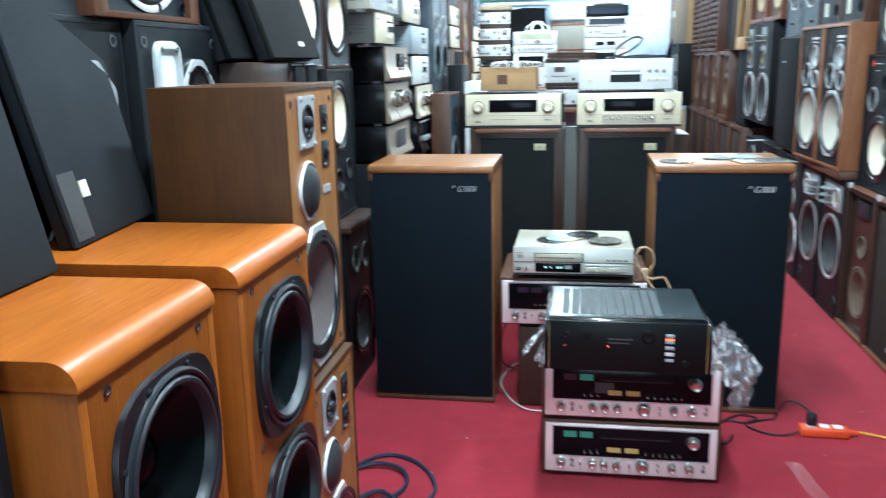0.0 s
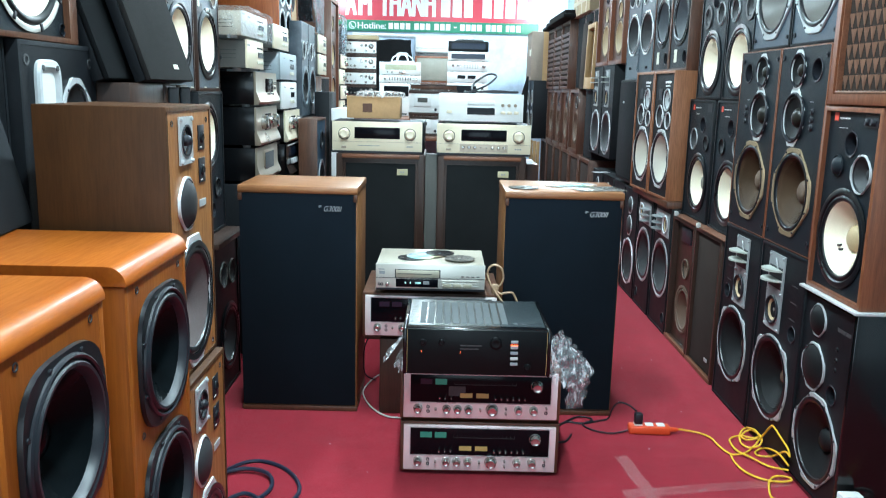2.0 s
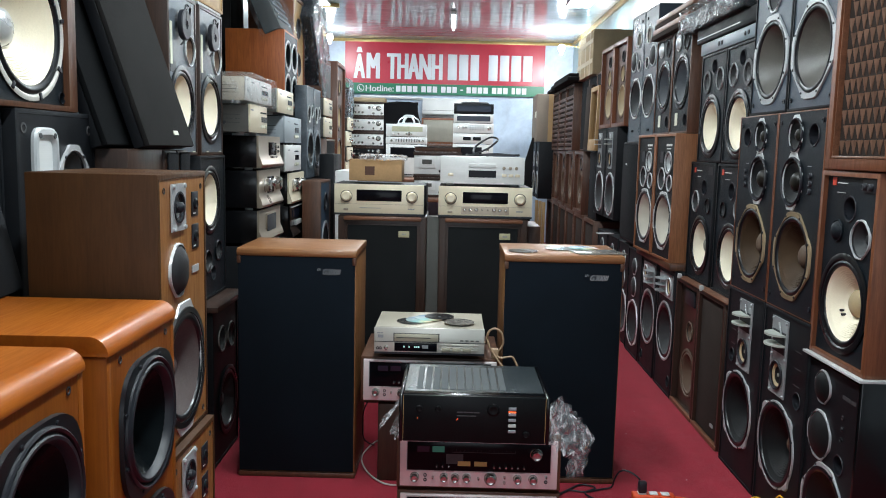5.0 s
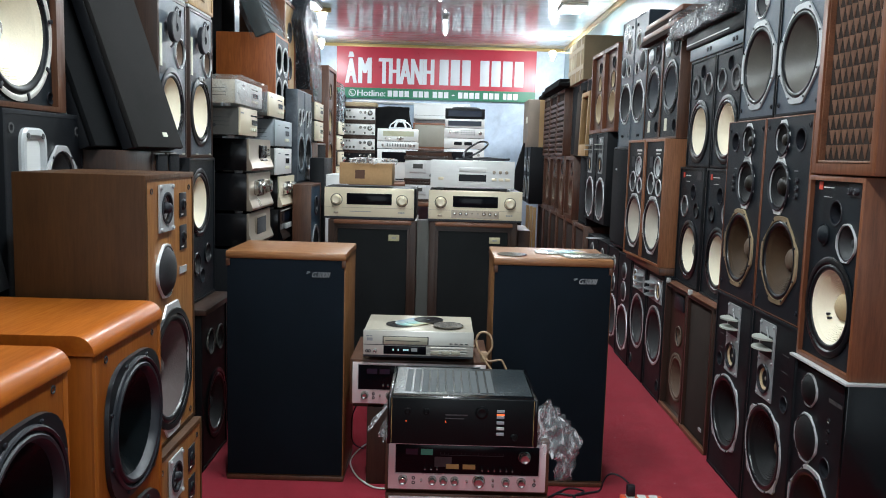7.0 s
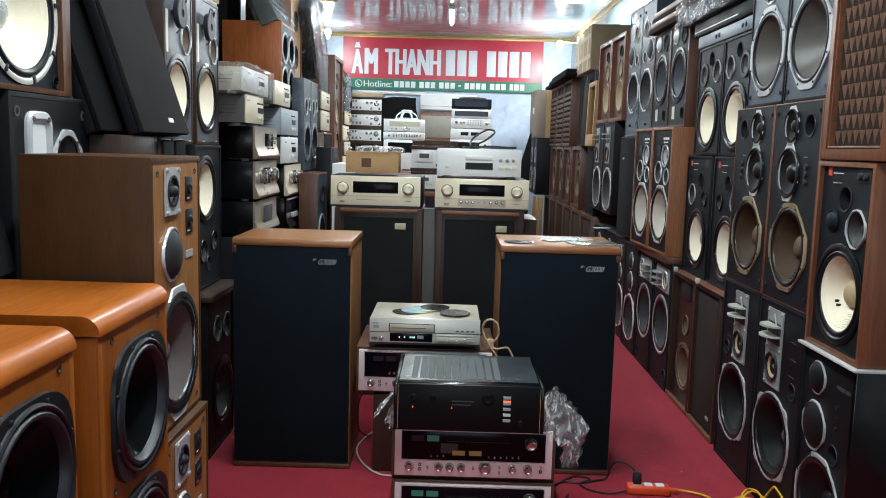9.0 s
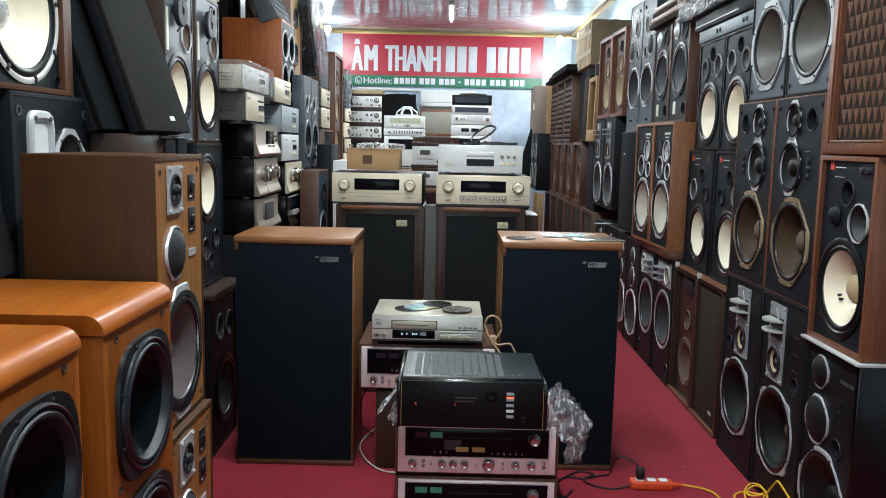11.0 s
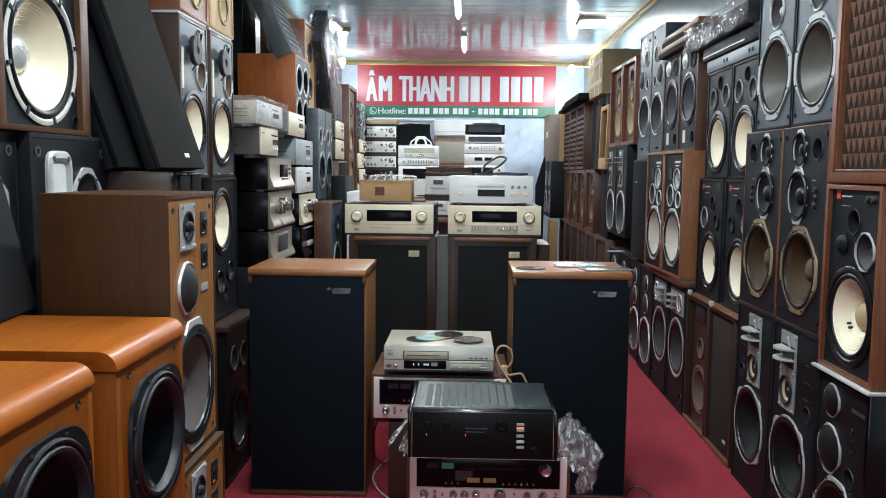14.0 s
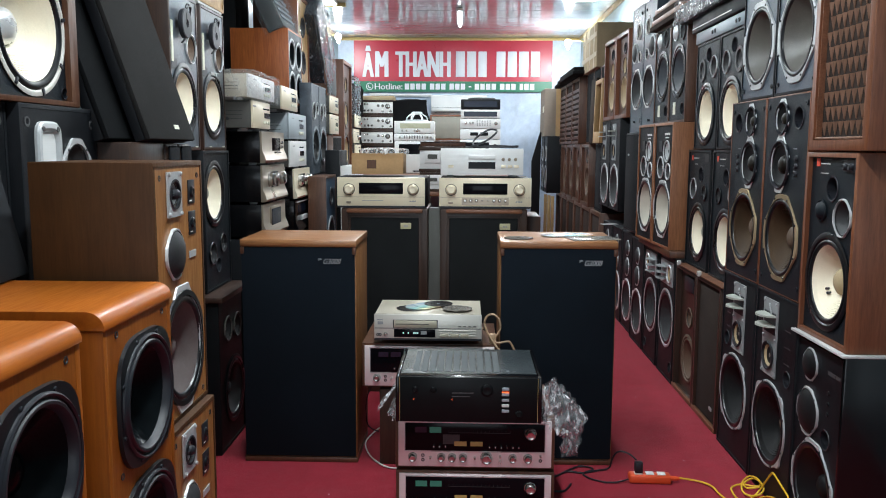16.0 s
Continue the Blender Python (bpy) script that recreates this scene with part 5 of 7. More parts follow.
def grille_panel(w, h, t, label, mat="cloth_grey"):
    ob = thing("speaker_grille", label, "speaker grille", "leaning grilles")
    part("cloth_front", box(-w / 2, w / 2, -t * 0.35, 0, 0, h, 0.006), M[mat], ob)
    part("board", box(-w / 2 + 0.004, w / 2 - 0.004, 0.0004, t * 0.65, 0.004, h - 0.004, 0.003), M["black"], ob)
    return ob


g1 = grille_panel(0.34, 0.52, 0.035, "black cloth speaker grille leaning on a cherry speaker", "cloth_slate")
g1.matrix_basis = pose(-0.70, 1.12, 1.001, 0, 0, 93) @ pose(0, 0, 0, -12)
g2 = grille_panel(0.345, 0.47, 0.035, "black cloth grille with white tag, leaning on a cherry speaker", "cloth_slate")
part("grey_tape", box(-0.165, -0.105, -0.0145, -0.0125, 0.01, 0.13), M["rubber_grey"], g2)
part("tag", box(-0.100, -0.072, -0.0150, -0.0125, 0.080, 0.110), M["label_white"], g2, "small white tag")
g2.matrix_basis = pose(-0.79, 1.600, 1.001, 0, 0, 97) @ pose(0, 0, 0, -13)


def teak_speaker():
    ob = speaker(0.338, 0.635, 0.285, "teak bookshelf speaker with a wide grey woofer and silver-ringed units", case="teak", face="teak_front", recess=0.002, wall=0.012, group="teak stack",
                 units=[W(-0.005, 0.172, 0.146, rim="flat", rim_mat="rubber", edge_mat="rubber", cone_mat="cone_plum", cap_mat="cone_plum", cap=0.24, deep=0.30, inner=0.90),
                        W(-0.045, 0.412, 0.068, "midrange", rim="oct", rim_mat="silver", cone_mat="cone_dark", mesh_front=True),
                        W(-0.042, 0.557, 0.034, "tweeter", rim="round", rim_mat="cable_black", edge_mat="cable_black", cone_mat="silver_dull", cap_mat="cable_black", cap=0.45, inner=0.92, deep=0.06)])
    unit_plate(ob, -0.005, 0.172, 0.162, 0.002)
    bm = baffle_bm(0.094, 0.108, [(0, 0.054, 0.036)], 0.004)
    part("tweeter_plate", bm, M["silver_dull"], ob, "chamfered silver plate", m=pose(-0.042, -0.0035, 0.503))
    part("tweeter_ring", spin([(0.0365, -0.004), (0.0365, -0.0062), (0.0315, -0.0062), (0.0315, -0.003)], 32), M["cable_black"], ob, m=pose(-0.042, 0.0, 0.557))
    part("phase_plug", spin([(0.013, -0.002), (0.012, -0.010), (0.006, -0.016), (0, -0.017)], 20), M["cable_black"], ob, m=pose(-0.042, 0.0, 0.557))
    part("plug_bar", box(-0.064, -0.020, -0.006, -0.003, 0.554, 0.560, 0.001), M["cable_black"], ob)
    for su in (-0.033, 0.033):
        for sv in (-0.048, 0.048):
            hang("screw", cached(("plate_screw", 0), lambda: spin([(0.005, 0.0), (0.005, -0.004), (0.003, -0.005), (0, -0.005)], 10), M["silver_dull"]), ob, pose(-0.042 + su * 1.15, -0.0035, 0.557 + sv))
    for v in (0.557, 0.478):
        plate(ob, "level_control", 0.058, 0.108, v - 0.03, v + 0.03, "cable_black", 0.0015, 0.002, 0.001)
        knob_at(ob, 0.083, v, 0.013, 0.005, -0.0005, "rubber", "level_knob")
        print_bars(ob, 0.066, v - 0.024, (0.006, 0.008), 0.003, "white_print", -0.0005)
    plate(ob, "nameplate", 0.055, 0.105, 0.390, 0.407, "silver_dull", 0.0015, 0.002)
    for u in (-0.128, 0.130):
        for v in (0.03, 0.598):
            hang("peg_socket", cached(("socket", 1), lambda: spin([(0.0072, 0), (0.0072, -0.0012), (0.0050, -0.0012), (0.0045, 0.0004)], 14), M["cable_black"]), ob, pose(u, 0.0015, v))
    return ob


tk = teak_speaker()
left_row(tk, 1.717, 2.055, 0.630, -0.478)
again(tk, -0.460, 1.880, -0.006, 90)

# black horn speakers behind, cream-cone cabinet above
hb = speaker(0.41, 0.745, 0.36, "large black speaker with chrome horn and ringed midrange", case="black", face="black", recess=0.001, wall=0.012, group="black chrome-unit pair",
             units=[W(0.072, 0.578, 0.091, "midrange", rim="oct", rim_mat="chrome", cone_mat="cone_dark", cap_mat="cone_dark", inner=0.76),
                    W(0.0, 0.25, 0.17, rim="oct", rim_mat="silver", cone_mat="cone_dark", cap_mat="cone_dark")])
oblong = lambda a: (abs(math.cos(a)) ** 4.5 + (abs(math.sin(a)) / 1.25) ** 4.5) ** (-1 / 4.5)
horn = part("chrome_horn", spin([(0.060, 0.0), (0.060, -0.009), (0.056, -0.014), (0.046, -0.015), (0.038, -0.007), (0.036, -0.002)], 40, None, oblong), M["silver"], hb, "polished chrome horn", m=pose(-0.080, 0.003, 0.628))
part("horn_mouth", spin([(0.0375, -0.0055), (0.020, -0.0045), (0, -0.004)], 40, None, oblong), M["alu"], horn, "bright metal throat plate")
for u, v in ((-0.036, 0.055), (0.036, 0.055), (-0.036, -0.055), (0.036, -0.055)):
    part("screw", spin([(0.007, 0), (0.007, -0.0025), (0, -0.003)], 12), M["rubber_grey"], horn, m=pose(u, -0.0135, v))
for u in (-0.17, 0.17):
    hang("peg_socket", cached(("socket", 2), lambda: spin([(0.013, 0), (0.013, -0.004), (0.008, -0.004), (0.007, 0.0)], 14), M["rubber_grey"]), hb, pose(u, 0.0035, 0.70))
print_bars(hb, 0.05, 0.700, (0.03, 0.045), 0.006, "rubber_grey", 0.0035)
left_row(hb, 1.855, 2.265, 0.66, -0.85)
again(hb, -0.87, 1.63, 0.66, 90)
for yc in (2.06, 1.62):
    base = speaker(0.42, 0.655, 0.40, "plain black speaker carrying another one", case="black", recess=0.004, wall=0.012, grille="cloth_grey", group="dark base speakers")
    left_row(base, yc - 0.21, yc + 0.21, 0, -0.88)

bc = speaker(0.455, 0.60, 0.36, "walnut cabinet with a very large cream paper woofer", case="walnut", face="baffle", recess=0.016, wall=0.046, top=0.014,
             units=[W(0.010, 0.190, 0.172, rim="round", rim_mat="gasket", edge_mat="rubber", cone_mat="cone_cream", cap_mat="cap_silver", cap=0.30, ribs=1, deep=0.42, inner=0.91)],
             ports=[(0.168, 0.035, 0.014)])
for i in range(8):
    a = 2 * math.pi * (i + 0.3) / 8
    hang("clamp", cached(("clamp", 0), lambda: box(-0.005, 0.005, -0.004, 0.0, -0.009, 0.009, 0.001), M["cable_black"]), bc, pose(0.010 + 0.163 * math.cos(a), 0.0105, 0.190 + 0.163 * math.sin(a), 0, -math.degrees(a) + 90, 0))
left_row(bc, 1.717, 2.172, 1.406, -0.85)
b2 = speaker(0.50, 0.66, 0.38, "dark walnut cabinet beside a cream-cone cabinet", case="walnut", recess=0.02, wall=0.03, grille="cloth_brown")
left_row(b2, 1.21, 1.71, 1.406, -0.97)

# wood case with two dark ends, tall grille leaning on it
ln = thing("speaker", "low dark walnut case lying flat with two dark ends", "loudspeaker")
part("cabinet", box(-0.16, 0.115, 0.0, 0.30, 0, 0.125, 0.004), M["walnut_dark"], ln)
for u in (0.178, 0.295):
    end = part("end_unit", box(u - 0.060, u + 0.052, -0.006, 0.32, 0.002, 0.122, 0.008, 3), M["walnut_dark"], ln)
    part("cloth_panel", box(u - 0.046, u + 0.048, -0.014, -0.0065, 0.010, 0.114, 0.005, 3), M["cloth_grey"], end, "dark cloth end panel")
left_row(ln, 2.10, 2.76, 1.188, -0.76)
for y0, nm in ((2.14, "a"), (2.52, "b")):
    lb = speaker(0.36, 0.59, 0.36, "dark brown speaker in a stack", case="walnut", recess=0.006, wall=0.014, grille="cloth_brown", group="brown stack")
    left_row(lb, y0, y0 + 0.36, 0.595, -0.78)
    lb = speaker(0.37, 0.592, 0.36, "black speaker at the foot of a stack", case="black", recess=0.006, wall=0.014, grille="cloth_grey", group="black stack")
    left_row(lb, y0, y0 + 0.37, 0, -0.78)
lg = grille_panel(0.41, 0.98, 0.05, "tall black cloth grille leaning back over stacked speakers", "cloth_coal")
plate(lg, "nameplate", 0.035, 0.075, 0.036, 0.050, "label_white", -0.0175, 0.002)
lg.matrix_basis = pose(-0.745, 2.56, 1.318, 0, 0, 90) @ pose(0, 0, 0, -18.4)
lg2 = grille_panel(0.46, 0.98, 0.05, "second tall black grille behind the first", "cloth_shaded")
lg2.matrix_basis = pose(-0.815, 2.46, 1.318, 0, 0, 90) @ pose(0, 0, 0, -18.4)

# slate-front monitors with cream cones
jw = speaker(0.316, 0.588, 0.32, "slate-front studio monitor with slot tweeter and cream woofer", case="walnut_dark", face="baffle_slate", recess=0.003, wall=0.012, group="slot-tweeter pair",
             units=[W(-0.012, 0.188, 0.143, rim="round", rim_mat="rubber", cone_mat="cone_cream", cap_mat="cone_cream", cap=0.30, deep=0.42),
                    W(0.080, 0.393, 0.062, "midrange", rim="oct", rim_mat="silver", cone_mat="cone_brown", cap_mat="cone_brown")])
part("slot_tweeter", spin([(0.012, 0.0), (0.012, -0.012), (0.054, -0.013), (0.055, -0.016), (0.055, -0.028), (0.051, -0.031), (0.016, -0.031), (0.014, -0.024), (0, -0.024)], 32), M["cable_black"], jw, "round dark slot tweeter", m=pose(-0.038, 0.0025, 0.474))
part("slot_arm", tube_path([(-0.060, -0.012, 0.400), (-0.048, -0.024, 0.430), (-0.040, -0.026, 0.520), (0.030, -0.020, 0.545), (0.052, -0.004, 0.500)], 0.0035), M["cable_black"], jw, "black wire bracket")
plate(jw, "control_strip", -0.137, -0.117, 0.327, 0.475, "label_white", 0.0025, 0.003)
plate(jw, "foil_plate", -0.135, -0.08, 0.30, 0.34, "rubber_grey", 0.0022, 0.001)
port(jw, 0.060, 0.535, 0.026, 0.0025)
for u in (-0.08, 0.1):
    plate(jw, "foot_label", u, u + 0.03, 0.006, 0.016, "label_white", 0.0025, 0.002)
left_row(jw, 2.902, 3.218, 1.286, -0.86)
again(jw, -0.86, 3.417, 1.286, 90)
jc = speaker(0.36, 0.60, 0.34, "black monitor with a cream woofer and small units below it", case="black", face="baffle", recess=0.005, wall=0.012, group="cream-cone lower pair",
             units=[W(-0.035, 0.415, 0.143, rim="round", rim_mat="rubber", cone_mat="cone_cream", cap_mat="cap_grey", cap=0.3, deep=0.38),
                    W(-0.08, 0.16, 0.05, "midrange", rim_mat="rubber", cone_mat="cone_dark"), W(0.07, 0.19, 0.045, "tweeter", rim_mat="rubber", cone_mat="cone_dark")], ports=[(0.0, 0.10, 0.03)])
left_row(jc, 3.245, 3.605, 0.684, -0.86)
jd = speaker(0.38, 0.66, 0.36, "black floor speaker with ringed units under a board", case="black_satin", face="black_satin", recess=0.005, wall=0.012, group="black floor pair",
             units=[W(0.03, 0.235, 0.15, rim_mat="rubber", cone_mat="cone_dark", cap_mat="cone_dark"), W(-0.05, 0.52, 0.06, "midrange", rim="oct", rim_mat="grey_steel", cone_mat="cone_dark"), W(0.09, 0.51, 0.06, "midrange", rim="oct", rim_mat="grey_steel", cone_mat="cone_dark")])
left_row(jd, 3.19, 3.57, 0, -0.80)
solo("shelf_board", box(-1.18, -0.775, 3.17, 3.62, 0.6605, 0.683, 0.002), M["walnut_dark"], "brown board between stacked speakers", "board")

# hi-fi stacks
def hifi(w, h, d, body, face, label, group="", name="amplifier", feet=0.012, curved=False):
    """A hi-fi unit: base centre of its front at the origin, facing -y."""
    ob = thing(name, label, "hi-fi unit", group)
    part("case", box(-w / 2 + 0.004, w / 2 - 0.004, 0.010, d, feet, h - 0.001, 0.003), M[body], ob)
    if curved:
        prof = [(0.010, feet), (-0.012, feet), (-0.020, feet + 0.012), (-0.012, feet + 0.035), (0.0, feet + 0.06), (0.0, h), (0.010, h)]
        part("faceplate", prism(prof, -w / 2, w / 2, 0.001), M[face], ob)
    else:
        part("faceplate", box(-w / 2, w / 2, 0.0, 0.0098, feet, h, 0.002), M[face], ob)
    if feet:
        for u in (-w / 2 + 0.05, w / 2 - 0.05):
            for y in (0.06, d - 0.06):
                hang("foot", cached(("foot", feet), lambda: spin([(0, 0), (0.018, 0), (0.020, feet), (0, feet)], 14), M["silver_dull"]), ob, pose(u, y, 0, 90))
    return ob


def small_silver(h, seed, body="grey_steel", face="champagne", w=0.40, group="silver hi-fi stack"):
    ob = hifi(w, h, 0.30, body, face, "small silver hi-fi separate in a stack", group)
    rng = random.Random(seed)
    plate(ob, "display", 0.05, 0.16, h * 0.46, h * 0.64, "screen", 0.0, 0.002)
    for i in range(3):
        plate(ob, "button", 0.03 + 0.045 * i, 0.06 + 0.045 * i, h * 0.25, h * 0.36, "label_white", 0.0, 0.004, 0.001)
    plate(ob, "slot", 0.03, 0.15, h * (0.74 + 0.04 * rng.random()), h * 0.80, "screen", 0.0, 0.001)
    print_bars(ob, -0.16, h * 0.8, (0.03, 0.02), 0.006, "grey_print", 0.0)
    for k in range(3):
        hang("side_groove", cached(("groove", 0), lambda: box(-0.0006, 0.0, 0.05, 0.25, -0.001, 0.001), M["cable_black"]), ob, pose(-w / 2 + 0.004, 0, h * (0.40 + 0.13 * k)))
    hang("side_screw", cached(("sidescrew", 0), lambda: spin([(0.008, 0), (0.008, -0.003), (0, -0.003)], 12), M["cable_black"]), ob, pose(-w / 2 + 0.0045, 0.12, h * 0.4, 0, 0, -90))
    return ob


def black_gold(h, kind, seed, face="gold_face", look="black hi-fi unit with a curved gold faceplate"):
    ob = hifi(0.475, h, 0.36, "black_gloss", face, look, "black and gold stack", curved=True)
    if kind == 0:
        plate(ob, "display", -0.03, 0.14, h * 0.42, h * 0.82, "screen", 0.0, 0.003, 0.001)
        plate(ob, "chrome_strip", -0.02, 0.13, h * 0.34, h * 0.40, "knob", 0.0, 0.010, 0.002)
        for v in (0.5, 0.64):
            plate(ob, "button", 0.155, 0.19, h * v, h * (v + 0.09), "knob", 0.0, 0.008, 0.002)
    elif kind == 1:
        plate(ob, "display", -0.06, 0.08, h * 0.40, h * 0.82, "screen", 0.0, 0.003, 0.001)
        knob_at(ob, -0.10, h * 0.62, 0.034, 0.030, 0.0)
        knob_at(ob, 0.15, h * 0.62, 0.034, 0.030, 0.0)
        knob_at(ob, 0.03, h * 0.66, 0.020, 0.024, 0.0)
    elif kind == 2:
        plate(ob, "window_rim", -0.10, 0.12, h * 0.28, h * 0.88, "gold_face", 0.0, 0.006, 0.003)
        plate(ob, "meter_window", -0.085, 0.105, h * 0.34, h * 0.82, "screen", -0.006, 0.002)
    return ob


Y1 = 4.07
sup = speaker(0.46, 0.848, 0.40, "black floor speaker under a hi-fi stack", case="black", recess=0.006, wall=0.014, grille="cloth_black", group="stack supports")
left_row(sup, Y1 - 0.23, Y1 + 0.23, 0, -0.77)
for z, h, k in ((0.850, 0.170, 2), (1.021, 0.190, 1), (1.212, 0.163, 0)):
    left_row(black_gold(h, k, 1), Y1 - 0.23, Y1 + 0.23, z, -0.765)
left_row(small_silver(0.138, 3, "grey_steel", "champagne", 0.33), 3.70, 4.03, 1.376, -0.77)
top = small_silver(0.118, 5, "dvd_case", "alu", 0.50)
part("plastic_wrap", crumpled(-0.265, 0.265, -0.02, 0.32, 0.002, 0.130, 8.0, 7, 0.010), M["wrap"], top, "crinkled clear wrap")
left_row(top, 3.65, 4.16, 1.516, -0.775)

Y2 = 4.92
sup2 = speaker(0.46, 0.778, 0.40, "black floor speaker under the second hi-fi stack", case="black", recess=0.006, wall=0.014, grille="cloth_black", group="stack supports")
left_row(sup2, Y2 - 0.23, Y2 + 0.23, 0, -0.81)
low = black_gold(0.20, 3, 4, "black_gloss", "black hi-fi unit with silver frame and silver keys")
for z0, z1 in ((0.05, 0.058), (0.185, 0.193)):
    plate(low, "silver_frame", -0.20, 0.20, z0, z1, "silver", 0.0, 0.006, 0.001)
for u in (-0.10, -0.04, 0.02):
    plate(low, "silver_key", u, u + 0.05, 0.075, 0.105, "silver", 0.0, 0.014, 0.003)
plate(low, "display", -0.15, 0.12, 0.125, 0.170, "screen_blue", 0.0, 0.002)
left_row(low, 4.74, 5.215, 0.780, -0.80)
left_row(black_gold(0.19, 1, 4, "champagne", "black hi-fi unit with a silver faceplate and two knobs"), 4.72, 5.195, 0.981, -0.80)
for z, h, s, bo, fa, wide, yc in ((1.172, 0.163, 7, "grey_steel", "alu", 0.48, 4.856), (1.336, 0.160, 8, "blue_steel", "blue_steel", 0.50, 4.85), (1.497, 0.140, 9, "grey_steel", "champagne", 0.42, 4.64)):
    left_row(small_silver(h, s, bo, fa, wide), yc - 0.2, yc + 0.2, z, -0.80)

# cherry box and the rest of the left row
tn = speaker(0.42, 0.455, 0.36, "orange cherry box speaker with four black woofers", case="tan", face="baffle_night", recess=0.002, wall=0.01,
             units=[W(s * 0.100 - 0.005, v, 0.097, "woofer", rim_mat="silver_dull", inner=0.84, cone_mat="cone_black", cap_mat="cone_black") for s in (-1, 1) for v in (0.105, 0.308)])
left_row(tn, 5.01, 5.43, 1.573, -0.885)
sup3 = speaker(0.42, 1.570, 0.40, "tall black speaker under an orange box speaker", case="black", recess=0.006, wall=0.014, grille="cloth_black", group="stack supports")
left_row(sup3, 5.04, 5.46, 0, -0.90)
wrap2 = thing("wrapped_unit", "dark ribbed hi-fi unit in clear plastic, leaning on a box speaker", "hi-fi unit")
part("case", box(-0.22, 0.22, 0.004, 0.11, 0, 0.50, 0.006), M["vent"], wrap2)
for k in range(9):
    hang("cooling_rib", cached(("cooling_rib", 0), lambda: box(-0.19, 0.19, -0.004, 0.004, -0.010, 0.010, 0.002, 1), M["steel_bar"]), wrap2, pose(0, 0, 0.07 + 0.045 * k))
part("plastic_wrap", crumpled(-0.24, 0.24, -0.022, 0.125, -0.006, 0.52, 5.0, 9, 0.012), M["wrap"], wrap2, "crinkled clear wrap")
wrap2.matrix_basis = pose(-0.90, 5.205, 2.040, 0, 0, 90) @ pose(0, 0, 0, -24)
bl = speaker(0.275, 0.60, 0.08, "slate-blue speaker with two woofers and four small units", case="baffle_slate", face="baffle_slate", recess=0.003, wall=0.01, group="slate-blue row",
             units=[W(0.0, 0.19, 0.134, rim_mat="steel_bar", cone_mat="cone_coal", cap_mat="cone_black", deep=0.2, inner=0.8), W(-0.05, 0.42, 0.06, "midrange", rim_mat="silver_dull", cone_mat="cone_dark", deep=0.2), W(0.07, 0.44, 0.045, "tweeter", deep=0.2, rim_mat="silver_dull", cone_mat="cone_dark")])
left_row(bl, 5.30, 5.575, 1.12, -0.80)
again(bl, -0.80, 5.72, 1.12, 90)
for yc in (5.36, 5.78):
    sp = speaker(0.41, 1.117, 0.40, "tall dark speaker carrying a slate-blue one", case="black", recess=0.006, wall=0.014, grille="cloth_black", group="stack supports")
    left_row(sp, yc - 0.205, yc + 0.205, 0, -0.74)
tb = speaker(0.40, 1.118, 0.115, "blue-black speaker with silver trim in a dark case", case="walnut", face="blue_face", recess=0.004, wall=0.014,
             units=[W(0.0, 0.72, 0.14, rim_mat="cap_silver", cone_mat="cone_dark", deep=0.2), W(0.0, 0.98, 0.06, "midrange", rim_mat="cable_black", cone_mat="cone_dark")])
left_row(tb, 5.0, 5.4, 0, -0.66)
for i, (y0, z0, h) in enumerate(((6.15, 1.39, 0.16), (6.15, 1.551, 0.14))):
    left_row(small_silver(h, 20 + i, "grey_steel", "champagne", 0.40), y0, y0 + 0.40, z0, -0.82)
sp = speaker(0.44, 1.387, 0.40, "tall walnut speaker under small silver units", case="walnut", recess=0.006, wall=0.014, grille="cloth_black", group="stack supports")
left_row(sp, 6.13, 6.57, 0, -0.80)
tc = speaker(0.50, 1.02, 0.40, "tall walnut column speaker with tan cones", case="walnut_red", face="walnut", recess=0.02, wall=0.03,
             units=[W(0.0, 0.25, 0.16, rim_mat="cone_brown", cone_mat="cone_tan"), W(0.0, 0.56, 0.12, rim_mat="cone_brown", cone_mat="cone_tan"), W(0.0, 0.82, 0.07, "tweeter", rim_mat="cone_brown", cone_mat="cone_tan")])
left_row(tc, 6.9, 7.4, 1.02, -0.83)
sp = speaker(0.50, 1.017, 0.42, "tall walnut cabinet under a column speaker", case="walnut", recess=0.006, wall=0.014, grille="cloth_brown", group="stack supports")
left_row(sp, 6.9, 7.4, 0, -0.83)
cg = speaker(0.40, 0.74, 0.10, "black panel speaker draped in clear plastic, leaning over", case="black", recess=0.006, wall=0.014, grille="cloth_grey")
part("plastic_wrap", crumpled(-0.22, 0.22, -0.02, 0.12, 0.01, 0.76, 11.0, 9, 0.015), M["wrap_haze"], cg, "thin clear wrap")
cg.matrix_basis = pose(-0.86, 6.38, 1.80, 0, 0, 90) @ pose(0, 0, 0, 0, -42, 0)
ch = speaker(0.40, 0.60, 0.30, "narrow walnut speaker with a pale front high on the row", case="walnut_red", face="pale", recess=0.008, wall=0.022, units=[W(0.0, 0.16, 0.08, rim_mat="cable_black", cone_mat="cone_dark"), W(0.0, 0.40, 0.07, "midrange", rim_mat="cable_black", cone_mat="cone_dark")])
left_row(ch, 5.47, 5.87, 1.722, -0.92)
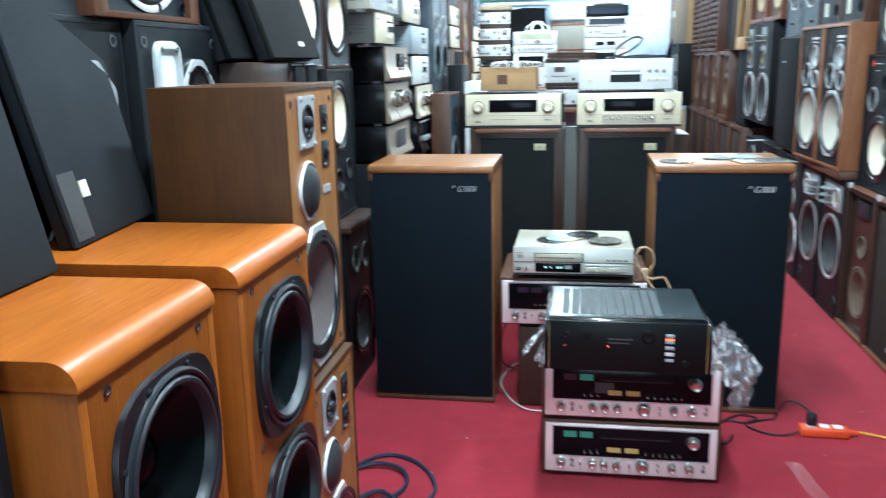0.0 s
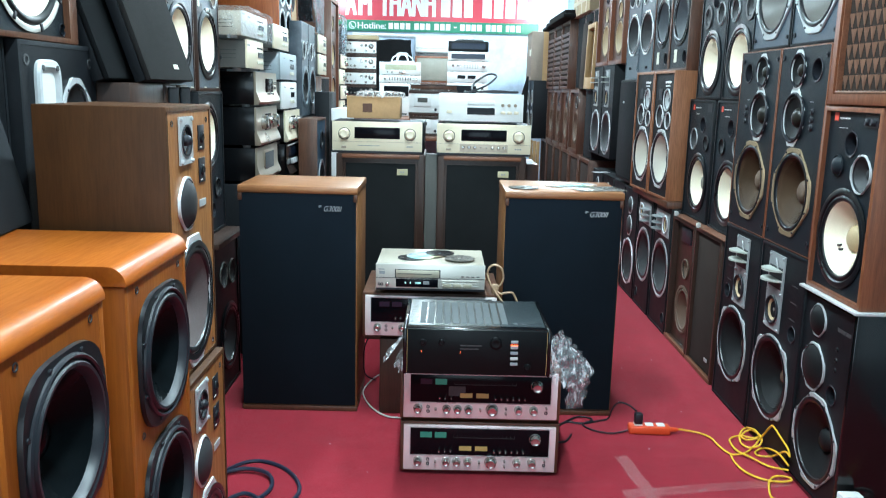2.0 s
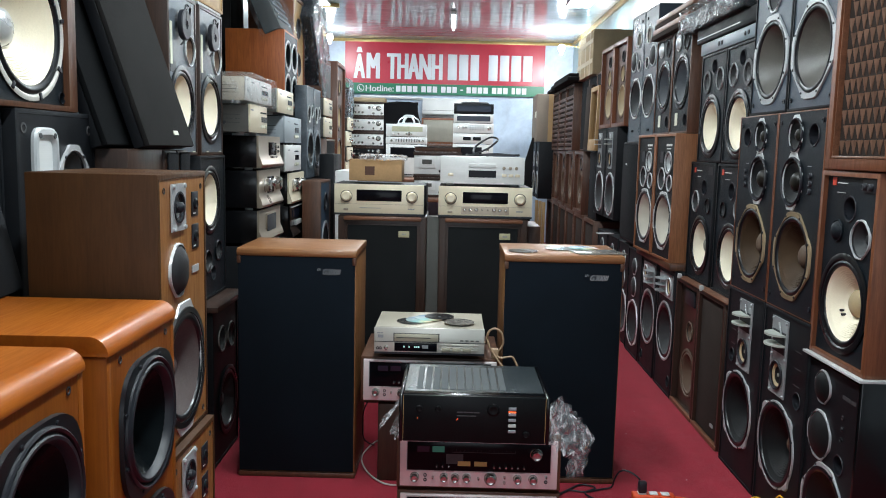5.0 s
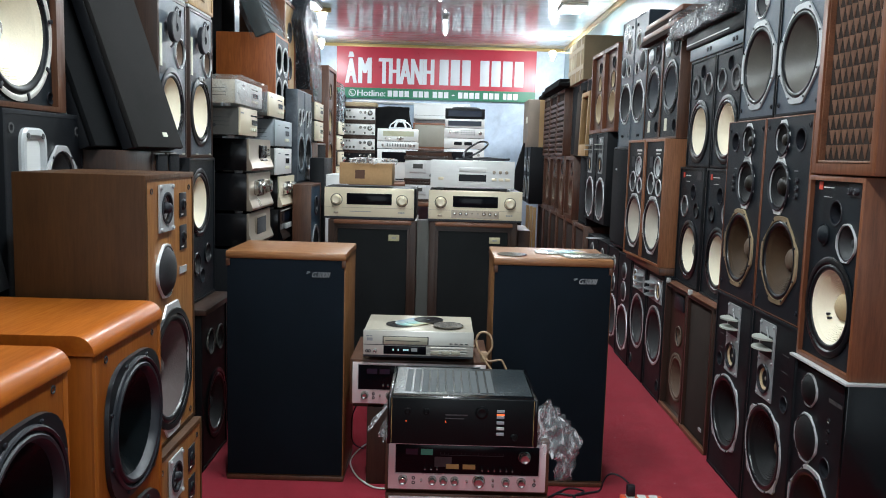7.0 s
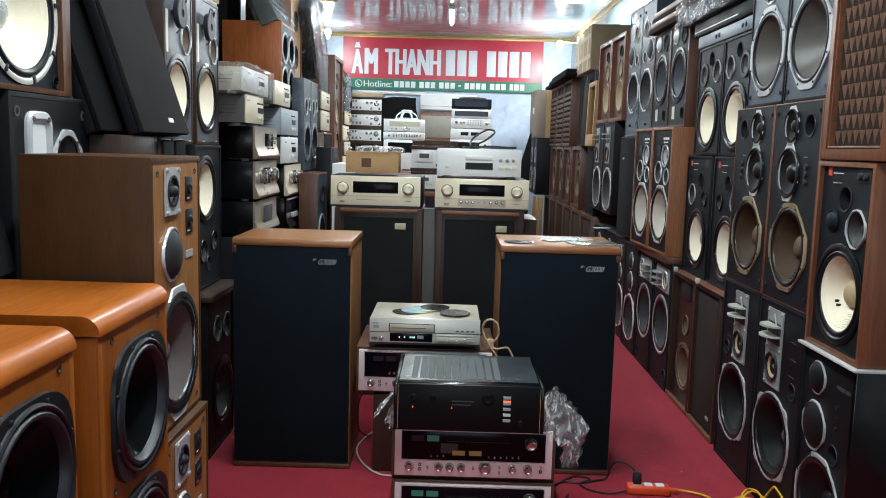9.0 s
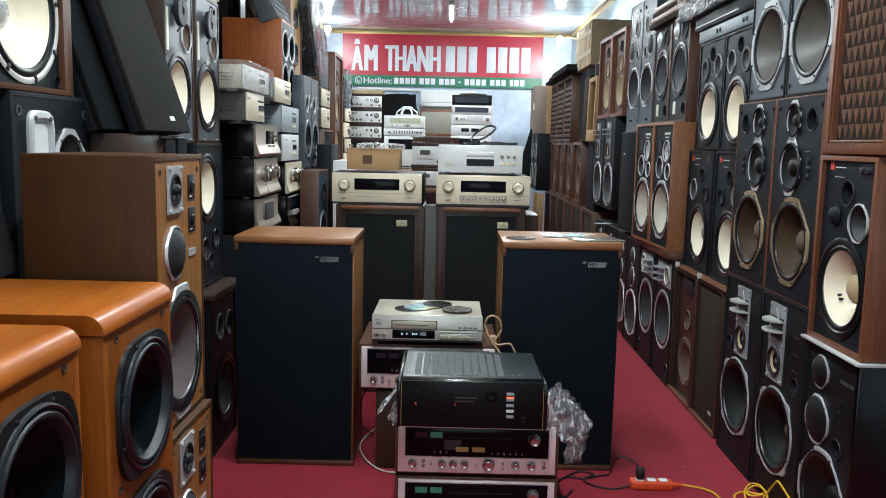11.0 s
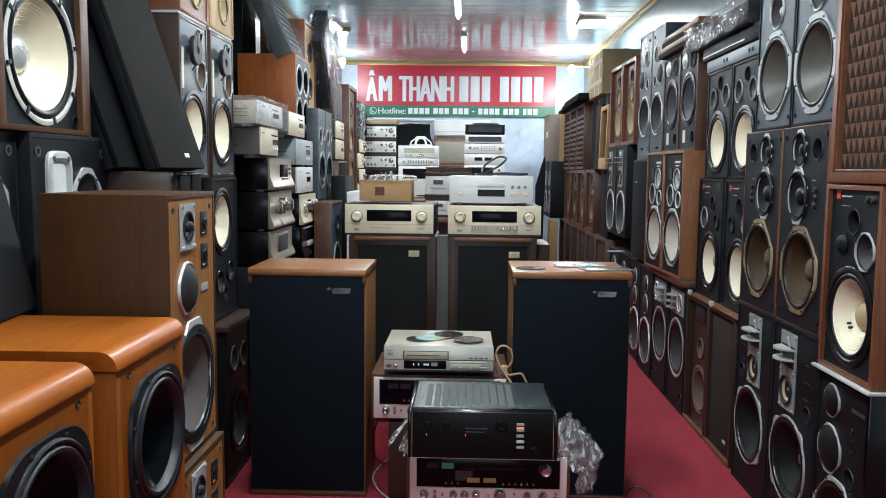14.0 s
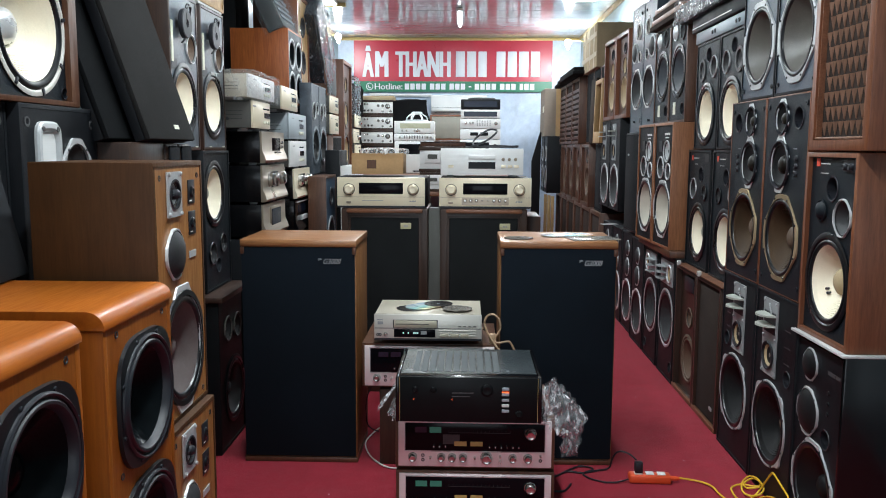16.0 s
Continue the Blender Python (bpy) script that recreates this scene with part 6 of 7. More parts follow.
for xx, yy in ((-1.30, 5.50), (-1.30, 4.42)):
    dk = speaker(0.34, 1.38, 0.34, "tall black speaker standing at the back of the stacks", case="black", recess=0.004, wall=0.012, grille="cloth_black", group="back row speakers")
    left_row(dk, yy - 0.17, yy + 0.17, 1.32, xx)
    low = speaker(0.34, 1.316, 0.34, "tall black speaker at the foot of the back row", case="black", recess=0.004, wall=0.012, grille="cloth_black", group="back row speakers")
    left_row(low, yy - 0.17, yy + 0.17, 0, xx)
cs = speaker(0.44, 0.27, 0.24, "orange-brown speaker with grey cloth front in a row", case="chestnut", recess=0.0, wall=0.012, grille="rubber_grey")
left_row(cs, 6.13, 6.57, 1.695, -0.84)

# things standing on the slot-tweeter pair
for yy, mm, lab in ((2.96, "walnut_red", "reddish walnut speaker on top of a slate-front monitor"), (3.31, "pale", "pale wooden speaker on top of a slate-front monitor")):
    tw = speaker(0.33, 0.60, 0.30, lab, case=mm, face=mm, recess=0.004, wall=0.014, units=[W(0.03, 0.11, 0.07, "midrange", rim="round", rim_mat="cone_tan", cone_mat="cone_tan"), W(0.0, 0.38, 0.12, rim_mat="rubber", cone_mat="cone_tan")])
    left_row(tw, yy - 0.05, yy + 0.28, 1.886, -0.86)
    solo("foam_strip", box(-1.15, -0.862, yy - 0.06, yy + 0.25, 1.8755, 1.885), M["foam"], "white foam strip between stacked speakers", "packing")
solo("shelf_board", box(-1.15, -0.862, 3.25, 3.60, 1.2845, 1.2858), M["walnut"], "thin brown sheet under a monitor", "board")

# ---- middle of the aisle ----
def tall_speaker():
    """Oak-cased floor speaker with a navy cloth front."""
    w, h, d = 0.466, 0.932, 0.36
    ob = thing("speaker", "tall oak speaker with a dark navy cloth grille", "loudspeaker", "navy grille pair")
    part("cabinet", cabinet_bm(w, h - 0.03, d, 0.012, 0.05, 0.003, 0.03), M["oak"], ob)
    prof = [(d, 0), (d, 0.03), (0.0, 0.03), (-0.008, 0.027), (-0.012, 0.020), (-0.012, 0.004), (-0.009, 0.0)]
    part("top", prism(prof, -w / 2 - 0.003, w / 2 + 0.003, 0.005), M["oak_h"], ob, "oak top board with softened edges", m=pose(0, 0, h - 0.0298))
    part("plinth", box(-w / 2 - 0.003, w / 2 + 0.003, -0.008, d - 0.02, 0.0, 0.022, 0.004), M["walnut"], ob)
    part("grille", box(-w / 2 + 0.002, w / 2 - 0.004, -0.009, -0.001, 0.026, h - 0.031, 0.003), M["cloth_navy"], ob, "navy cloth grille")
    for s in (-1, 1):
        part("corner_bracket", box(s * (w / 2 - 0.006) - 0.008, s * (w / 2 - 0.006) + 0.008, -0.013, -0.001, h - 0.060, h - 0.031, 0.003), M["walnut"], ob)
    words("G300II", 0.021, 0.068, M["silver_dull"], ob, 0.100, -0.0100, h - 0.098, 0.0, 0.006, "nameplate", 0.35)
    words("SP-", 0.009, 0.016, M["silver_dull"], ob, 0.080, -0.0100, h - 0.084, 0.0, 0.02, "nameplate", 0.35)
    return ob


g3 = tall_speaker()
g3.matrix_basis = pose(-0.453, 3.148, 0)
g3b = again(g3, 0.597, 3.162, 0)
tagged(g3b, "tall oak speaker with dark navy grille, discs lying on its top")


def receiver(label, group="", lit=(True, True)):
    """A wide receiver in a dark wood case: silver front, black dial glass, rows of knobs."""
    w, h, d = 0.547, 0.182, 0.40
    ob = thing("receiver", label, "receiver", group)
    part("case", cabinet_bm(w, h, d, 0.010, 0.02, 0.003), M["walnut"], ob)
    part("faceplate", box(-w / 2 + 0.011, w / 2 - 0.011, -0.006, 0.012, 0.006, h - 0.010, 0.002), M["alu_carpet_tint"], ob)
    part("dial_glass", box(-w / 2 + 0.034, w / 2 - 0.034, -0.0095, -0.0062, 0.064, h - 0.019, 0.001), M["screen"], ob, "black dial glass")
    part("dial_rim", cabinet_bm(w - 0.064, h - 0.077, 0.005, 0.003, 0.004, 0), M["cap_silver"], ob, m=pose(0, -0.0105, 0.061))
    for u, on in zip((-0.205, -0.155), lit):
        plate(ob, "signal_meter", u, u + 0.040, 0.128, 0.148, "tuner_green" if on else "screen_blue", -0.0096, 0.001)
    for u in (-0.070, -0.015):
        plate(ob, "power_meter", u, u + 0.042, 0.082, 0.098, "amber", -0.0096, 0.001)
    plate(ob, "dial_scale", -0.09, 0.12, 0.128, 0.1295, "cone_dark", -0.0096, 0.0006)
    for i in range(16):
        hang("dial_mark", cached(("dial_mark", 0), lambda: box(-0.0006, 0.0006, -0.0004, 0.0004, 0, 0.006), M["cone_dark"]), ob, pose(-0.09 + 0.014 * i, -0.0098, 0.131))
    knob_at(ob, 0.190, 0.128, 0.019, 0.022, -0.0095, "knob", "tuning_knob")
    for u in (-0.14, -0.12, -0.10, 0.05, 0.07, 0.09, 0.11, 0.13, 0.15):
        knob_at(ob, u, 0.083, 0.0035, 0.016, -0.0095, "knob", "switch")
    for u, r in ((-0.213, 0.0145), (-0.115, 0.0135), (-0.078, 0.0135), (-0.040, 0.0135), (0.040, 0.020), (0.130, 0.0135), (0.182, 0.0145)):
        knob_at(ob, u, 0.040, r, 0.022, -0.006)
    for u, v in ((-0.178, 0.046), (-0.178, 0.030), (0.225, 0.032)):
        hang("jack", cached(("jack", 0), lambda: spin([(0.006, 0), (0.006, -0.002), (0.003, -0.002), (0.003, 0.0)], 12), M["cable_black"]), ob, pose(u, -0.006, v))
    for u, v in ((-0.152, 0.04), (0.0, 0.04), (0.087, 0.046), (0.087, 0.028), (0.225, 0.05)):
        knob_at(ob, u, v, 0.004, 0.016, -0.006, "knob", "switch")
    for u in (-0.22, 0.20):
        for y in (0.05, d - 0.05):
            hang("foot", cached(("rfoot", 0), lambda: spin([(0, 0), (0.015, 0), (0.017, 0.012), (0, 0.012)], 12), M["cable_black"]), ob, pose(u, y, -0.012, 90))
    if lit == (False, True):
        plate(ob, "sticker", -0.109, -0.052, 0.088, 0.122, "screen_sticker", -0.0096, 0.0005, label="faint see-through sticker")
    return ob


rc = receiver("silver-fronted vintage receiver in a dark wood case, on the carpet", "vintage receivers")
rc.matrix_basis = pose(0.262, 2.604, 0.012)
receiver("silver-fronted vintage receiver stacked on another, partly under plastic", "vintage receivers", (False, True)).matrix_basis = pose(0.260, 2.60, 0.206)
receiver("silver-fronted vintage receiver, unlit, under a disc player", "vintage receivers", (False, False)).matrix_basis = pose(0.079, 3.12, 0.333)
blk = thing("wooden_block", "dark brown wooden box carrying a receiver", "box")
part("box", box(-0.125, 0.30, 3.13, 3.48, 0, 0.3205, 0.004), M["walnut_dark"], blk)

# black amplifier with a vented top
amp = thing("amplifier", "heavy black amplifier with vented top and a column of lit buttons", "hi-fi unit")
w, h, d = 0.478, 0.157, 0.385
part("case", box(-w / 2 + 0.012, w / 2 - 0.012, 0.012, d, 0.012, h - 0.004, 0.003), M["black_gloss"], amp)
part("faceplate", box(-w / 2 + 0.012, w / 2 - 0.012, 0.0, 0.0115, 0.006, h, 0.002), M["amp_front"], amp)
for s in (-1, 1):
    part("side_panel", box(s * (w / 2 - 0.0115), s * w / 2, -0.002, d, 0.005, h, 0.003), M["black_gloss"], amp)
    part("brass_line", box(s * (w / 2 - 0.0135) - 0.0006, s * (w / 2 - 0.0135) + 0.0006, -0.0010, 0.0, 0.012, h - 0.002), M["gilt"], amp)
part("top_rail", box(-w / 2 + 0.012, w / 2 - 0.012, 0.012, 0.05, h - 0.0038, h + 0.0005, 0.002), M["black_gloss"], amp)
part("top_plate", box(-w / 2 + 0.014, w / 2 - 0.014, 0.0505, d - 0.004, h - 0.0038, h - 0.001), M["amp_lid"], amp, "grey vented plate")
for i in range(11):
    hang("vent_rib", cached(("vent_rib", 0), lambda: box(-0.0100, 0.0100, 0.075, 0.345, 0, 0.0012, 0.0004, 1), M["vent"]), amp, pose(-0.178 + 0.0272 * i, 0, h - 0.001))
for i, mm in enumerate(("blue_steel", "blue_steel", "blue_steel", "white_print", "blue_steel")):
    plate(amp, "button", 0.108, 0.132, 0.116 - 0.0185 * i, 0.1255 - 0.0185 * i, mm, 0.0, 0.004, 0.001)
plate(amp, "pilot_lamp", 0.108, 0.132, 0.1082, 0.1115, "red_led", 0.0, 0.003)
for u in (-0.180, -0.055):
    plate(amp, "pilot_lamp", u, u + 0.0014, 0.080, 0.0855, "red_led", 0.0, 0.0008)
knob_at(amp, 0.165, 0.036, 0.011, 0.006, 0.0, "black_satin")
knob_at(amp, 0.06, 0.115, 0.019, 0.007, 0.0, "black_satin", "volume_knob")
knob_at(amp, -0.175, 0.115, 0.010, 0.006, 0.0, "black_satin")
knob_at(amp, -0.115, 0.115, 0.010, 0.006, 0.0, "black_satin")
print_bars(amp, -0.055, 0.103, (0.02, 0.03, 0.018), 0.004, "rubber_grey", 0.0)
print_bars(amp, -0.055, 0.092, (0.06,), 0.003, "rubber_grey", 0.0)
for u in (-0.19, 0.19):
    for y in (0.05, d - 0.05):
        hang("foot", cached(("afoot", 0), lambda: spin([(0, 0), (0.02, 0), (0.022, 0.012), (0, 0.012)], 14), M["cable_black"]), amp, pose(u, y, 0, 90))
amp.matrix_basis = pose(0.237, 2.487, 0.4015)
bag = thing("plastic_bag", "crinkled clear plastic bag pulled down under an amplifier", "plastic bag")
part("sheet", crumpled(-0.01, 0.50, 2.56, 2.84, 0.390, 0.3985, 2.0, 9, 0.003), M["wrap_thin"], bag)


RIGHT_FOLD = [(0.508, 2.60, 0.505), (0.516, 2.605, 0.462), (0.536, 2.61, 0.415), (0.572, 2.62, 0.388), (0.604, 2.63, 0.345), (0.598, 2.64, 0.295), (0.588, 2.65, 0.235)]
RIGHT_WIDTH = [(0.045, 0.03, 0.035), (0.055, 0.04, 0.085), (0.075, 0.05, 0.100), (0.060, 0.05, 0.100), (0.085, 0.04, 0.045), (0.065, 0.03, 0.0), (0.060, 0.03, -0.01)]
LEFT_FOLD = [(-0.006, 2.58, 0.512), (-0.022, 2.57, 0.480), (-0.040, 2.57, 0.456), (-0.070, 2.57, 0.424)]
LEFT_WIDTH = [(0.025, 0.03, 0.02), (0.045, 0.04, 0.045), (0.040, 0.04, 0.060), (0.012, 0.02, 0.030)]
LEFT_TAIL = [(-0.008, 2.565, 0.470), (-0.014, 2.56, 0.445), (-0.020, 2.56, 0.420), (-0.008, 2.565, 0.398)]
TAIL_WIDTH = [(0.02, 0.03, 0.02), (0.030, 0.03, 0.012), (0.032, 0.03, 0.010), (0.018, 0.02, 0.012)]
for fold, width, seed, back in ((RIGHT_FOLD, RIGHT_WIDTH, 2.3, 0.0), (RIGHT_FOLD, RIGHT_WIDTH, 5.9, 0.035), (LEFT_FOLD, LEFT_WIDTH, 8.4, 0.0), (LEFT_FOLD, LEFT_WIDTH, 3.1, 0.03), (LEFT_TAIL, TAIL_WIDTH, 6.6, 0.0)):
    part("fold", draped_sheet([(x, y + back, z) for x, y, z in fold], width, seed), M["bag_film"], bag, "bunched clear fold")

# disc player with discs on it
dv = hifi(0.428, 0.114, 0.305, "black", "dvd_face", "silver disc player with loose discs on its lid", name="disc_player", feet=0.010)
part("lid", box(-0.211, 0.211, 0.012, 0.303, 0.1132, 0.1146), M["dvd_case"], dv, "beige metal lid")
plate(dv, "tray_gap", -0.139, 0.039, 0.0605, 0.0925, "cable_black", 0.0, 0.0008)
plate(dv, "tray", -0.135, 0.035, 0.062, 0.090, "tray_gold", 0.0, 0.005, 0.001)
plate(dv, "tray_slot", -0.128, 0.005, 0.0745, 0.0775, "grey_steel", -0.005, 0.001)
plate(dv, "base_strip", -0.213, 0.213, 0.010, 0.0175, "cable_black", 0.0, 0.0008)
plate(dv, "front_seam", -0.212, 0.212, 0.0568, 0.0592, "cable_black", 0.0, 0.0008)
plate(dv, "display", -0.135, 0.030, 0.022, 0.055, "screen", 0.0, 0.002, 0.001)
print_bars(dv, -0.10, 0.036, (0.005,), 0.007, "cyan_text", -0.002)
print_bars(dv, -0.08, 0.036, (0.004,), 0.007, "cyan_text", -0.002)
print_bars(dv, -0.058, 0.036, (0.005, 0.005, 0.005), 0.007, "cyan_text", -0.002)
# boxed grey print on the display, not lit
plate(dv, "lit_field", -0.028, -0.004, 0.034, 0.047, "grey_print", -0.002, 0.0006)
for v in (0.030, 0.040, 0.050):
    plate(dv, "button_strip", 0.045, 0.19, v - 0.003, v + 0.003, "dvd_face", 0.0, 0.004, 0.001)
for i in range(3):
    plate(dv, "button", 0.05 + 0.04 * i, 0.082 + 0.04 * i, 0.024, 0.038, "tray_gold", 0.0, 0.006, 0.001)
for i in range(4):
    plate(dv, "small_button", 0.12 + 0.02 * i, 0.132 + 0.02 * i, 0.066, 0.070, "grey_steel", 0.0, 0.003)
plate(dv, "disc_mark", -0.20, -0.178, 0.073, 0.085, "grey_print", 0.0, 0.001)
print_bars(dv, -0.203, 0.09, (0.012, 0.01), 0.004, "grey_print", 0.0)
knob_at(dv, -0.168, 0.034, 0.008, 0.010, 0.0, "knob")
for u in (-0.20, -0.19):
    hang("jack", cached(("jack", 0), lambda: spin([(0.006, 0), (0.006, -0.002), (0.003, -0.002), (0.003, 0.0)], 12), M["cable_black"]), dv, pose(u, 0.0, 0.032))
dv.matrix_basis = pose(0.075, 3.075, 0.5295)


def disc(x, y, z, mat, label, tilt=0.0):
    bm = spin([(0.0075, 0), (0.06, 0), (0.06, 0.0012), (0.0075, 0.0012), (0.0075, 0)], 40)
    return solo("disc", bm, M[mat], label, "disc", "loose discs", m=pose(x, y, z, 90 + tilt, 0, 0))


for i, (dx, dy, mm) in enumerate(((-0.030, 3.19, "disc_black"), (0.005, 3.215, "disc_rainbow"), (0.040, 3.245, "disc_rainbow"), (0.080, 3.27, "disc_black"), (0.160, 3.165, "disc_beige"))):
    disc(dx + 0.03, dy, 0.6457 + 0.0016 * i, mm, "shiny optical disc lying on a silver player")
for i, (dx, dy, mm) in enumerate(((0.44, 3.24, "disc_black"), (0.60, 3.34, "disc"), (0.70, 3.36, "disc_rainbow"))):
    disc(dx, dy, 0.9345 + 0.0016 * i, mm, "optical disc lying on an oak speaker")
solo("disc_sleeve", box(-0.10, 0.10, -0.07, 0.07, 0, 0.004, 0.001), M["disc_beige"], "thin printed disc sleeve lying on an oak speaker", "disc sleeve", m=pose(0.74, 3.25, 0.9325, 0, 0, 12))
tan_lead = thing("cable_loop", "tan cable looping beside the disc player", "cable")
part("loop", tube_path([(0.297, 3.30, 0.540), (0.303, 3.20, 0.560), (0.301, 3.140, 0.600), (0.312, 3.135, 0.628), (0.336, 3.133, 0.635), (0.359, 3.132, 0.617), (0.365, 3.132, 0.578), (0.350, 3.133, 0.550), (0.336, 3.135, 0.540)], 0.0045), M["cable_tan"], tan_lead)
part("tail", tube_path([(0.300, 3.138, 0.600), (0.311, 3.128, 0.566), (0.334, 3.122, 0.528), (0.358, 3.112, 0.497), (0.376, 3.105, 0.472), (0.392, 3.10, 0.43), (0.40, 3.10, 0.36)], 0.0042), M["cable_tan"], tan_lead)
part("tail", tube_path([(0.336, 3.130, 0.535), (0.353, 3.124, 0.521), (0.380, 3.122, 0.525), (0.401, 3.120, 0.527), (0.414, 3.118, 0.509), (0.429, 3.112, 0.472), (0.438, 3.11, 0.40)], 0.0042), M["cable_tan"], tan_lead)
part("plug", box(0.320, 0.348, 3.125, 3.150, 0.5155, 0.556, 0.006), M["cable_tan"], tan_lead, "moulded tan plug")

# the two framed speakers behind
def framed_speaker():
    w, h, d = 0.452, 0.984, 0.40
    ob = thing("speaker", "dark walnut-framed speaker with grey-black cloth and a white label", "loudspeaker", "framed pair")
    part("cabinet", cabinet_bm(w, h, d, 0.035, 0.05, 0.004), M["walnut_dark"], ob)
    part("inner_rim", cabinet_bm(w - 0.07, h - 0.07, 0.03, 0.012, 0.029, 0.002), M["walnut_dark"], ob, m=pose(0, 0.008, 0.035))
    part("top", box(-w / 2 + 0.030, w / 2 - 0.026, -0.018, d - 0.02, 0, 0.022, 0.006), M["walnut_h"], ob, "reddish walnut top strip", m=pose(0, 0, h - 0.022))
    part("grille", box(-w / 2 + 0.048, w / 2 - 0.048, 0.006, 0.03, 0.048, h - 0.048, 0.004), M["cloth_olive"], ob, "grey-black cloth grille")
    part("label", box(0.084, 0.139, 0.002, 0.006, h - 0.106, h - 0.074, 0.001), M["label_gold"], ob, "small pale gold label")
    print_bars(ob, 0.10, h - 0.094, (0.012, 0.008), 0.008, "grey_print", 0.002)
    return ob


f1 = framed_speaker()
f1.matrix_basis = pose(-0.204, 4.13, 0)
again(f1, 0.313, 4.13, 0)
solo("metal_post", box(0.0235, 0.0865, 4.20, 4.25, 0, 0.985, 0.003), M["grey_steel"], "grey metal box section standing between two speakers", "post")


def integrated(label, w=0.475, knobs=False):
    h, d = 0.160, 0.40
    ob = hifi(w, h, d, "black", "champagne", label, "champagne amplifiers")
    part("base_trim", box(-w / 2, w / 2, -0.001, 0.02, 0.002, 0.0118), M["cable_black"], ob)
    for u in (-w / 2 + 0.062, w / 2 - 0.062):
        hang("knob_ring", cached(("knob_ring", 0), lambda: spin([(0.0305, 0), (0.0305, -0.0015), (0.0, -0.0015)], 32), M["cable_black"]), ob, pose(u, 0.0, 0.098))
        knob_at(ob, u, 0.098, 0.0255, 0.024, 0.0, "champagne", "volume_knob")
    plate(ob, "display", -0.115, 0.115, 0.075, 0.132, "screen", 0.0, 0.003, 0.002, "dark display window")
    plate(ob, "front_seam", -w / 2 + 0.004, w / 2 - 0.004, 0.058, 0.0595, "gold_face", 0.0, 0.001)
    if knobs:
        for i in range(8):
            if i not in (3, 4):
                knob_at(ob, -0.105 + 0.030 * i, 0.043, 0.009, 0.018, 0.0)
            else:
                knob_at(ob, -0.105 + 0.030 * i, 0.043, 0.004, 0.010, 0.0)
        plate(ob, "knob_panel", -0.122, 0.122, 0.020, 0.0575, "gold_face", 0.0, 0.001)
    else:
        print_bars(ob, -0.10, 0.038, (0.08, 0.03), 0.003, "grey_print", 0.0)
    plate(ob, "power_button", -w / 2 + 0.048, -w / 2 + 0.072, 0.026, 0.036, "gold_face", 0.0, 0.004, 0.001)
    print_bars(ob, w / 2 - 0.08, 0.034, (0.008, 0.012, 0.008), 0.006, "grey_print", 0.0)
    return ob


a1 = integrated("champagne amplifier with two round knobs, on a dark framed speaker", 0.458)
a1.matrix_basis = pose(-0.222, 4.135, 0.986)
a2 = integrated("champagne amplifier with a row of small knobs, on a speaker", 0.478, True)
a2.matrix_basis = pose(0.320, 4.135, 0.986)
for s in (-1, 1):
    part("side_cheek", box(s * 0.2285, s * 0.237, -0.001, 0.40, 0.004, 0.160, 0.002), M["black"], a1)
cdp = hifi(0.430, 0.150, 0.33, "alu", "alu", "silver disc player with a black lead coiled on top", name="disc_player", feet=0.012)
plate(cdp, "tray", -0.07, 0.07, 0.094, 0.116, "alu", 0.0, 0.006, 0.003)
plate(cdp, "display", -0.07, 0.07, 0.045, 0.080, "screen", 0.0, 0.002)
for i in range(3):
    knob_at(cdp, 0.11 + 0.032 * i, 0.094, 0.008, 0.008, 0.0, "gold_face", "button")
    plate(cdp, "button", 0.10 + 0.034 * i, 0.124 + 0.034 * i, 0.050, 0.064, "champagne", 0.0, 0.004, 0.001)
plate(cdp, "power_button", -0.175, -0.148, 0.050, 0.064, "champagne", 0.0, 0.004, 0.001)
cdp.matrix_basis = pose(0.302, 4.165, 1.148)
solo("power_lead", tube_path([(0.22, 4.30, 1.306), (0.25, 4.22, 1.308), (0.33, 4.20, 1.342), (0.38, 4.25, 1.387), (0.34, 4.30, 1.397), (0.27, 4.28, 1.352), (0.26, 4.22, 1.312), (0.34, 4.19, 1.306), (0.42, 4.20, 1.306), (0.47, 4.22, 1.306)], 0.0055), M["cable_black"], "coiled black mains lead on a silver player", "cable")
solo("power_lead", tube_path([(0.30, 4.33, 1.306), (0.38, 4.26, 1.312), (0.45, 4.24, 1.308), (0.49, 4.21, 1.309)], 0.007), M["cable_black"], "end of a black mains lead with plug", "cable")
cbx = thing("carton", "small brown cardboard box with a printed square, on an amplifier", "box")
part("box", box(-0.137, 0.137, 0, 0.22, 0, 0.108, 0.003), M["card"], cbx)
part("printed_square", box(-0.055, -0.005, -0.0012, 0.0, 0.03, 0.075), M["walnut"], cbx)
part("flap", box(-0.137, 0.137, 0.001, 0.109, 0.1082, 0.1105), M["card"], cbx)
cbx.matrix_basis = pose(-0.250, 4.22, 1.160)
solo("plastic_sheet", crumpled(-0.33, -0.10, 4.205, 4.38, 1.275, 1.285, 9.0, 9, 0.016), M["bag_film"], "crumpled clear plastic on a cardboard box", "plastic bag")

# ---- the shop's end ----
def bench(x0, x1, y0, y1, z, label):
    ob = thing("bench", label, "table")
    part("top", box(x0, x1, y0, y1, z - 0.03, z, 0.003), M["walnut_h"], ob)
    for x in (x0 + 0.03, x1 - 0.03):
        for y in (y0 + 0.03, y1 - 0.03):
            part("leg", box(x - 0.022, x + 0.022, y - 0.022, y + 0.022, 0, z - 0.0305), M["walnut"], ob)
    return ob


bench(-1.30, 0.75, 8.75, 11.75, 1.0, "plain dark bench carrying stacked hi-fi units")
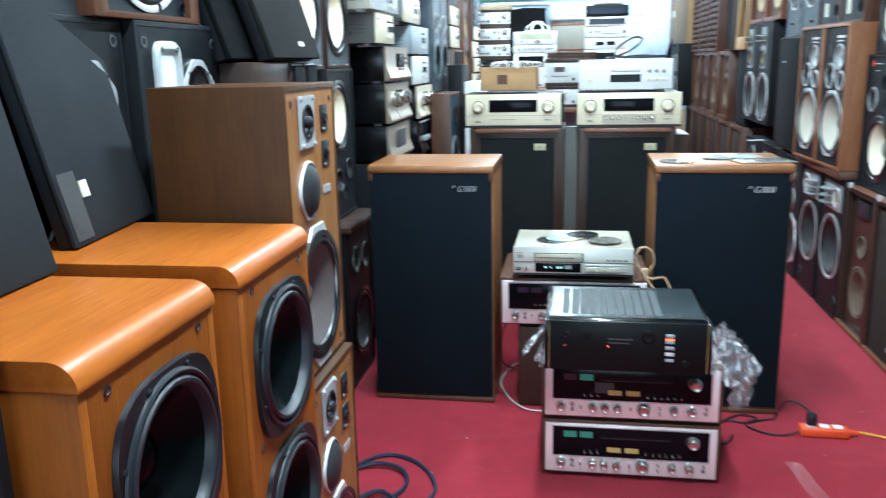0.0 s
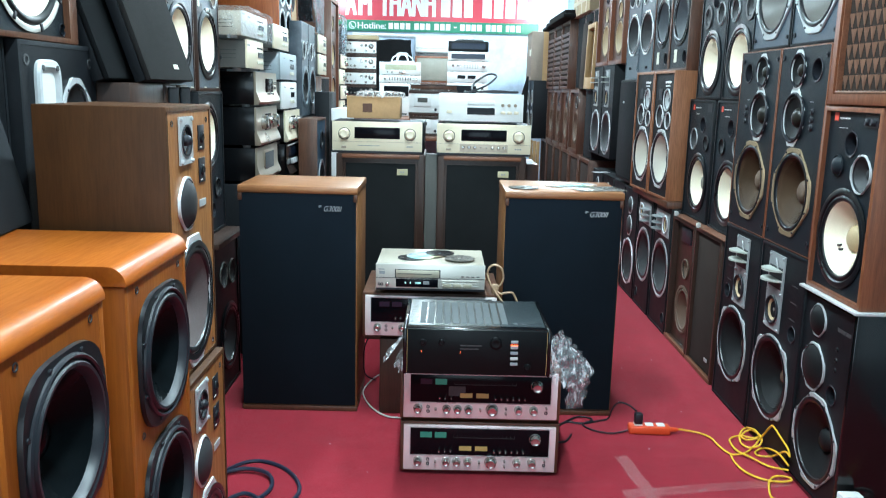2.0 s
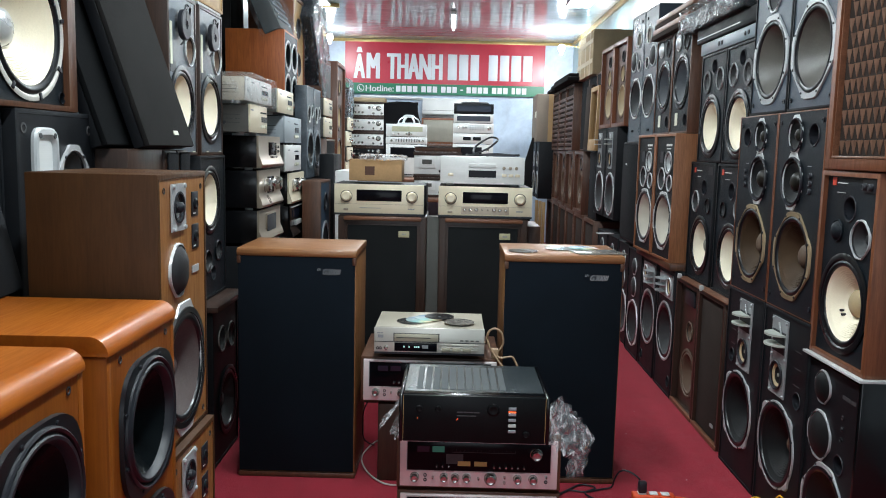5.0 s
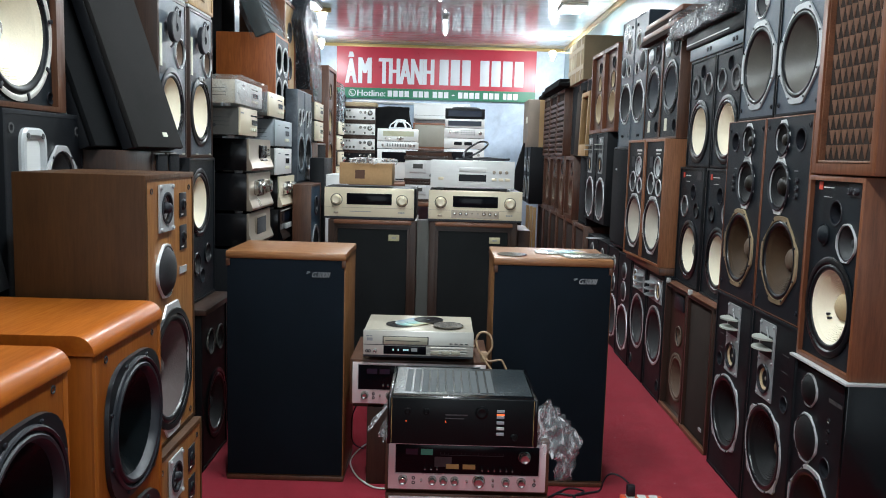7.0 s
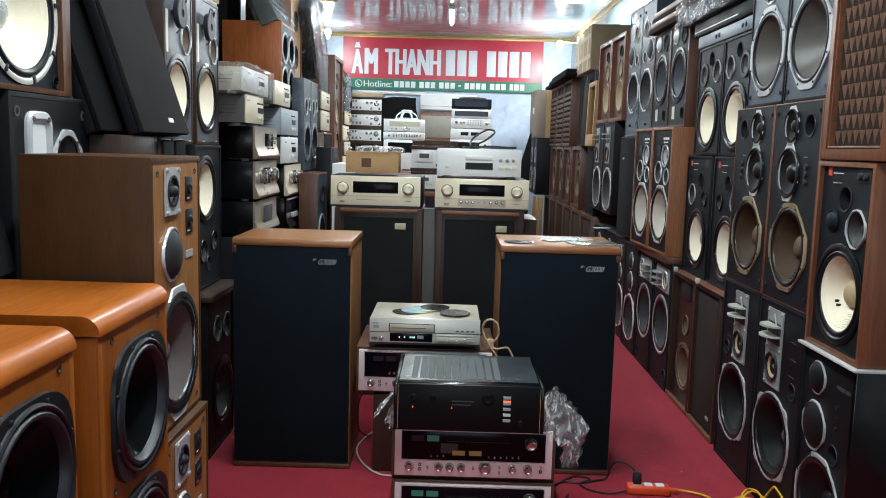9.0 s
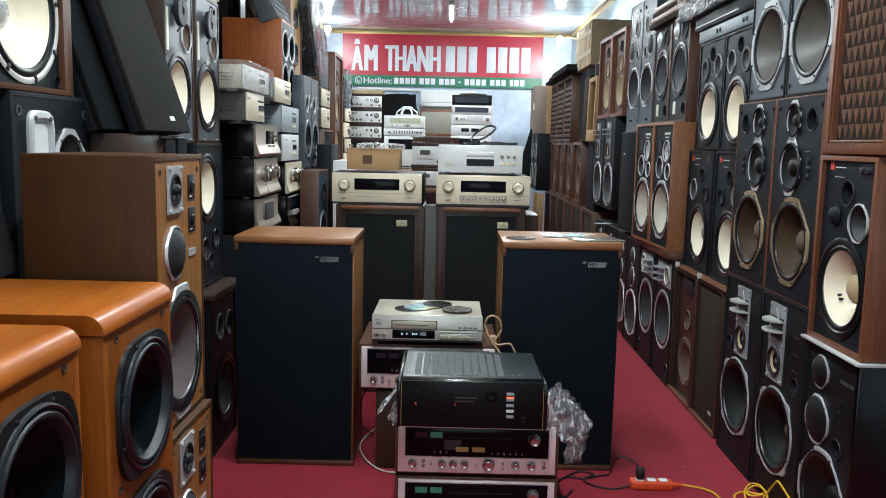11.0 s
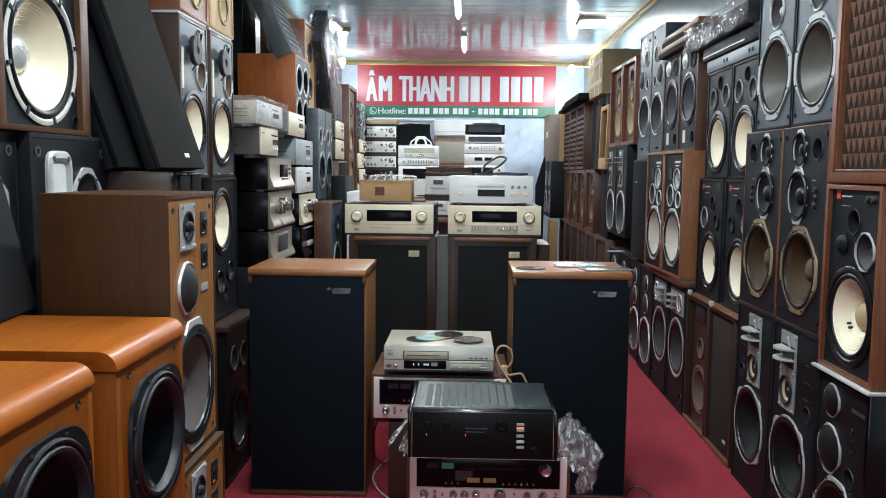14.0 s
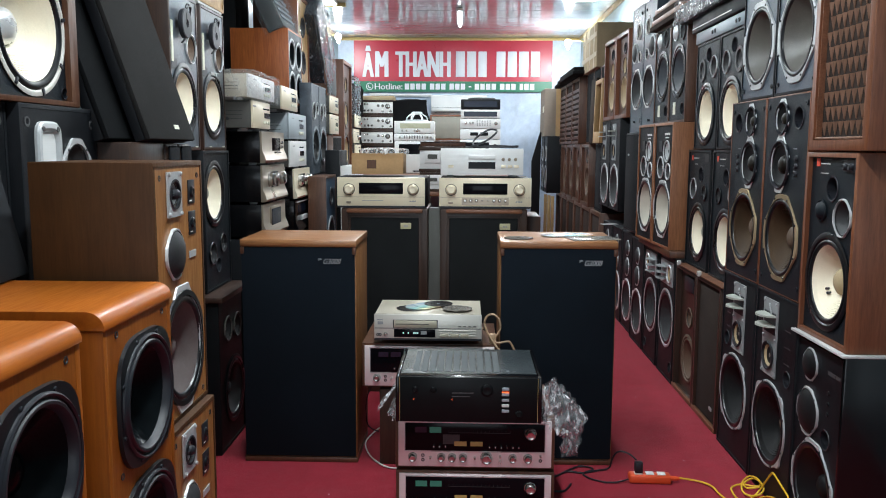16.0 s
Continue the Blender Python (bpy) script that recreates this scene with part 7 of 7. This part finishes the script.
bench(-0.45, 0.60, 6.30, 7.10, 0.95, "low dark bench behind the framed speakers")


def deck(w, h, d, kind, label, case="alu", face="alu", group="far silver stack", name="amplifier"):
    ob = hifi(w, h, d, case, face, label, group, name, feet=0.006)
    if case == "walnut":
        for z0, z1 in ((0.0, 0.13), (0.86, 1.0)):
            plate(ob, "case_rail", -w / 2 - 0.006, w / 2 + 0.006, h * z0, h * z1, "walnut_dark", 0.0, 0.008, 0.001)
    if kind == "tuner":
        plate(ob, "dial_window", -w * 0.36, w * 0.40, h * 0.42, h * 0.82, "dial_pale", 0.0, 0.002)
        for u in (-0.14, -0.09, 0.0, 0.06):
            knob_at(ob, u, h * 0.24, 0.010, 0.014, 0.0)
        knob_at(ob, 0.03, h * 0.25, 0.018, 0.016, 0.0)
    elif kind == "faders":
        for i in range(9):
            plate(ob, "fader", -0.12 + 0.03 * i, -0.112 + 0.03 * i, h * 0.35, h * 0.75, "cable_black", 0.0, 0.008)
        for u in (-0.17, 0.15, 0.19):
            knob_at(ob, u, h * 0.5, 0.013, 0.014, 0.0)
    elif kind == "meter":
        plate(ob, "meter_window", -w * 0.40, w * 0.22, h * 0.30, h * 0.86, "screen", 0.0, 0.003)
        for v in (0.35, 0.7):
            knob_at(ob, w * 0.36, h * v, 0.014, 0.014, 0.0)
    elif kind == "tall_meter":
        plate(ob, "meter_window", -w * 0.39, w * 0.22, h * 0.60, h * 0.91, "screen", 0.0, 0.003)
        plate(ob, "lower_slot", -w * 0.04, w * 0.18, h * 0.05, h * 0.09, "cable_black", 0.0, 0.002)
        for v in (0.07, 0.32):
            hang("knob_ring", cached(("tall_ring", 0), lambda: spin([(0.030, 0), (0.030, -0.001), (0, -0.001)], 20), M["cable_black"]), ob, pose(w * 0.31, 0.0, h * v))
            knob_at(ob, w * 0.31, h * v, 0.022, 0.018, -0.001)
    elif kind == "knobs":
        for u, v, r in ((-0.17, 0.72, 0.008), (-0.13, 0.72, 0.008), (-0.17, 0.3, 0.010), (-0.12, 0.3, 0.010), (-0.07, 0.3, 0.010), (0.02, 0.62, 0.012), (0.08, 0.62, 0.012), (0.15, 0.58, 0.022), (0.08, 0.25, 0.010), (0.19, 0.25, 0.010)):
            # black ring in place of the shadow round each knob
            hang("knob_ring", cached(("shadow_ring", r), lambda: spin([(r * 1.6, 0), (r * 1.6, -0.001), (0, -0.001)], 16), M["cable_black"]), ob, pose(u, 0.0, h * v))
            knob_at(ob, u, h * v, r * 1.2, 0.016, -0.001, "knob")
    elif kind == "dots":
        knob_at(ob, -0.16, h * 0.6, 0.014, 0.014, 0.0)
        for i in range(6):
            for v in (0.35, 0.55, 0.75):
                plate(ob, "button", -0.04 + 0.028 * i, -0.028 + 0.028 * i, h * v, h * (v + 0.08), "cable_black", 0.0, 0.003)
        for u in (-0.08, -0.11):
            knob_at(ob, u, h * 0.6, 0.012, 0.014, 0.0)
        knob_at(ob, 0.17, h * 0.55, 0.018, 0.014, 0.0)
    elif kind == "screens":
        for u in (-0.11, 0.0):
            plate(ob, "meter_window", u, u + 0.085, h * 0.38, h * 0.70, "screen", 0.0, 0.003)
    elif kind == "dark":
        plate(ob, "display", -w * 0.42, w * 0.42, h * 0.25, h * 0.80, "screen_blue", 0.0, 0.003)
    elif kind == "cassette":
        plate(ob, "cassette_door", -w * 0.40, -w * 0.05, h * 0.36, h * 0.84, "alu", 0.0, 0.008, 0.003)
        plate(ob, "door_slot", -w * 0.33, -w * 0.12, h * 0.52, h * 0.70, "grey_steel", -0.008, 0.002)
        for u in (0.02, 0.08, 0.14):
            knob_at(ob, u, h * 0.25, 0.010, 0.014, 0.0, "cable_black")
    return ob


def stack(x, y, z, rows, turn=0.0):
    for w, h, kind, case, face, label in rows:
        ob = deck(w, h, 0.33, kind, label, case, face)
        ob.matrix_basis = pose(x, y, z, 0, 0, turn)
        z += h + 0.001
    return z


base = deck(0.44, 0.20, 0.36, "dark", "dark hi-fi unit at the bottom of a far stack", "walnut", "black")
base.matrix_basis = pose(-1.035, 11.3, 1.001)
zt = stack(-1.035, 11.3, 1.202, [(0.44, 0.13, "knobs", "walnut", "black", "black-fronted amplifier with bright knobs in a far stack")] + [(0.44, 0.205, "knobs", "walnut", "alu", "silver amplifier in a walnut case, far stack")] * 3)
solo("carton", box(-1.27, -0.80, 11.28, 11.62, zt, zt + 0.055, 0.004), M["card_pale"], "flat pale cardboard lid on a stack of amplifiers", "box")
zt = stack(-0.39, 9.4, 1.001, [(0.46, 0.371, "tall_meter", "alu", "alu", "tall silver power amplifier with a black meter window"),
                               (0.47, 0.085, "faders", "alu", "alu", "silver equaliser with black faders"), (0.465, 0.145, "tuner", "alu", "alu", "silver tuner with a pale green dial")])
ring = thing("lamp_frame", "silver dome-shaped frame standing on a tuner", "frame")
part("base_ring", spin([(0.125, 0), (0.135, -0.004), (0.135, -0.014), (0.12, -0.016), (0.115, -0.006), (0.125, 0)], 28), M["silver"], ring, m=pose(0, 0, 0, -90))
for k in range(6):
    a = math.pi / 3 * k
    part("rib", tube_path([(0.125 * math.cos(a), 0.125 * math.sin(a), 0.012), (0.11 * math.cos(a), 0.11 * math.sin(a), 0.05), (0.06 * math.cos(a), 0.06 * math.sin(a), 0.085)], 0.008), M["silver"], ring)
part("hub", spin([(0, 0.0), (0.065, 0.0), (0.065, -0.02), (0.045, -0.03), (0, -0.03)], 24), M["silver"], ring, m=pose(0, 0, 0.080, -90))
ring.matrix_basis = pose(-0.37, 9.56, zt + 0.001)
zt = stack(0.365, 8.9, 1.001, [(0.44, 0.19, "meter", "alu", "alu", "silver amplifier at the foot of a far stack"), (0.44, 0.195, "meter", "alu", "alu", "silver amplifier in a far stack"), (0.44, 0.115, "screens", "alu", "alu", "silver cassette unit with two small windows"),
                               (0.44, 0.110, "dots", "alu", "alu", "silver preamplifier with rows of small buttons"), (0.43, 0.098, "dark", "alu", "alu", "silver tuner with a dark display"), (0.43, 0.11, "dark", "black", "black", "black hi-fi unit on top of a far stack")])
tt = thing("turntable_platter", "dark round platter lying on a black unit", "platter")
part("platter", spin([(0, 0), (0.15, 0), (0.155, -0.01), (0.15, -0.02), (0, -0.022)], 32), M["rubber_grey"], tt, m=pose(0, 0, 0, -90))
tt.matrix_basis = pose(0.38, 9.08, zt + 0.001)
# units in the second row, behind the framed speakers
stack(0.03, 6.45, 0.951, [(0.36, 0.155, "cassette", "walnut", "alu", "silver hi-fi unit with small knobs on a bench"), (0.37, 0.20, "cassette", "walnut", "alu", "silver cassette deck in a walnut case"), (0.36, 0.040, "plain", "walnut", "walnut", "thin dark unit with a walnut top")])
stack(-0.27, 5.6, 0.0, [(0.43, 0.16, "meter", "alu", "alu", "silver unit low on the floor behind the framed speakers")])
far = speaker(0.45, 0.33, 0.22, "brown wooden speaker with pale grey cloth, on a bench", case="walnut_red", recess=0.006, wall=0.022, grille="cap_grey")
far.matrix_basis = pose(-0.04, 10.6, 1.395)
pad = speaker(0.46, 0.39, 0.24, "dark walnut box under a cloth-front speaker", case="walnut", recess=0.006, wall=0.02, grille="cloth_brown")
pad.matrix_basis = pose(-0.04, 10.6, 1.002)
# air conditioner on the back wall
ac = thing("air_conditioner", "white wall air conditioner under the banner", "air conditioner")
part("body", prism([(0.21, 0.0), (0.21, 0.27), (0.02, 0.27), (0.0, 0.25), (0.0, 0.05), (0.06, 0.0)], -0.40, 0.40, 0.006), M["white_plastic"], ac)
part("louvre", box(-0.36, 0.36, 0.004, 0.05, 0.012, 0.018), M["cable_black"], ac, m=pose(0, 0, 0.012, 0, 0, 0))
part("front_seam", box(-0.39, 0.39, -0.0015, 0.0, 0.095, 0.099), M["rubber_grey"], ac)
ac.matrix_basis = pose(0.10, YB - 0.212, 1.775)
solo("conduit", tube_path([(-1.2, YB - 0.03, 2.06), (-0.6, YB - 0.03, 2.05), (-0.3, YB - 0.03, 2.045)], 0.022), M["white_plastic"], "white conduit along the back wall", "pipe", kind="structure")


# dark cloth-covered heap in front of the back wall
def covered_heap(x0, x1, y0, y1, z, seed, label):
    bm = box(x0, x1, y0, y1, 0, z)
    bmesh.ops.subdivide_edges(bm, edges=bm.edges[:], cuts=12, use_grid_fill=True)
    for v in bm.verts:
        if v.co.z > 0.02:
            n = noise.noise_vector(v.co * 3.1 + Vector((seed, 0, seed)))
            m2 = noise.noise_vector(v.co * 9.0 + Vector((0, seed, 0)))
            v.co += Vector((n.x * 0.06 + m2.x * 0.025, n.y * 0.04 + m2.y * 0.02, n.z * 0.07 + m2.z * 0.02))
    return solo("cloth_cover", bm, M["cloth_black"], label, "cloth", "black cloths")


covered_heap(-1.18, -0.34, 11.35, 11.65, 1.97, 2.0, "black cloth draped over stock by the back wall")
covered_heap(-1.60, -1.26, 10.2, 11.6, 2.12, 5.0, "tall black cloth draped over stock by the side wall")
solo("dark_curtain", prism([(0, 0), (0.095, 0), (0.112, 1.49), (0.095, 1.49), (0, 1.15)], -0.02, 0.02, 0.0), M["cloth_black"], "black cloth draped beside the far cabinets", "curtain", m=pose(1.0, 9.80, 0, 0, 0, -90))

# silver units stacked in the left row, fronts to the aisle
zz = 1.055
sp = speaker(0.50, 1.052, 0.42, "tall dark cabinet under a stack of silver units", case="walnut", recess=0.006, wall=0.014, grille="cloth_black", group="stack supports")
left_row(sp, 7.65, 8.15, 0, -0.86)
for i, h in enumerate((0.135, 0.135, 0.15, 0.13)):
    ob = small_silver(h, 40 + i, "grey_steel", "champagne", 0.42)
    knob_at(ob, 0.16, h * 0.5, 0.020, 0.022, 0.0)
    knob_at(ob, 0.08, h * 0.35, 0.012, 0.018, 0.0)
    left_row(ob, 7.7, 8.12, zz, -0.86 + 0.015 * (i % 2))
    zz += h + 0.001
solo("plastic_sheet", crumpled(-1.02, -0.84, 7.6, 7.95, zz + 0.01, zz + 0.33, 13.0, 7, 0.03), M["wrap_haze"], "crumpled clear plastic on silver units", "plastic bag")
# white carton and black box behind the champagne amplifier
solo("carton", box(-0.60, -0.50, 5.2, 5.6, 0.0, 1.18, 0.005), M["white_plastic"], "tall white carton behind an amplifier", "box")
solo("black_box", box(-0.76, -0.66, 5.55, 5.9, 0.0, 1.28, 0.005), M["black"], "narrow black box standing beside a white carton", "box")
solo("carton", box(0.555, 0.63, 4.36, 4.70, 0.0, 0.93, 0.004), M["walnut"], "narrow dark wooden case beside a framed speaker", "case")
solo("glossy_leaflet", box(-0.06, 0.06, -0.03, 0.03, 0, 0.004, 0.001), M["foam"], "white leaflet lying on a far shelf edge", "paper", m=pose(1.30, 6.05, 0.733, 0, 0, 15))

# ---- on the carpet ----
strip = thing("power_strip", "orange power strip with white sockets on the carpet", "power strip")
part("body", box(-0.088, 0.088, -0.027, 0.027, 0.0, 0.036, 0.008, 3), M["orange"], strip)
for u in (-0.048, 0.0, 0.048):
    part("socket", box(u - 0.017, u + 0.017, -0.017, 0.017, 0.0362, 0.040, 0.003), M["white_plastic"], strip, "white socket")
part("cord_end", spin([(0.011, 0), (0.009, 0.03), (0.005, 0.04), (0, 0.04)], 12), M["orange"], strip, m=pose(0.086, 0, 0.018, 0, 0, -90))
strip.matrix_basis = pose(0.953, 2.995, 0.001, 0, 0, -2) @ Matrix.Scale(0.92, 4)
plug = thing("plug", "black mains plug in an orange power strip", "plug")
part("body", box(-0.016, 0.016, -0.014, 0.014, 0.0, 0.045, 0.006), M["cable_black"], plug)
part("collar", spin([(0, 0), (0.011, 0), (0.006, -0.028), (0, -0.028)], 12), M["cable_black"], plug, m=pose(0, 0, 0.044, 90))
plug.matrix_basis = pose(0.909, 2.995, 0.0385)


def cable(points, r, mat, label, z=0.006):
    return solo("cable", tube_path([(p[0], p[1], p[2] if len(p) > 2 else z) for p in points], r), M[mat], label, "cable")


yellow_lead = thing("extension_cable", "yellow extension cable tangled beside the speakers", "cable")
part("lead_from_strip", tube_path([(1.055, 3.001, 0.018), (1.141, 2.992, 0.008), (1.181, 2.946, 0.008), (1.190, 2.868, 0.008), (1.205, 2.811, 0.008), (1.225, 2.796, 0.008), (1.272, 2.815, 0.008), (1.332, 2.883, 0.008), (1.352, 2.873, 0.049), (1.352, 2.809, 0.115), (1.352, 2.781, 0.127), (1.352, 2.708, 0.114), (1.352, 2.648, 0.102), (1.352, 2.629, 0.082)], 0.0037), M["yellow"], yellow_lead)
part("small_loop", tube_path([(1.352, 2.629, 0.082), (1.352, 2.672, 0.081), (1.352, 2.766, 0.019), (1.315, 2.790, 0.008), (1.309, 2.819, 0.008), (1.345, 2.853, 0.008), (1.352, 2.800, 0.032), (1.352, 2.714, 0.052), (1.352, 2.632, 0.047)], 0.0037), M["yellow"], yellow_lead)
part("tangle", tube_path([(1.352, 2.628, 0.032), (1.314, 2.696, 0.012), (1.274, 2.765, 0.012), (1.243, 2.821, 0.012), (1.241, 2.885, 0.012), (1.254, 2.930, 0.012), (1.301, 2.959, 0.012), (1.344, 2.941, 0.012), (1.352, 2.903, 0.036), (1.352, 2.945, 0.043), (1.352, 3.032, 0.014), (1.309, 2.978, 0.012), (1.283, 2.896, 0.012), (1.296, 2.853, 0.012), (1.337, 2.866, 0.012), (1.352, 2.871, 0.033), (1.352, 2.911, 0.044), (1.352, 2.998, 0.020), (1.307, 2.959, 0.012), (1.314, 2.923, 0.012), (1.352, 2.907, 0.025)], 0.0037), M["yellow"], yellow_lead)
part("loose_end", tube_path([(1.209, 2.790, 0.008), (1.202, 2.733, 0.008), (1.210, 2.665, 0.008), (1.237, 2.619, 0.008), (1.272, 2.593, 0.008), (1.318, 2.586, 0.008), (1.352, 2.594, 0.011), (1.350, 2.623, 0.008), (1.313, 2.628, 0.008), (1.277, 2.597, 0.008), (1.251, 2.538, 0.008), (1.235, 2.479, 0.008), (1.250, 2.449, 0.008), (1.286, 2.443, 0.008), (1.299, 2.411, 0.008), (1.287, 2.360, 0.008), (1.259, 2.307, 0.008), (1.228, 2.288, 0.008), (1.224, 2.304, 0.008), (1.249, 2.319, 0.008), (1.293, 2.310, 0.008), (1.329, 2.278, 0.008), (1.350, 2.233, 0.008), (1.352, 2.197, 0.015), (1.420, 2.140, 0.006), (1.520, 1.950, 0.006)], 0.0037), M["yellow"], yellow_lead)
cable([(0.900, 3.00, 0.088), (0.880, 3.03, 0.098), (0.850, 3.04, 0.106), (0.831, 3.06, 0.090), (0.820, 3.08, 0.055), (0.812, 3.10, 0.012), (0.77, 3.09), (0.70, 3.06), (0.64, 3.07), (0.58, 3.02), (0.53, 3.05)], 0.0036, "cable_black", "black mains lead plugged into the power strip")
cable([(0.87, 2.99, 0.012), (0.81, 2.97), (0.74, 2.99), (0.70, 3.05), (0.75, 3.10), (0.70, 3.13), (0.64, 3.08), (0.56, 3.0), (0.50, 3.02)], 0.0034, "cable_black", "black lead lying behind the receivers")
cable([(0.64, 2.95), (0.60, 2.88), (0.53, 2.90), (0.50, 3.0)], 0.004, "cable_black", "thin black lead behind the receivers")
cable([(-0.70, 2.30), (-0.66, 2.45), (-0.60, 2.60), (-0.53, 2.66), (-0.44, 2.63), (-0.37, 2.55), (-0.335, 2.45), (-0.36, 2.36), (-0.42, 2.30), (-0.52, 2.28)], 0.007, "cable_blue", "dark blue cable coiled on the carpet")
cable([(-0.75, 2.40), (-0.64, 2.52, 0.012), (-0.55, 2.58, 0.015), (-0.46, 2.55, 0.015), (-0.43, 2.46, 0.012), (-0.47, 2.38), (-0.56, 2.36), (-0.66, 2.36)], 0.007, "cable_blue", "second loop of dark blue cable on the carpet")
cable([(-0.62, 2.25), (-0.52, 2.40, 0.016), (-0.44, 2.36, 0.014), (-0.40, 2.28), (-0.38, 2.18), (-0.42, 2.10)], 0.007, "cable_blue", "third loop of dark blue cable on the carpet")
cable([(-0.10, 3.62), (-0.165, 3.56), (-0.203, 3.44), (-0.211, 3.34), (-0.181, 3.225), (-0.138, 3.14), (-0.087, 3.085), (-0.024, 3.075), (0.06, 3.08)], 0.0033, "cable_white", "white lead looped on the carpet round a dark wooden box")
cable([(-0.16, 3.35, 0.30), (-0.21, 3.40, 0.20), (-0.215, 3.45, 0.06), (-0.17, 3.50)], 0.003, "cable_black", "thin black lead behind the wooden box")


def tape_strip(x0, y0, x1, y1, w, label):
    dx, dy = x1 - x0, y1 - y0
    n = math.hypot(dx, dy)
    bm = box(0, n, -w / 2, w / 2, 0.0008, 0.0016)
    bmesh.ops.subdivide_edges(bm, edges=[e for e in bm.edges if e.calc_length() > w * 1.5], cuts=8)
    for v in bm.verts:
        v.co.y += 0.006 * noise.noise(v.co * 9.0)
    return solo("tape_strip", bm, M["tape"], label, "tape", "carpet tape", m=pose(x0, y0, 0, 0, 0, math.degrees(math.atan2(dy, dx))))


M["tape"] = film_wrap("tape", 0.035, 0.12, (0.90, 0.55, 0.55), 0.25)
tape_strip(0.795, 2.78, 0.880, 2.19, 0.05, "clear tape stuck along a carpet seam")
tape_strip(0.745, 2.487, 1.34, 2.60, 0.055, "clear tape stuck across the carpet")
ad = thing("adapter", "white plastic adapter box with a white plug lead", "adapter")
part("body", box(-0.034, 0.034, -0.02, 0.02, 0.0, 0.125, 0.006), M["white_plastic"], ad)
part("port_slot", box(0.010, 0.018, -0.0212, -0.0198, 0.080, 0.096), M["grey_steel"], ad)
part("lead", tube_path([(0.034, 0, 0.092), (0.08, 0, 0.092), (0.11, 0, 0.07), (0.10, -0.02, 0.01), (0.06, -0.03, 0.006), (0.15, -0.10, 0.005)], 0.005), M["white_plastic"], ad)
ad.matrix_basis = pose(1.391, 2.285, 0)
rng = random.Random(4)
bm = bmesh.new()
for i in range(34):
    x, y, s = rng.uniform(-0.4, 1.3), rng.uniform(1.9, 4.2), rng.uniform(0.0012, 0.0036)
    bm = box(x, x + s, y, y + s * rng.uniform(0.5, 1.6), 0.0005, 0.002, bm=bm)
solo("litter", bm, M["foam"], "tiny white crumbs scattered over the carpet", "litter", kind="stuff")
